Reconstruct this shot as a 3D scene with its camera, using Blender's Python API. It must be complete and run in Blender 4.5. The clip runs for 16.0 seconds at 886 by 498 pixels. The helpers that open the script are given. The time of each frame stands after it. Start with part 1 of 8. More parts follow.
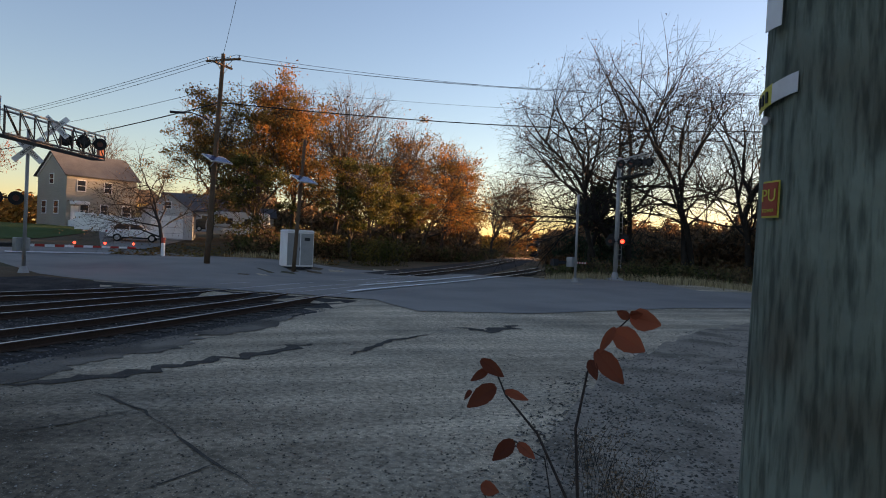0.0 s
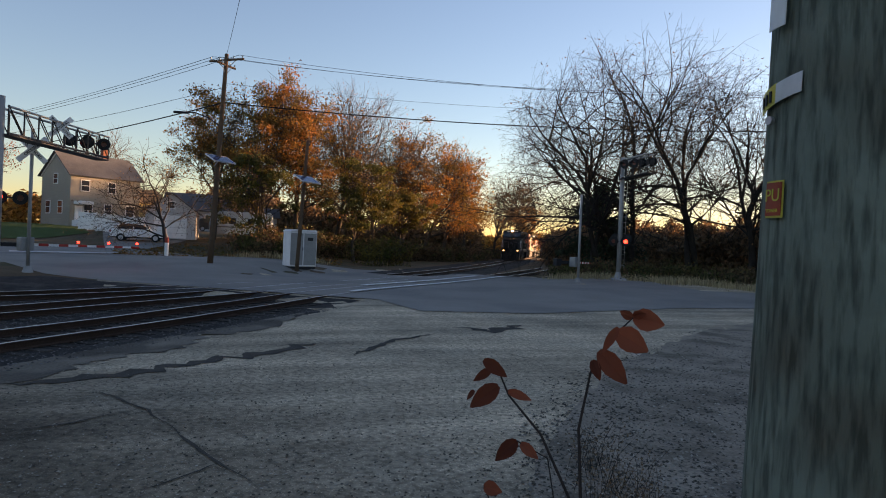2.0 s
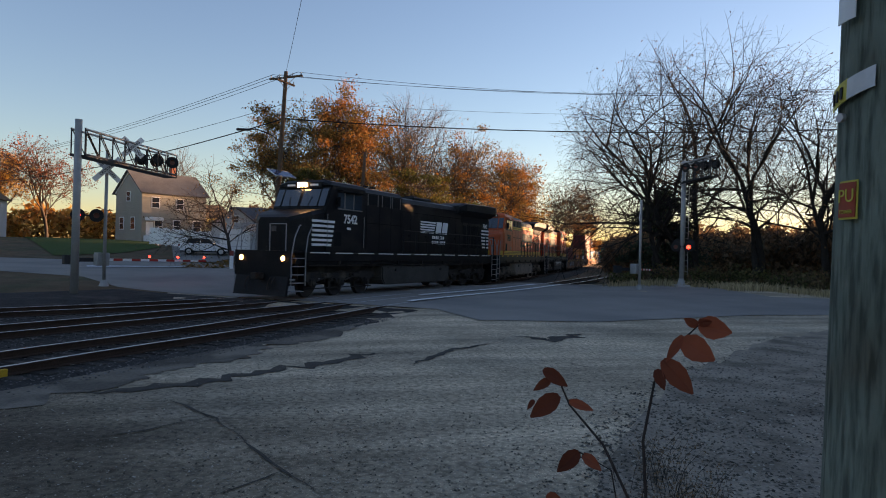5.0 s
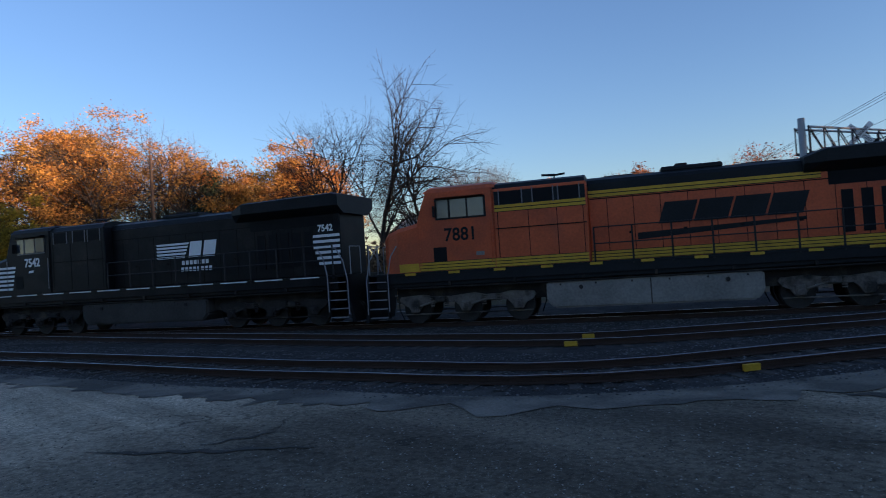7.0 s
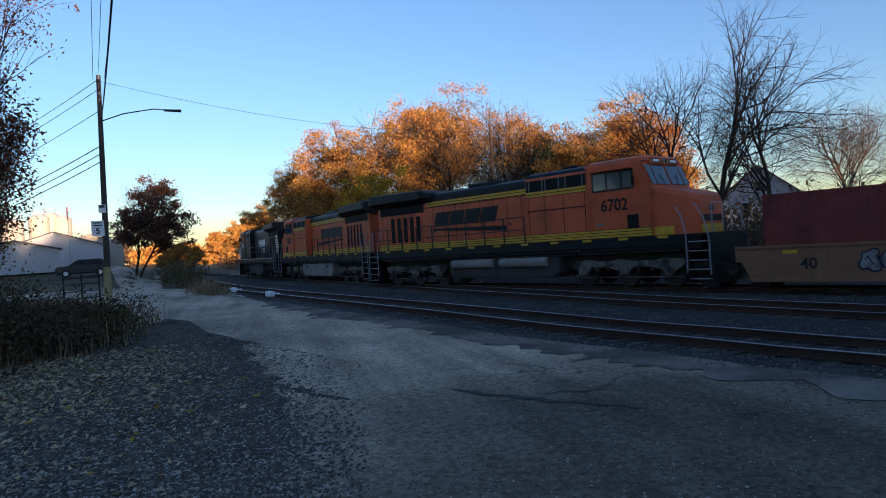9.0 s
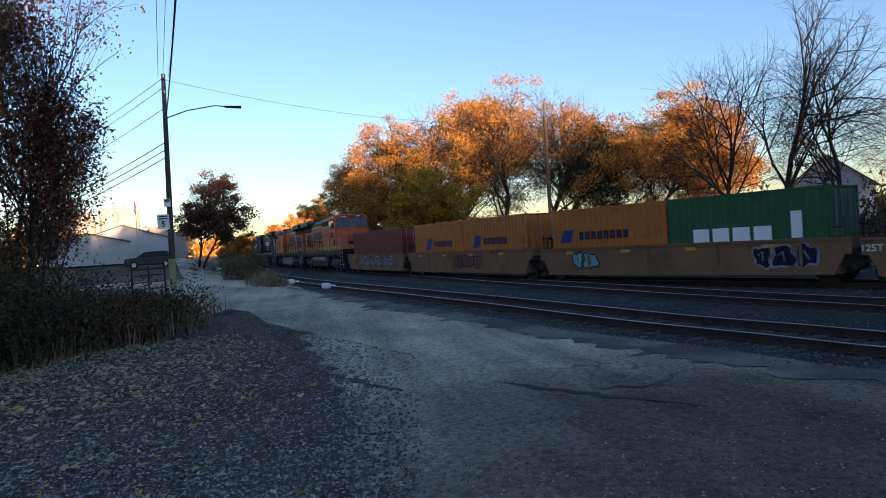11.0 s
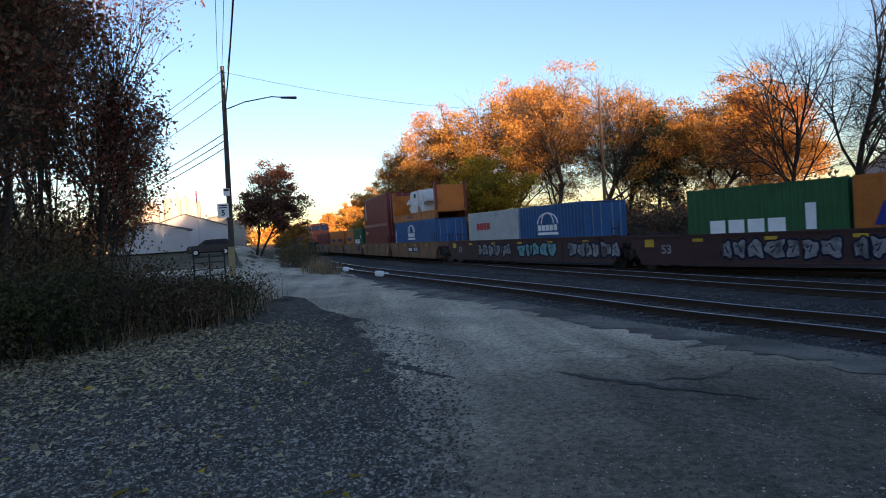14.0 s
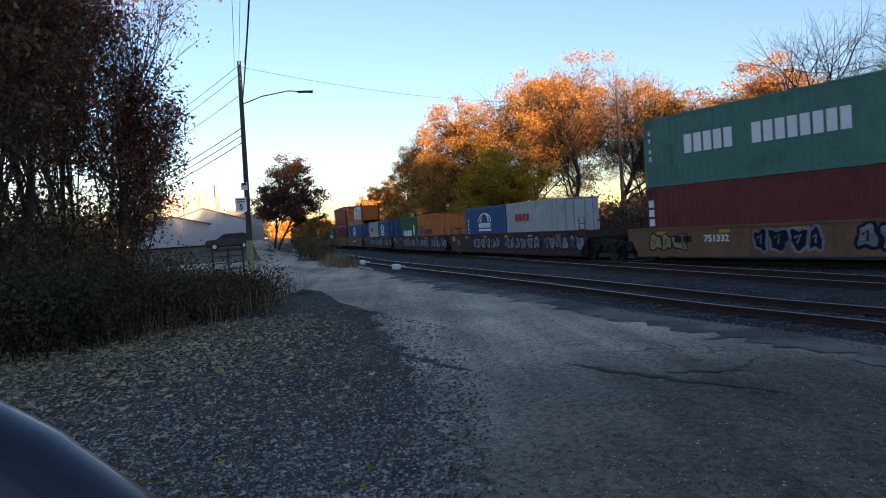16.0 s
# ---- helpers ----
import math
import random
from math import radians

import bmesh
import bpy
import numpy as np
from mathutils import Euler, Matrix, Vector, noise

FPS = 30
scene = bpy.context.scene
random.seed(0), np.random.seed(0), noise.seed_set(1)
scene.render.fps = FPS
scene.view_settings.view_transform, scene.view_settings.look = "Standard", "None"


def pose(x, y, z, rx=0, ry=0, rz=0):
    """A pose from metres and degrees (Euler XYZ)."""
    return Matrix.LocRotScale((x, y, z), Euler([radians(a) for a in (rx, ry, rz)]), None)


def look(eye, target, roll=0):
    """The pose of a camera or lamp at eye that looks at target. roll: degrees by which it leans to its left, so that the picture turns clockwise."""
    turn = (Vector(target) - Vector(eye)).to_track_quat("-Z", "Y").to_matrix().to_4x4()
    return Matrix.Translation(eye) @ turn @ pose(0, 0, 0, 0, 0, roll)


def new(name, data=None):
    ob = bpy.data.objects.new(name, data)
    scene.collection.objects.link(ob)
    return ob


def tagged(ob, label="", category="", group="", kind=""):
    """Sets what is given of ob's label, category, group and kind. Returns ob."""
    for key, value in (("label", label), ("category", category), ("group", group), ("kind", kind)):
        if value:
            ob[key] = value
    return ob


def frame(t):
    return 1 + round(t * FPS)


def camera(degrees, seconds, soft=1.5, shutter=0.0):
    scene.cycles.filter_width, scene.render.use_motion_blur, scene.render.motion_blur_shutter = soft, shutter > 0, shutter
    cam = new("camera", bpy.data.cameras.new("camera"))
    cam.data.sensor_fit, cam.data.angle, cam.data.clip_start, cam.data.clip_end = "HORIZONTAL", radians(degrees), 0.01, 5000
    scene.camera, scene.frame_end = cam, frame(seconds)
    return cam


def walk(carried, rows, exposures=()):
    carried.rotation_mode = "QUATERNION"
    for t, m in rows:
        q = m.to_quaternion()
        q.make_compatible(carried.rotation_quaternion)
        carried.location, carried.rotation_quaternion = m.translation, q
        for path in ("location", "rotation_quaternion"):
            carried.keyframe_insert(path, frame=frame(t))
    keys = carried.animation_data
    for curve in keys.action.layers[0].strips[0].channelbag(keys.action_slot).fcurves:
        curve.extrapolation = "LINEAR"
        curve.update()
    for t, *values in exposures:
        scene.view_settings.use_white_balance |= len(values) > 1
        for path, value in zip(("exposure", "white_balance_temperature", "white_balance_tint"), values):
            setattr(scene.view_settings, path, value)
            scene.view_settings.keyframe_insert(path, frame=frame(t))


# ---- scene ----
cam = camera(68.2, 16.0, soft=1.0, shutter=0.08)
EYE = 2.05
PATH = [
    (0, pose(0, 0, EYE, 89.67, -2.41, 0.01)),
    (0.5, pose(0, 0, EYE, 89.67, -2.41, 0.01)),
    (1, pose(0, 0, EYE, 89.67, -2.41, 0.01)),
    (1.5, pose(0, 0, EYE, 89.66, -2.42, 0.14)),
    (2, pose(0, 0, EYE, 89.65, -2.43, 0.27)),
    (2.5, pose(0, 0, EYE, 89.75, -2.36, 0.57)),
    (3, pose(0, 0, EYE, 89.87, -2.23, 0.98)),
    (3.2, pose(0, 0, EYE, 89.91, -2.16, 1.17)),
    (5.3, pose(0, 0, EYE, 90.42, -1.11, 7.62)),
    (5.5, pose(0, 0, EYE, 90.56, -0.65, 11.30)),
    (6, pose(0, 0, EYE, 90.83, -0.97, 26.50)),
    (6.5, pose(0, 0, EYE, 91.41, 1.02, 45.12)),
    (7, pose(0, 0, EYE, 91.39, 3.72, 63.98)),
    (7.5, pose(0, 0, EYE, 91.28, 3.06, 78.53)),
    (8, pose(0, 0, EYE, 90.70, 3.13, 85.93)),
    (8.5, pose(0, 0, EYE, 90.20, 3.36, 89.34)),
    (9, pose(0, 0, EYE, 89.70, 3.60, 92.35)),
    (11.5, pose(0, 0, EYE, 89.36, 3.47, 97.70)),
    (12, pose(0, 0, EYE, 89.23, 3.43, 98.68)),
    (12.5, pose(0, 0, EYE, 88.96, 3.40, 99.56)),
    (13, pose(0, 0, EYE, 88.81, 3.36, 100.29)),
    (13.5, pose(0, 0, EYE, 88.71, 3.39, 101.00)),
    (14, pose(0, 0, EYE, 88.62, 3.55, 101.62)),
    (14.5, pose(0, 0, EYE, 88.55, 3.67, 102.07)),
    (15, pose(0, 0, EYE, 88.46, 3.83, 102.54)),
    (15.5, pose(0, 0, EYE, 88.29, 3.77, 102.90)),
    (16, pose(0, 0, EYE, 88.10, 3.82, 103.06)),
]
walk(cam, PATH, exposures=[(0.0, 0.84, 9500, 35), (3.2, 0.82, 9300, 35), (5.5, 0.72, 8400, 33), (6.5, 0.58, 7000, 31), (7.5, 0.50, 6600, 29), (9.0, 0.66, 6700, 27), (11.5, 0.95, 7350, 30), (16.0, 1.06, 7800, 32)])

# ---- light ----
SUN_AZ, SUN_EL = 55.0, 4.2
world = bpy.data.worlds.new("dusk")
scene.world = world
world.use_nodes = True
wn = world.node_tree.nodes
sky = wn.new("ShaderNodeTexSky")
sky.sky_type = "NISHITA"
sky.sun_disc = False
sky.sun_elevation, sky.sun_rotation = radians(SUN_EL), radians(SUN_AZ)
sky.air_density, sky.dust_density, sky.ozone_density = 1.0, 0.2, 3.2
wn["Background"].inputs["Strength"].default_value = 0.28
world.node_tree.links.new(sky.outputs[0], wn["Background"].inputs["Color"])
sun_data = bpy.data.lights.new("sun", "SUN")
sun_data.energy, sun_data.angle, sun_data.color = 9.5, radians(0.6), (1.0, 0.74, 0.47)
sun = new("sun", sun_data)
sun.matrix_world = look((60 * math.sin(radians(SUN_AZ)), 60 * math.cos(radians(SUN_AZ)), 60 * math.tan(radians(SUN_EL))), (0, 0, 0))


# ---- materials ----
def mat(name, color, rough=0.7, metal=0.0, scale=3.0, vary=0.25, bump=0.0, fine=40.0, rnd=0.0, alt=None, alt_scale=0.6, alt_at=0.55, emit=0.0, island=0.0, coat=0.0):
    """A procedural surface: colour broken up at two scales, an optional second colour in patches, relief and wear."""
    m = bpy.data.materials.new(name)
    m.use_nodes = True
    n, l = m.node_tree.nodes, m.node_tree.links
    b = n["Principled BSDF"]
    b.inputs["Roughness"].default_value, b.inputs["Metallic"].default_value = rough, metal
    b.inputs["Coat Weight"].default_value = coat
    b.inputs["Specular IOR Level"].default_value = 0.15 if rough >= 0.8 else 0.28 if rough >= 0.45 else 0.5
    tc = n.new("ShaderNodeTexCoord")
    n1 = n.new("ShaderNodeTexNoise")
    n1.inputs["Scale"].default_value, n1.inputs["Detail"].default_value = scale, 5
    n2 = n.new("ShaderNodeTexNoise")
    n2.inputs["Scale"].default_value, n2.inputs["Detail"].default_value = fine, 4
    for t in (n1, n2):
        l.new(tc.outputs["Object"], t.inputs["Vector"])
    add = n.new("ShaderNodeMath")
    add.operation = "ADD"
    l.new(n1.outputs[0], add.inputs[0])
    l.new(n2.outputs[0], add.inputs[1])
    mr = n.new("ShaderNodeMapRange")
    mr.inputs["From Min"].default_value, mr.inputs["From Max"].default_value = 0.6, 1.4
    mr.inputs["To Min"].default_value, mr.inputs["To Max"].default_value = 1 - vary, 1 + vary
    l.new(add.outputs[0], mr.inputs["Value"])
    base = n.new("ShaderNodeRGB")
    base.outputs[0].default_value = (*color, 1)
    src = base.outputs[0]
    if alt:
        n3 = n.new("ShaderNodeTexNoise")
        n3.inputs["Scale"].default_value, n3.inputs["Detail"].default_value = alt_scale, 6
        l.new(tc.outputs["Object"], n3.inputs["Vector"])
        ramp = n.new("ShaderNodeMapRange")
        ramp.inputs["From Min"].default_value, ramp.inputs["From Max"].default_value = alt_at - 0.06, alt_at + 0.06
        l.new(n3.outputs[0], ramp.inputs["Value"])
        mx = n.new("ShaderNodeMix")
        mx.data_type = "RGBA"
        l.new(ramp.outputs[0], mx.inputs["Factor"])
        l.new(src, mx.inputs["A"])
        mx.inputs["B"].default_value = (*alt, 1)
        src = mx.outputs["Result"]
    val = mr.outputs[0]
    if rnd or island:
        src2 = n.new("ShaderNodeObjectInfo").outputs["Random"] if rnd else n.new("ShaderNodeNewGeometry").outputs["Random Per Island"]
        m3 = n.new("ShaderNodeMapRange")
        k = rnd or island
        m3.inputs["To Min"].default_value, m3.inputs["To Max"].default_value = 1 - k, 1 + k
        l.new(src2, m3.inputs["Value"])
        m4 = n.new("ShaderNodeMath")
        m4.operation = "MULTIPLY"
        l.new(val, m4.inputs[0])
        l.new(m3.outputs[0], m4.inputs[1])
        val = m4.outputs[0]
    vm = n.new("ShaderNodeVectorMath")
    vm.operation = "SCALE"
    l.new(src, vm.inputs[0])
    l.new(val, vm.inputs["Scale"])
    l.new(vm.outputs[0], b.inputs["Base Color"])
    if bump:
        bp = n.new("ShaderNodeBump")
        bp.inputs["Strength"].default_value, bp.inputs["Distance"].default_value = 0.8, bump
        l.new(add.outputs[0], bp.inputs["Height"])
        l.new(bp.outputs[0], b.inputs["Normal"])
    if emit:
        b.inputs["Emission Color"].default_value = (*color, 1)
        b.inputs["Emission Strength"].default_value = emit
    return m


def leaf_mat(name, color, island=0.5, alt=None, through_light=0.35, rnd=0.0):
    m = mat(name, color, 0.75, 0, 0.35, 0.25, 0, 9, rnd=rnd, island=island, alt=alt, alt_scale=0.45, alt_at=0.5)
    n, l = m.node_tree.nodes, m.node_tree.links
    b = n["Principled BSDF"]
    b.inputs["Specular IOR Level"].default_value = 0.2
    tr = n.new("ShaderNodeBsdfTranslucent")
    l.new(b.inputs["Base Color"].links[0].from_socket, tr.inputs["Color"])
    ms = n.new("ShaderNodeMixShader")
    ms.inputs[0].default_value = through_light
    l.new(b.outputs[0], ms.inputs[1])
    l.new(tr.outputs[0], ms.inputs[2])
    l.new(ms.outputs[0], n["Material Output"].inputs["Surface"])
    return m


LOT = mat("worn_asphalt", (0.115, 0.112, 0.108), 0.92, 0, 0.35, 0.3, 0.02, 30, alt=(0.062, 0.062, 0.064), alt_scale=0.16, alt_at=0.54)
ROAD = mat("road_asphalt", (0.27, 0.246, 0.22), 0.9, 0, 0.5, 0.2, 0.008, 45, alt=(0.21, 0.195, 0.18), alt_scale=0.25)
GRAVELBED = mat("gravel_ground", (0.105, 0.086, 0.066), 0.95, 0, 1.2, 0.5, 0.08, 34, alt=(0.055, 0.047, 0.039), alt_scale=0.9)
STONE = mat("crushed_stone", (0.215, 0.19, 0.158), 0.85, 0, 3, 0.25, 0.01, 30, island=0.9)
BALLAST = mat("ballast_bed", (0.042, 0.039, 0.037), 0.95, 0, 2.0, 0.5, 0.06, 20, alt=(0.07, 0.063, 0.056), alt_scale=0.8, alt_at=0.6)
DIRT = mat("leaf_littered_earth", (0.13, 0.085, 0.05), 0.95, 0, 0.8, 0.4, 0.03, 14, alt=(0.085, 0.075, 0.04), alt_scale=0.3)
RAILTOP = mat("worn_rail_steel", (0.42, 0.41, 0.42), 0.28, 0.9, 1, 0.15, 0, 30)
RAILSIDE = mat("rusty_rail", (0.06, 0.035, 0.026), 0.85, 0.2, 2, 0.3, 0.003, 30)
TIE = mat("weathered_tie", (0.055, 0.045, 0.038), 0.9, 0, 1.5, 0.4, 0.01, 25, rnd=0.35)
PAINTW = mat("white_paint", (0.8, 0.8, 0.79), 0.6, 0, 2, 0.12, 0, 20)
ROADPAINT = mat("worn_road_paint", (0.55, 0.55, 0.56), 0.8, 0, 2, 0.3, 0.004, 18, alt=(0.2, 0.2, 0.2), alt_scale=1.2, alt_at=0.62)
NSBLACK = mat("black_loco_paint", (0.009, 0.0095, 0.011), 0.45, 0, 1.2, 0.4, 0, 12, alt=(0.017, 0.0165, 0.016), alt_scale=0.7)
ORANGE = mat("orange_loco_paint", (0.62, 0.105, 0.036), 0.5, 0, 0.8, 0.22, 0, 14, alt=(0.48, 0.09, 0.038), alt_scale=0.6)
YELLOW = mat("yellow_band", (0.62, 0.33, 0.03), 0.5, 0, 2, 0.25, 0, 20)
BLACKTOP = mat("black_roof_paint", (0.014, 0.016, 0.018), 0.5, 0, 1.5, 0.3, 0, 15)
GRIME = mat("grimy_underframe", (0.035, 0.03, 0.028), 0.85, 0, 2, 0.4, 0.004, 18, alt=(0.07, 0.058, 0.048), alt_scale=1.0, alt_at=0.58)
SIDEFRAME = mat("dusty_truck_frame", (0.16, 0.135, 0.115), 0.9, 0, 2.5, 0.4, 0.004, 18, alt=(0.05, 0.043, 0.038), alt_scale=1.6)
WHEEL = mat("wheel_steel", (0.05, 0.045, 0.043), 0.6, 0.5, 3, 0.3, 0, 20)
TANKGREY = mat("dusty_fuel_tank", (0.24, 0.215, 0.19), 0.85, 0, 1.0, 0.3, 0, 14)
TANKDARK = mat("dark_fuel_tank", (0.06, 0.055, 0.05), 0.8, 0, 1.0, 0.3, 0, 14)
HANDRAIL = mat("painted_handrail", (0.26, 0.26, 0.27), 0.5, 0.1, 3, 0.1)
DARKRAIL = mat("black_handrail", (0.02, 0.02, 0.022), 0.5, 0.1, 3, 0.1)
LOUVRE = mat("dark_louvre", (0.01, 0.01, 0.011), 0.7, 0, 4, 0.2)
SEAM = mat("panel_seam", (0.012, 0.01, 0.01), 0.8, 0, 4, 0.2)
WINDOW = mat("cab_window", (0.05, 0.07, 0.09), 0.06, 0, 1, 0.1)
WINDOW.node_tree.nodes["Principled BSDF"].inputs["Specular IOR Level"].default_value = 1.0
DULLFRAME = mat("dull_grey_frame", (0.16, 0.16, 0.16), 0.6, 0.2, 3, 0.2)
SKYWIN = mat("sky_reflecting_windshield", (0.02, 0.03, 0.04), 0.04, 0.0, 1, 0.1)
SKYWIN.node_tree.nodes["Principled BSDF"].inputs["Specular IOR Level"].default_value = 1.0
BRIGHTWIN = mat("tinted_windshield", (0.03, 0.045, 0.06), 0.12, 0.0, 1, 0.1)
LAMP = mat("lit_headlamp", (1.0, 0.66, 0.3), 0.4, emit=24)
DITCH = mat("lit_ditch_lamp", (1.0, 0.55, 0.2), 0.4, emit=7)
REDLAMP = mat("lit_red_signal", (1.0, 0.03, 0.02), 0.4, emit=9)
DIMRED = mat("dim_red_lens", (0.12, 0.012, 0.012), 0.3)


def few_bright(m, power):
    """Skews a material's piece-to-piece variation, so that most pieces are dark and few are pale."""
    n, l = m.node_tree.nodes, m.node_tree.links
    geo = [q for q in n if q.bl_idname == "ShaderNodeNewGeometry"][0]
    to = geo.outputs["Random Per Island"].links[0].to_node
    p = n.new("ShaderNodeMath")
    p.operation = "POWER"
    p.inputs[1].default_value = power
    l.new(geo.outputs["Random Per Island"], p.inputs[0])
    l.new(p.outputs[0], to.inputs["Value"])
    to.inputs["To Min"].default_value, to.inputs["To Max"].default_value = 0.32, 2.0


few_bright(STONE, 2.6)
for m_ in (NSBLACK, BLACKTOP, GRIME, BALLAST, LOUVRE):
    m_.node_tree.nodes["Principled BSDF"].inputs["Specular IOR Level"].default_value = 0.15


# ---- building helpers ----
def link(name, bm, material, parent=None, label="", smooth=False):
    me = bpy.data.meshes.new(name)
    bm.to_mesh(me)
    bm.free()
    if smooth:
        for p in me.polygons:
            p.use_smooth = True
    for m in material if isinstance(material, (list, tuple)) else (material,):
        me.materials.append(m)
    ob = new(name, me)
    if parent:
        ob.parent = parent
    if label:
        tagged(ob, label)
    return ob


def part(name, bm, material, parent, label="", smooth=False):
    return link(name, bm, material, parent, label, smooth)


def boxes(*specs, bevel=0.0):
    """Boxes (x0, x1, y0, y1, z0, z1) in one bmesh."""
    bm = bmesh.new()
    for x0, x1, y0, y1, z0, z1 in specs:
        v = [bm.verts.new((x, y, z)) for x in (x0, x1) for y in (y0, y1) for z in (z0, z1)]
        for f in ((0, 1, 3, 2), (4, 6, 7, 5), (0, 4, 5, 1), (2, 3, 7, 6), (0, 2, 6, 4), (1, 5, 7, 3)):
            bm.faces.new([v[i] for i in f])
    if bevel:
        bmesh.ops.bevel(bm, geom=bm.edges[:], offset=bevel, segments=1, affect="EDGES")
    bmesh.ops.recalc_face_normals(bm, faces=bm.faces[:])
    return bm


def prism(profile, y0, y1, bevel=0.0):
    """A side outline in x, z drawn out from y0 to y1."""
    bm = bmesh.new()
    a = [bm.verts.new((x, y0, z)) for x, z in profile]
    b = [bm.verts.new((x, y1, z)) for x, z in profile]
    bm.faces.new(a)
    bm.faces.new(b[::-1])
    for i in range(len(profile)):
        j = (i + 1) % len(profile)
        bm.faces.new((a[i], b[i], b[j], a[j]))
    if bevel:
        bmesh.ops.bevel(bm, geom=bm.edges[:], offset=bevel, segments=2, affect="EDGES")
    bmesh.ops.recalc_face_normals(bm, faces=bm.faces[:])
    return bm


def tube(bm, pts, r, n=6, r2=None):
    """A round bar along points, tapering from r to r2."""
    pts = [Vector(p) for p in pts]
    rings = []
    for i, p in enumerate(pts):
        d = (pts[min(i + 1, len(pts) - 1)] - pts[max(i - 1, 0)]).normalized()
        a = d.orthogonal().normalized()
        if i and rings:
            prev = rings[-1][1]
            a = (prev - d * prev.dot(d)).normalized() if (prev - d * prev.dot(d)).length > 1e-4 else a
        b = d.cross(a)
        k = r if r2 is None else r + (r2 - r) * i / max(1, len(pts) - 1)
        rings.append(([bm.verts.new(p + (a * math.cos(2 * math.pi * j / n) + b * math.sin(2 * math.pi * j / n)) * k) for j in range(n)], a))
    for (u, _), (v, _) in zip(rings, rings[1:]):
        for j in range(n):
            bm.faces.new((u[j], u[(j + 1) % n], v[(j + 1) % n], v[j]))
    if n > 2:
        bm.faces.new(rings[0][0][::-1])
        bm.faces.new(rings[-1][0])
    return bm


def bars(*paths, r=0.02, n=6):
    bm = bmesh.new()
    for p in paths:
        tube(bm, p, r, n)
    return bm


def disc_y(bm, x, y0, y1, z, r, n=20):
    return tube(bm, [(x, y0, z), (x, y1, z)], r, n)


def letters(text, size, thick=0.01, bold=0.0, shear=0.0):
    c = bpy.data.curves.new("lettering", "FONT")
    c.body, c.size, c.extrude, c.align_x, c.align_y = text, size, thick / 2, "CENTER", "CENTER"
    c.offset, c.shear = bold, shear
    c.resolution_u = 3
    tmp = bpy.data.objects.new("lettering", c)
    scene.collection.objects.link(tmp)
    dg = bpy.context.evaluated_depsgraph_get()
    me = bpy.data.meshes.new_from_object(tmp.evaluated_get(dg))
    bpy.data.objects.remove(tmp)
    bpy.data.curves.remove(c)
    return me


def writing(name, text, size, m, material, parent=None, bold=0.0, stretch=1.0, shear=0.0):
    me = letters(text, size, bold=bold, shear=shear)
    me.materials.clear()
    me.materials.append(material)
    me.transform(m @ Matrix.Diagonal((stretch, 1, 1, 1)))
    ob = new(name, me)
    if parent:
        ob.parent = parent
    return ob


def side_text(x, y, z, face=1):
    """The pose of lettering on a car's side: face 1 the left side, -1 the right."""
    return pose(x, y, z, 90, 0, 180 if face > 0 else 0)


# ---- the tracks ----
MID, HALF, HALF_RIGHT = radians(52.0), radians(22.2), radians(26.0)
OUT = Vector((-math.sin(MID), math.cos(MID)))
AHEAD = Vector((-math.cos(MID), -math.sin(MID)))
MAIN = (22.0, 71.0)


class Course:
    """A track laid smoothly through a few places, each given by its bearing and its distance; s is 0 at the bearing of the middle."""

    def __init__(self, places):
        q = [np.array((-math.sin(radians(a)) * r, math.cos(radians(a)) * r)) for a, r in places]
        q = [2 * q[0] - q[1]] + q + [2 * q[-1] - q[-2]]
        pts = []
        for k in range(1, len(q) - 2):
            for i in range(16):
                u = i / 16
                pts.append(0.5 * (2 * q[k] + (q[k + 1] - q[k - 1]) * u + (2 * q[k - 1] - 5 * q[k] + 4 * q[k + 1] - q[k + 2]) * u**2 + (3 * q[k] - q[k - 1] - 3 * q[k + 1] + q[k + 2]) * u**3))
        p = np.array(pts + [q[-2]])
        for _ in range(10):
            p[1:-1] = 0.25 * p[:-2] + 0.5 * p[1:-1] + 0.25 * p[2:]
        self.p = p
        self.s = np.concatenate(([0.0], np.cumsum(np.linalg.norm(np.diff(p, axis=0), axis=1))))
        self.s -= self.s[np.argmin(np.linalg.norm(p - np.array(OUT) * 14.0, axis=1))]

    def at(self, s, off):
        i = int(min(max(np.searchsorted(self.s, s) - 1, 0), len(self.s) - 2))
        a, b = self.p[i], self.p[i + 1]
        u = (s - self.s[i]) / (self.s[i + 1] - self.s[i])
        lo, hi = self.p[max(0, i - 1)], self.p[min(len(self.p) - 1, i + 2)]
        d = Vector((b - a) * 0.6 + (hi - lo) * 0.2).normalized()
        return Vector(a + (b - a) * u) + Vector((-d.y, d.x)) * off, d

    def nearest(self, x, y):
        i = int(np.argmin((self.p[:, 0] - x) ** 2 + (self.p[:, 1] - y) ** 2))
        i = min(max(i, 1), len(self.p) - 2)
        p, d = self.at(self.s[i], 0.0)
        v = Vector((x, y)) - p
        return float(self.s[i]) + v.dot(d), v.dot(Vector((-d.y, d.x)))


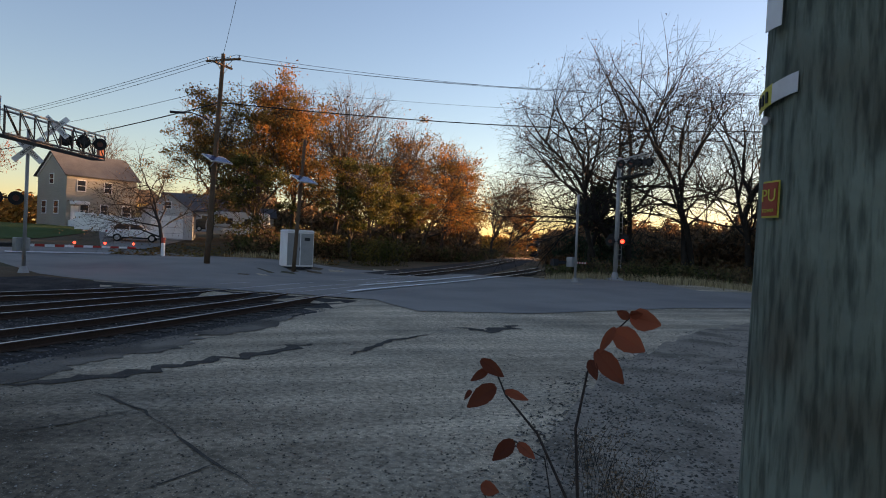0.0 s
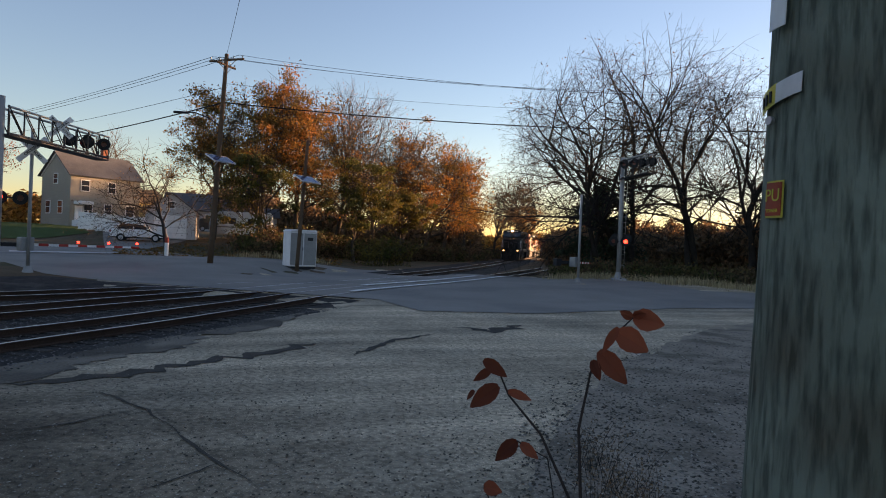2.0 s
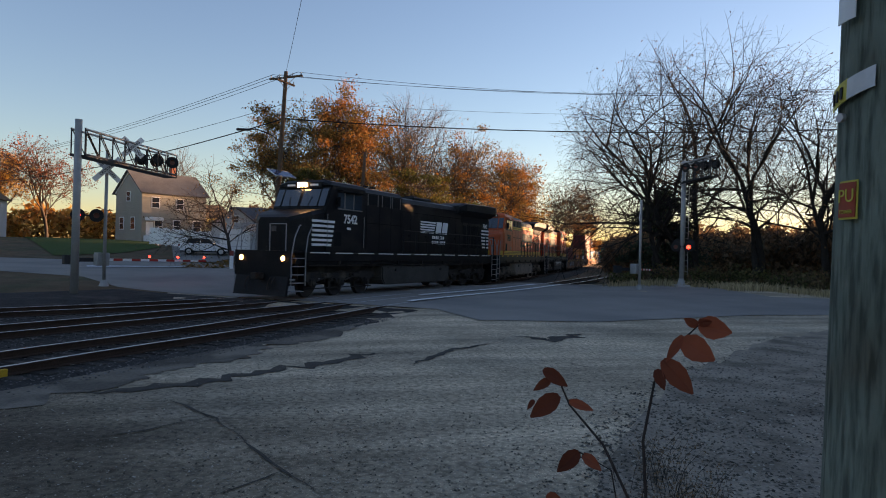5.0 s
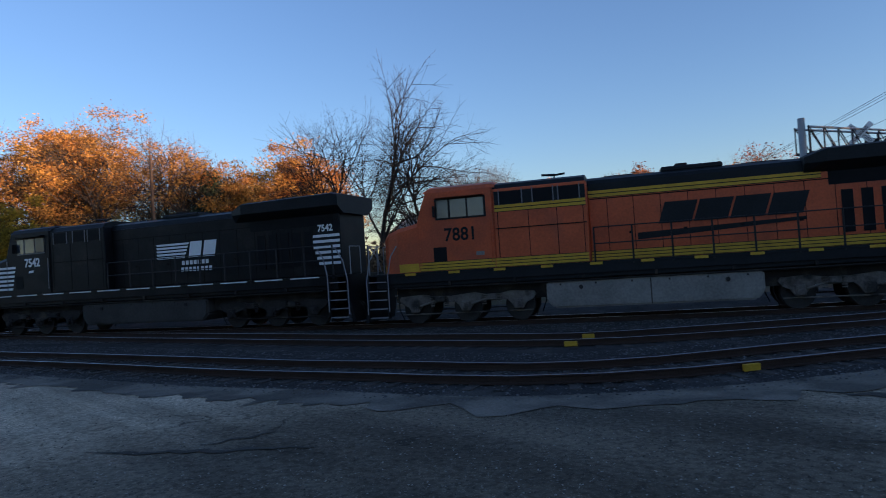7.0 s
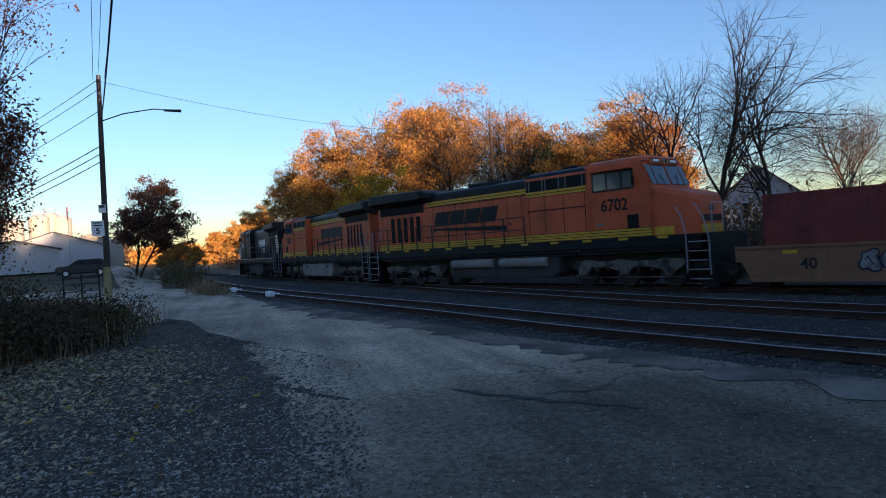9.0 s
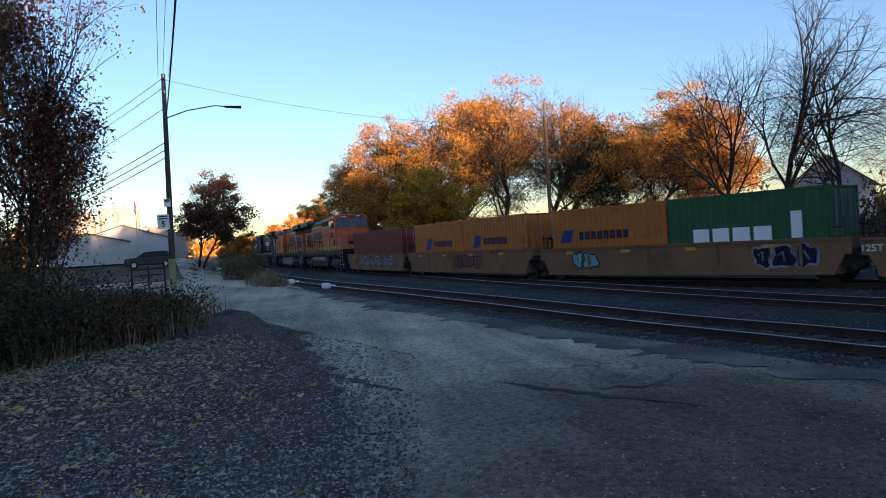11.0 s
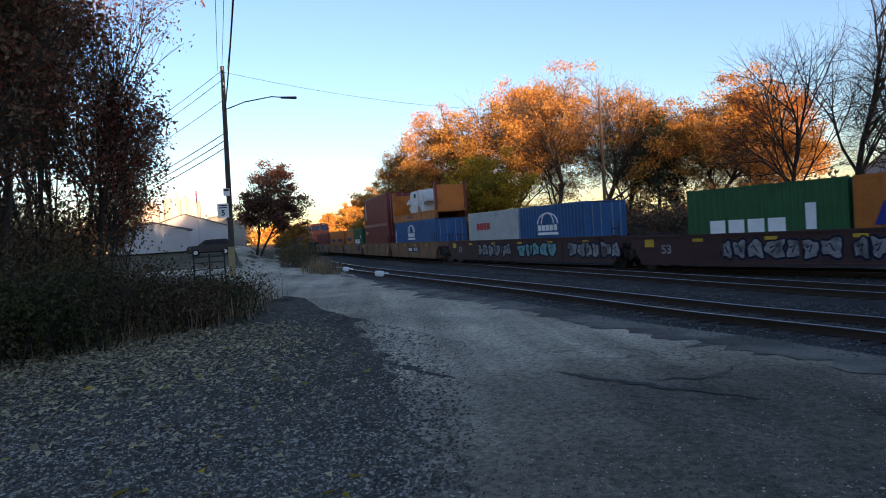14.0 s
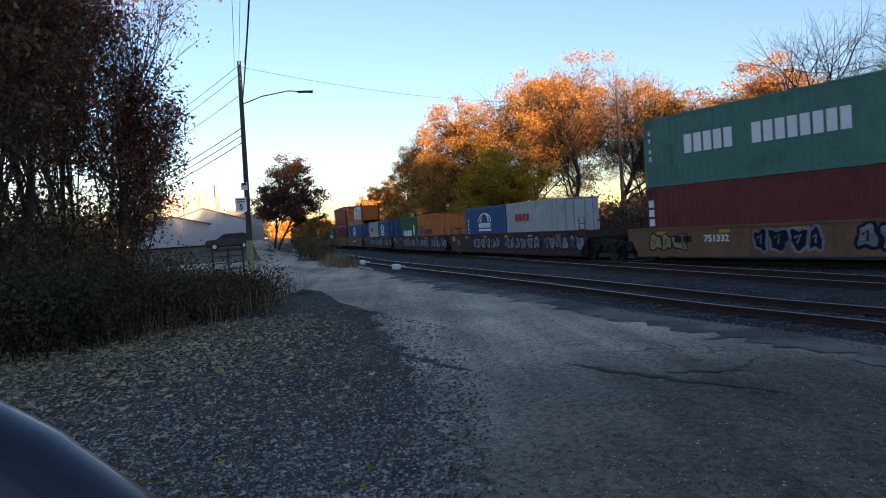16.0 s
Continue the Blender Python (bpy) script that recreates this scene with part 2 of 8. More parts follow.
SIDING = Course(((-9.0, 74), (-6.6, 56), (-4.0, 46.0), (0.0, 37.0), (5.5, 30.6), (11.4, 25.6), (16, 22.0), (20, 19.9), (26, 17.5), (35, 15.3), (45, 13.6), (54, 13.1), (61, 13.4), (70, 14.7), (79, 16.4), (88, 19.8), (94, 23.2), (98, 26.4), (102, 30.8), (106.4, 38.2), (109.6, 47.5), (111.4, 58), (112.6, 70)))
MIDDLE = Course(((-6.5, 74), (-3.0, 56), (0.5, 44.5), (5.5, 36.2), (11.4, 30.6), (16, 27.2), (20, 25.0), (26.5, 22.6), (34.7, 20.3), (45, 18.7), (54, 18.3), (64.6, 19.8), (73, 21.7), (82, 25.3), (91, 31.4), (98, 41.0), (103, 52.5), (106.4, 65), (109, 83)))


BULGE = ((-120, 0.0), (-60, -1.5), (-30, -0.8), (-12, 0.95), (0, 2.3), (10, 2.7), (20, 1.5), (32, 0.55), (50, 0.1), (80, 0.5), (120, 0.0))


def bulge(s, track):
    """How far the main line bows away from its plain arc."""
    if not -120 < s < 120:
        return 0.0
    for k in range(len(BULGE) - 1):
        if s <= BULGE[k + 1][0]:
            break
    (s0, a), (s1, b) = BULGE[k], BULGE[k + 1]

    def slope(i):
        lo, hi = BULGE[max(0, i - 1)], BULGE[min(len(BULGE) - 1, i + 1)]
        return (hi[1] - lo[1]) / (hi[0] - lo[0])
    h = s1 - s0
    u = (s - s0) / h
    m0, m1 = slope(k) * h, slope(k + 1) * h
    return (2 * u**3 - 3 * u**2 + 1) * a + (u**3 - 2 * u**2 + u) * m0 + (-2 * u**3 + 3 * u**2) * b + (u**3 - u**2) * m1


def along(s, track=MAIN, off=0.0):
    """The point at s metres along a track, off metres to its left, and the heading."""
    if track is not MAIN:
        return track.at(s, off)
    near, radius = track
    half = HALF if s > 0 else HALF_RIGHT
    reach = radius * half
    th = max(-reach, min(reach, s)) / radius
    ex = max(0.0, abs(s) - reach) * (1 if s > 0 else -1)
    x = radius * math.sin(th) + ex * math.cos(half)
    y = radius * (1 - math.cos(th)) + abs(ex) * math.sin(half)
    d = AHEAD * math.cos(th) + OUT * math.sin(th)
    p = OUT * (near + y) + AHEAD * x + Vector((-d.y, d.x)) * (off - bulge(s, track))
    return p, d


def dip(s):
    return -0.12 * math.exp(-(s / 14.0) ** 2)


def smooth(a, b, x):
    t = max(0.0, min(1.0, (x - a) / (b - a)))
    return t * t * (3 - 2 * t)


CROSS_MAIN, CROSS_MID, CROSS_SIDE = (-33.0, -13.2), (-36.0, -14.6), (-42.0, -17.2)


def polar(az, r):
    return Vector((-math.sin(radians(az)) * r, math.cos(radians(az)) * r))


def plain_nearest(x, y, track):
    """How far a point lies along a track and to the left of its centre line."""
    near, radius = track
    v = Vector((x, y))
    u, w = v.dot(AHEAD), v.dot(OUT) - near
    th = math.atan2(u, radius - w)
    half = HALF if th > 0 else HALF_RIGHT
    if abs(th) <= half:
        return radius * th, math.hypot(u, radius - w) - radius
    k = 1 if th > 0 else -1
    end = radius * half * k
    p, d = along(end, track)
    q = v - p
    return end + q.dot(d), q.dot(Vector((-d.y, d.x)))


def nearest(x, y, track):
    """How far a point lies along a track and to the left of its centre line, with the bow taken in."""
    if track is not MAIN:
        return track.nearest(x, y)
    a, o = plain_nearest(x, y, track)
    return a, o + bulge(a, track)


def ground_height(x, y):
    r = math.hypot(x, y)
    az = math.degrees(math.atan2(-x, y))
    z = 0.0
    z += smooth(6, 16, az) * smooth(70, 50, az) * (0.55 * smooth(30, 44, r) + 2.0 * smooth(50, 92, r))
    z += smooth(112, 117, az) * (0.45 * smooth(22, 42, r) + 1.6 * smooth(48, 95, r))
    z += smooth(-8, -12, az) * 0.35 * smooth(32, 50, r)
    z += 0.05 * noise.noise((x * 0.25, y * 0.25, 3.1)) * smooth(2, 6, r) * smooth(13, 9, r)
    if 5 < r < 330 and -30 < az < 150:
        sm, om = nearest(x, y, MAIN)
        sn, on = nearest(x, y, SIDING)
        if abs(sm) < 300:
            bed = 0.0
            low = smooth(-3.6, -2.4, om) * smooth(2.6, 1.9, on) if on > 0 else smooth(-3.6, -2.4, om)
            bed = max(0.0, low)
            road = smooth(CROSS_SIDE[0] - 1.0, CROSS_SIDE[0], sn) * smooth(CROSS_SIDE[1] + 1.0, CROSS_SIDE[1], sn) if on > -3.2 else smooth(CROSS_MAIN[0] - 1, CROSS_MAIN[0], sm) * smooth(CROSS_MAIN[1] + 1, CROSS_MAIN[1], sm)
            bed *= 1 - road
            z = z * (1 - max(bed, 0.0)) * (1 - 0.9 * smooth(-8, -3, om) * smooth(8, 3, on)) - 0.182 * bed - 0.02 + dip(sm) * smooth(-9, -3, om) * smooth(7, 2, on)
    return z


def sheet(name, outline, lift, material, label, step=1.2):
    """A thin layer of paving that lies on the ground inside an outline."""
    bm = bmesh.new()
    vs = [bm.verts.new((x, y, 0)) for x, y in outline]
    bm.faces.new(vs)
    bmesh.ops.triangulate(bm, faces=bm.faces[:])
    for _ in range(3):
        long = [e for e in bm.edges if e.calc_length() > step * 2]
        if long:
            bmesh.ops.subdivide_edges(bm, edges=long, cuts=1)
            bmesh.ops.triangulate(bm, faces=bm.faces[:])
    for v in bm.verts:
        v.co.z = ground_height(v.co.x, v.co.y) + lift
    bmesh.ops.recalc_face_normals(bm, faces=bm.faces[:])
    if sum(f.normal.z for f in bm.faces) < 0:
        bmesh.ops.reverse_faces(bm, faces=bm.faces[:])
    return tagged(link(name, bm, material), label, kind="structure")


def under_bed(x, y):
    """How much lower the ground lies where the ballast bed covers it."""
    if not 6 < math.hypot(x, y) < 330:
        return 0.0
    sm, om = nearest(x, y, MAIN)
    sn, on = nearest(x, y, SIDING)
    if sm > CROSS_MAIN[1] + 0.5 and sn > CROSS_SIDE[1] + 0.5:
        inside = smooth(-7.6, -6.6, om) * (smooth(2.8, 1.8, on) if sn < 66 else smooth(3.4, 2.6, om))
    elif sm < CROSS_MAIN[0] - 0.5:
        inside = smooth(-3.6, -2.6, om) * smooth(3.6, 2.6, om)
    else:
        inside = 0.0
    return 0.16 * inside


def bed_strip(rows, label):
    """A ballast bed drawn out along rows of points, its edges turned down into the ground."""
    bm = bmesh.new()
    prev = None
    for row_ in rows:
        cur = []
        n = len(row_) - 1
        for i, p in enumerate(row_):
            jag = 0.12 * noise.noise((p.x * 1.3, p.y * 1.3, 2.0)) if i in (0, n) else 0.0
            z = ground_height(p.x, p.y) + (-0.08 if i in (0, n) else 0.012 + 0.012 * noise.noise((p.x * 2.2, p.y * 2.2, 7.0)))
            cur.append(bm.verts.new((p.x + jag, p.y + jag, z)))
        if prev:
            for a in range(n):
                f = bm.faces.new((prev[a], prev[a + 1], cur[a + 1], cur[a]))
                f.smooth = True
        prev = cur
    bmesh.ops.recalc_face_normals(bm, faces=bm.faces[:])
    if sum(f.normal.z for f in bm.faces) < 0:
        bmesh.ops.reverse_faces(bm, faces=bm.faces[:])
    return tagged(link("ballast_bed", bm, BALLAST), label, "ballast", kind="structure")


def build_ground():
    bm = bmesh.new()
    radii = [0.0] + [0.6 * 1.06 ** i for i in range(0, 130) if 0.6 * 1.06 ** i < 1100]
    azs = [-180 + 2.0 * i for i in range(180)]
    centre = bm.verts.new((0, 0, ground_height(0, 0)))
    rings = []
    for r in radii[1:]:
        rings.append([bm.verts.new((*polar(a, r), ground_height(*polar(a, r)) - under_bed(*polar(a, r)))) for a in azs])
    n = len(azs)
    for j in range(n):
        bm.faces.new((centre, rings[0][j], rings[0][(j + 1) % n]))
    for a, b in zip(rings, rings[1:]):
        for j in range(n):
            bm.faces.new((a[j], b[j], b[(j + 1) % n], a[(j + 1) % n]))
    for f in bm.faces:
        c = f.calc_center_median()
        r, az = c.xy.length, math.degrees(math.atan2(-c.x, c.y))
        sm, om = nearest(c.x, c.y, MAIN) if r < 320 else (999, -50)
        sn, on = nearest(c.x, c.y, SIDING) if r < 320 else (999, -50)
        road = CROSS_SIDE[0] - 4 < sn < CROSS_SIDE[1]
        if r > 52 or om < -4 or (az < -9 and r > 48) or az > 150 or az < -60:
            f.material_index = 2
        f.smooth = True
    bmesh.ops.recalc_face_normals(bm, faces=bm.faces[:])
    if sum(f.normal.z for f in bm.faces) < 0:
        bmesh.ops.reverse_faces(bm, faces=bm.faces[:])
    tagged(link("ground", bm, (LOT, LOT, DIRT)), "worn asphalt lot with leaf-strewn earth beyond the line", "ground", kind="structure")


build_ground()
rows_ = []
for i in range(170):
    a = CROSS_SIDE[1] + 0.3 + (64.0 - CROSS_SIDE[1]) * i / 169
    b = CROSS_MAIN[1] + 0.3 + (108.0 - CROSS_MAIN[1]) * i / 169
    near_edge, far_edge = along(a, SIDING, 2.9)[0], along(b, MAIN, -7.5)[0]
    rows_.append([near_edge.lerp(far_edge, k / 22) for k in range(23)])
bed_strip(rows_, "dark stone ballast under the two tracks")
bed_strip([[along(108 + 2.5 * i, MAIN, 3.3 - 6.8 * k / 8)[0] for k in range(9)] for i in range(77)], "dark stone ballast under the far main line")
bed_strip([[along(CROSS_MAIN[0] - 0.3 - 2.5 * i, MAIN, 3.3 - 6.8 * k / 8)[0] for k in range(9)] for i in range(130)], "dark stone ballast under the main line past the road")
cut_a, cut_b = along(CROSS_SIDE[1] - 0.1, SIDING, 2.9)[0], along(CROSS_MAIN[1] - 0.1, MAIN, -7.5)[0]
road_out = [polar(-60, 26), polar(-40, 27), polar(-26.2, 30), polar(-20, 27), polar(-8, 21), polar(2, 20.2), cut_a, cut_a.lerp(cut_b, 0.33), cut_a.lerp(cut_b, 0.66), cut_b, polar(34, 38), polar(46, 46), polar(60, 52), polar(62, 70), polar(46, 62), polar(34, 58), polar(27, 59), polar(19.8, 50), polar(11.6, 48.5), polar(4, 47.5), polar(-5, 51), polar(-10.5, 46), polar(-15.4, 47), polar(-21.6, 39), polar(-26.4, 40), polar(-40, 38), polar(-60, 37)]
sheet("road", road_out, 0.02, ROAD, "smooth grey asphalt road across the railway", 1.0)
access = [polar(100, 12), polar(112.5, 20), polar(115, 30), polar(118, 42), polar(119, 60), polar(119.5, 100), polar(114.5, 100), polar(112, 60), polar(110, 44), polar(106, 28), polar(98, 18)]
LANE = mat("lane_asphalt", (0.215, 0.20, 0.18), 0.9, 0, 0.5, 0.3, 0.02, 40, alt=(0.13, 0.122, 0.11), alt_scale=0.3)
sheet("access_road", access, 0.01, LANE, "grey asphalt access lane beside the siding", 1.2)


# ---- rails, ties ----
def build_rail(track, off, s0, s1, label):
    prof = ((-0.07, -0.17), (-0.07, -0.155), (-0.014, -0.13), (-0.014, -0.045), (-0.036, -0.035), (-0.036, -0.006), (-0.03, 0.0), (0.03, 0.0), (0.036, -0.006), (0.036, -0.035), (0.014, -0.045), (0.014, -0.13), (0.07, -0.155), (0.07, -0.17))
    bm = bmesh.new()
    prev = None
    n = int((s1 - s0) / 1.5)
    for i in range(n + 1):
        s = s0 + (s1 - s0) * i / n
        p, d = along(s, track, off)
        left = Vector((-d.y, d.x))
        wob = 0.006 * math.sin(s * 0.9 + off)
        ring = [bm.verts.new((p.x + left.x * a, p.y + left.y * a, z + dip(s) + wob * 0.5)) for a, z in prof]
        if prev:
            for k in range(len(prof)):
                q = (k + 1) % len(prof)
                f = bm.faces.new((prev[k], prev[q], ring[q], ring[k]))
                f.material_index = 1 if k in (5, 6, 7) else 0
        prev = ring
    bmesh.ops.recalc_face_normals(bm, faces=bm.faces[:])
    return tagged(link("rail", bm, (RAILSIDE, RAILTOP)), label, "rail", "rails of the two tracks", "structure")


build_rail(MAIN, 0.75, -480, 300, "rusty-sided main line rail with a worn bright head")
build_rail(MAIN, -0.75, -480, 300, "rusty-sided main line rail with a worn bright head")
for side_ in (0.75, -0.75):
    build_rail(MIDDLE, side_, -34, 50, "rusty middle track rail with a worn head")
build_rail(SIDING, 0.75, -68, 62, "rusty siding rail with a dull worn head")
build_rail(SIDING, -0.75, -68, 62, "rusty siding rail with a dull worn head")


def build_ties(track, s0, s1, gap, name):
    holder = tagged(new(name), "row of weathered wooden railway ties in ballast", "railway ties", kind="structure")
    me = bpy.data.meshes.new("tie")
    b = boxes((-0.11, 0.11, -1.28, 1.28, -0.33, -0.168), bevel=0.015)
    b.to_mesh(me)
    b.free()
    me.materials.append(TIE)
    k, s = 0, s0
    rest = bmesh.new()
    rng = random.Random(5)
    while s < s1:
        if not gap[0] < s < gap[1]:
            p, d = along(s, track)
            m = Matrix.Translation((p.x, p.y, dip(s) - 0.004 * rng.random())) @ Matrix.Rotation(math.atan2(d.y, d.x) + rng.uniform(-0.02, 0.02), 4, "Z")
            if abs(s) < 45:
                o = new("tie", me)
                o.parent = holder
                o.matrix_basis = m
            else:
                rest.from_mesh(me)
                bmesh.ops.transform(rest, matrix=m, verts=rest.verts[-len(me.vertices):])
        s += 0.55 + rng.uniform(-0.03, 0.03)
    if len(rest.verts):
        tagged(link("far_ties", rest, TIE, holder), kind="stuff")


def build_rail_shine():
    """White strips that paint the shine of the siding's rails where the road crosses."""
    for off, s0, s1 in ((0.75, -19.5, -40.5), (-0.75, -23.0, -39.0)):
        n = 16
        for i in range(n):
            u, d = along(s0 + (s1 - s0) * i / n, SIDING, off)
            v, d = along(s0 + (s1 - s0) * (i + 0.985) / n, SIDING, off)
            q = Vector((-d.y, d.x))
            bm = bmesh.new()
            ring = [bm.verts.new((*(p + q * k), 0.03)) for p, k in ((u, 0.13), (u, -0.13), (v, -0.13), (v, 0.13))]
            bm.faces.new(ring)
            g = bmesh.ops.extrude_face_region(bm, geom=bm.faces[:])
            bmesh.ops.translate(bm, vec=(0, 0, 0.012), verts=[w for w in g["geom"] if isinstance(w, bmesh.types.BMVert)])
            bmesh.ops.recalc_face_normals(bm, faces=bm.faces[:])
            if i == 0:
                strip = tagged(new("crossing_strip"), "pale strip standing in for the rail's shine in the crossing", "crossing strip", kind="structure")
            part("strip_panel", bm, PAINTW, strip)


build_rail_shine()


# ---- the train ----
def wheelset_truck(parent, x, axles, r, material, dusty):
    """A truck: side frames arched between the axles, axle boxes with round caps, springs, brake gear and its wheels."""
    half = (axles - 1) * 0.98 if axles == 3 else 0.88
    step = 2 * half / (axles - 1)
    xs = [x - half + i * step for i in range(axles)]
    top = 0.98
    for f in (1, -1):
        y0, y1 = (0.98, 1.14) if f > 0 else (-1.14, -0.98)
        low = []
        for i, ax in enumerate(xs):
            low += [(ax - 0.27, 0.60), (ax - 0.16, 0.44), (ax + 0.16, 0.44), (ax + 0.27, 0.60)]
            if i < axles - 1:
                low += [(ax + 0.42, 0.74), (ax + step / 2, 0.70 if axles == 3 else 0.46), (ax + step - 0.42, 0.74)]
        prof = [(x - half - 0.62, 0.86), (x - half - 0.5, 0.70)] + low + [(x + half + 0.5, 0.70), (x + half + 0.62, 0.86), (x + half + 0.55, top - 0.02)]
        for i in range(axles - 1, 0, -1):
            prof += [(xs[i] - 0.3, top + 0.03), (xs[i] - step / 2, top - 0.10)]
        prof += [(xs[0] + 0.3, top + 0.03), (x - half - 0.55, top - 0.02)]
        part("side_frame", prism(prof, y0, y1), dusty, parent)
        yo = y1 if f > 0 else y0
        for ax in xs:
            bm = boxes((ax - 0.17, ax + 0.17, *sorted((yo - 0.02 * f, yo + 0.09 * f)), 0.40, 0.74), bevel=0.03)
            disc_y(bm, ax, yo + 0.07 * f, yo + 0.15 * f, 0.55, 0.12, 14)
            disc_y(bm, ax, yo + 0.15 * f, yo + 0.17 * f, 0.55, 0.06, 8)
            part("axle_box", bm, dusty, parent)
        for ax in xs[:-1]:
            for k in (0.36, 0.64):
                bm = bmesh.new()
                for q in range(5):
                    tube(bm, [(ax + k * step, yo + 0.05 * f, 0.60 + q * 0.075), (ax + k * step, yo + 0.05 * f, 0.635 + q * 0.075)], 0.085, 9)
                part("spring", bm, dusty, parent)
            if axles == 3:
                bm = boxes((ax + step / 2 - 0.2, ax + step / 2 + 0.16, *sorted((yo, yo + 0.12 * f)), 0.74, 0.94), bevel=0.02)
                tube(bm, [(ax + step / 2 + 0.1, yo + 0.08 * f, 0.80), (ax + step - 0.2, yo + 0.08 * f, 0.62)], 0.035, 7)
                part("brake_cylinder", bm, dusty, parent)
        if axles == 3:
            part("brake_rod", bars([(x - half - 0.5, yo - 0.06 * f, 0.34), (x + half + 0.5, yo - 0.06 * f, 0.34)], r=0.025), dusty, parent)
            for k in (1, -1):
                part("sand_pipe", bars([(x + k * (half + 0.75), 0.9 * f, 1.25), (x + k * (half + 0.72), 0.86 * f, 0.5), (x + k * (half + 0.56), 0.80 * f, 0.12)], r=0.022), material, parent)
    for ax in xs:
        bm = bmesh.new()
        for f in (1, -1):
            disc_y(bm, ax, 0.70 * f, 0.84 * f, r, r, 28)
            disc_y(bm, ax, 0.66 * f, 0.70 * f, r, r + 0.025, 28)
        disc_y(bm, ax, -0.7, 0.7, r, 0.09, 10)
        part("wheel", bm, WHEEL, parent)


def loft(rings):
    """A closed skin over rings of equal count, with both ends capped."""
    bm = bmesh.new()
    vs = [[bm.verts.new(p) for p in ring] for ring in rings]
    n = len(vs[0])
    for a, b in zip(vs, vs[1:]):
        for i in range(n):
            bm.faces.new((a[i], a[(i + 1) % n], b[(i + 1) % n], b[i]))
    bm.faces.new(vs[0])
    bm.faces.new(vs[-1][::-1])
    bmesh.ops.recalc_face_normals(bm, faces=bm.faces[:])
    return bm


def locomotive(body, roofm, livery, number, tank):
    """A six-axle freight locomotive with a wide nose; its front is at +x, rail top at z 0."""
    loco = new("locomotive")
    front, rear, deck = 10.25, -10.25, 1.80
    P = lambda name, bm, m, label="": part(name, bm, m, loco, label)
    orange = livery == "orange"
    sillm = BLACKTOP if orange else NSBLACK
    rail = DARKRAIL
    frame_m = BLACKTOP if orange else DULLFRAME
    side = lambda x0, x1, y, z0, z1, f, t=0.008: boxes((x0, x1, *sorted((y * f, (y + t) * f)), z0, z1))
    # underframe
    P("underframe", boxes((rear + 0.5, front - 0.4, -1.42, 1.42, 1.30, 1.74), bevel=0.02), sillm)
    P("walkway", boxes((rear + 0.2, front - 0.2, -1.53, 1.53, 1.73, deck)), sillm)
    for f in (1, -1):
        P("side_sill", boxes((rear + 0.9, front - 1.0, *sorted((1.43 * f, 1.50 * f)), 1.44, 1.735), bevel=0.012), sillm)
        for i in range(11):
            x = rear + 1.9 + i * 1.68
            w = 0.42 if orange else 1.3
            P("sill_mark", side(x - w / 2, x + w / 2, 1.531, 1.735 if not orange else 1.70, 1.775 if not orange else 1.785, f), YELLOW if orange else PAINTW)
        for i in range(7):
            x = -7.4 + i * 2.4
            P("sill_bracket", boxes((x - 0.04, x + 0.04, *sorted((1.40 * f, 1.49 * f)), 1.30, 1.46)), GRIME)
        P("brake_pipe", bars([(-9.0, 1.38 * f, 1.26), (-3.8, 1.38 * f, 1.24), (3.8, 1.38 * f, 1.24), (9.0, 1.38 * f, 1.26)], r=0.03), GRIME)
    # dark box added to close off the bright view beneath the frame
    P("centre_sill", boxes((-9.2, 9.2, -0.95, 0.95, 0.72, 1.31)), GRIME)
    # fuel tank
    prof = [(-3.5, 0.62), (-3.25, 0.36), (3.25, 0.36), (3.5, 0.62), (3.5, 1.22), (-3.5, 1.22)]
    P("fuel_tank", prism(prof, -1.40, 1.40, 0.06), tank)
    for f in (1, -1):
        for x in (-2.4, 2.3):
            bm = bmesh.new()
            disc_y(bm, x, 1.40 * f, 1.45 * f, 1.02, 0.07, 12)
            P("filler_cap", bm, GRIME)
        for x in (-3.0, -1.8, -0.6, 0.6, 1.8, 3.0):
            P("tank_bolt", boxes((x - 0.03, x + 0.03, *sorted((1.40 * f, 1.42 * f)), 1.10, 1.16)), GRIME)
    if orange and tank is TANKDARK:
        for f in (1, -1):
            for x in (-3.1, 0.15):
                bm = bmesh.new()
                tube(bm, [(x, 1.42 * f, 1.0), (x + 0.05, 1.42 * f, 1.0), (x + 2.7, 1.42 * f, 1.0), (x + 2.75, 1.42 * f, 1.0)], 0.2, 16)
                P("air_reservoir", bm, TANKGREY, "dusty air reservoir")
    if tank is TANKGREY:
        P("tank_seam", boxes((-0.02, 0.02, -1.41, 1.41, 0.4, 1.19)), GRIME)
    for x in (6.5, -6.5):
        wheelset_truck(loco, x, 3, 0.53, GRIME, SIDEFRAME if orange else GRIME)
    # plough, couplers, steps
    for e, k in ((front, 1), (rear, -1)):
        P("plough", prism([(e + 0.02 * k, 0.13), (e + 0.16 * k, 0.13), (e - 0.02 * k, 0.9), (e - 0.12 * k, 0.9)], -1.40, 1.40), sillm)
        P("end_plate", boxes((min(e, e - 0.12 * k), max(e, e - 0.12 * k), -1.5, 1.5, 0.85, deck)), sillm)
        P("coupler", boxes((min(e, e + 0.5 * k), max(e, e + 0.5 * k), -0.14, 0.14, 0.72, 0.98), bevel=0.03), GRIME)
        for y in (-0.7, -0.5, 0.5, 0.7):
            P("air_hose", bars([(e, y, 0.8), (e + 0.18 * k, y, 0.62), (e + 0.22 * k, y, 0.35)], r=0.022), GRIME)
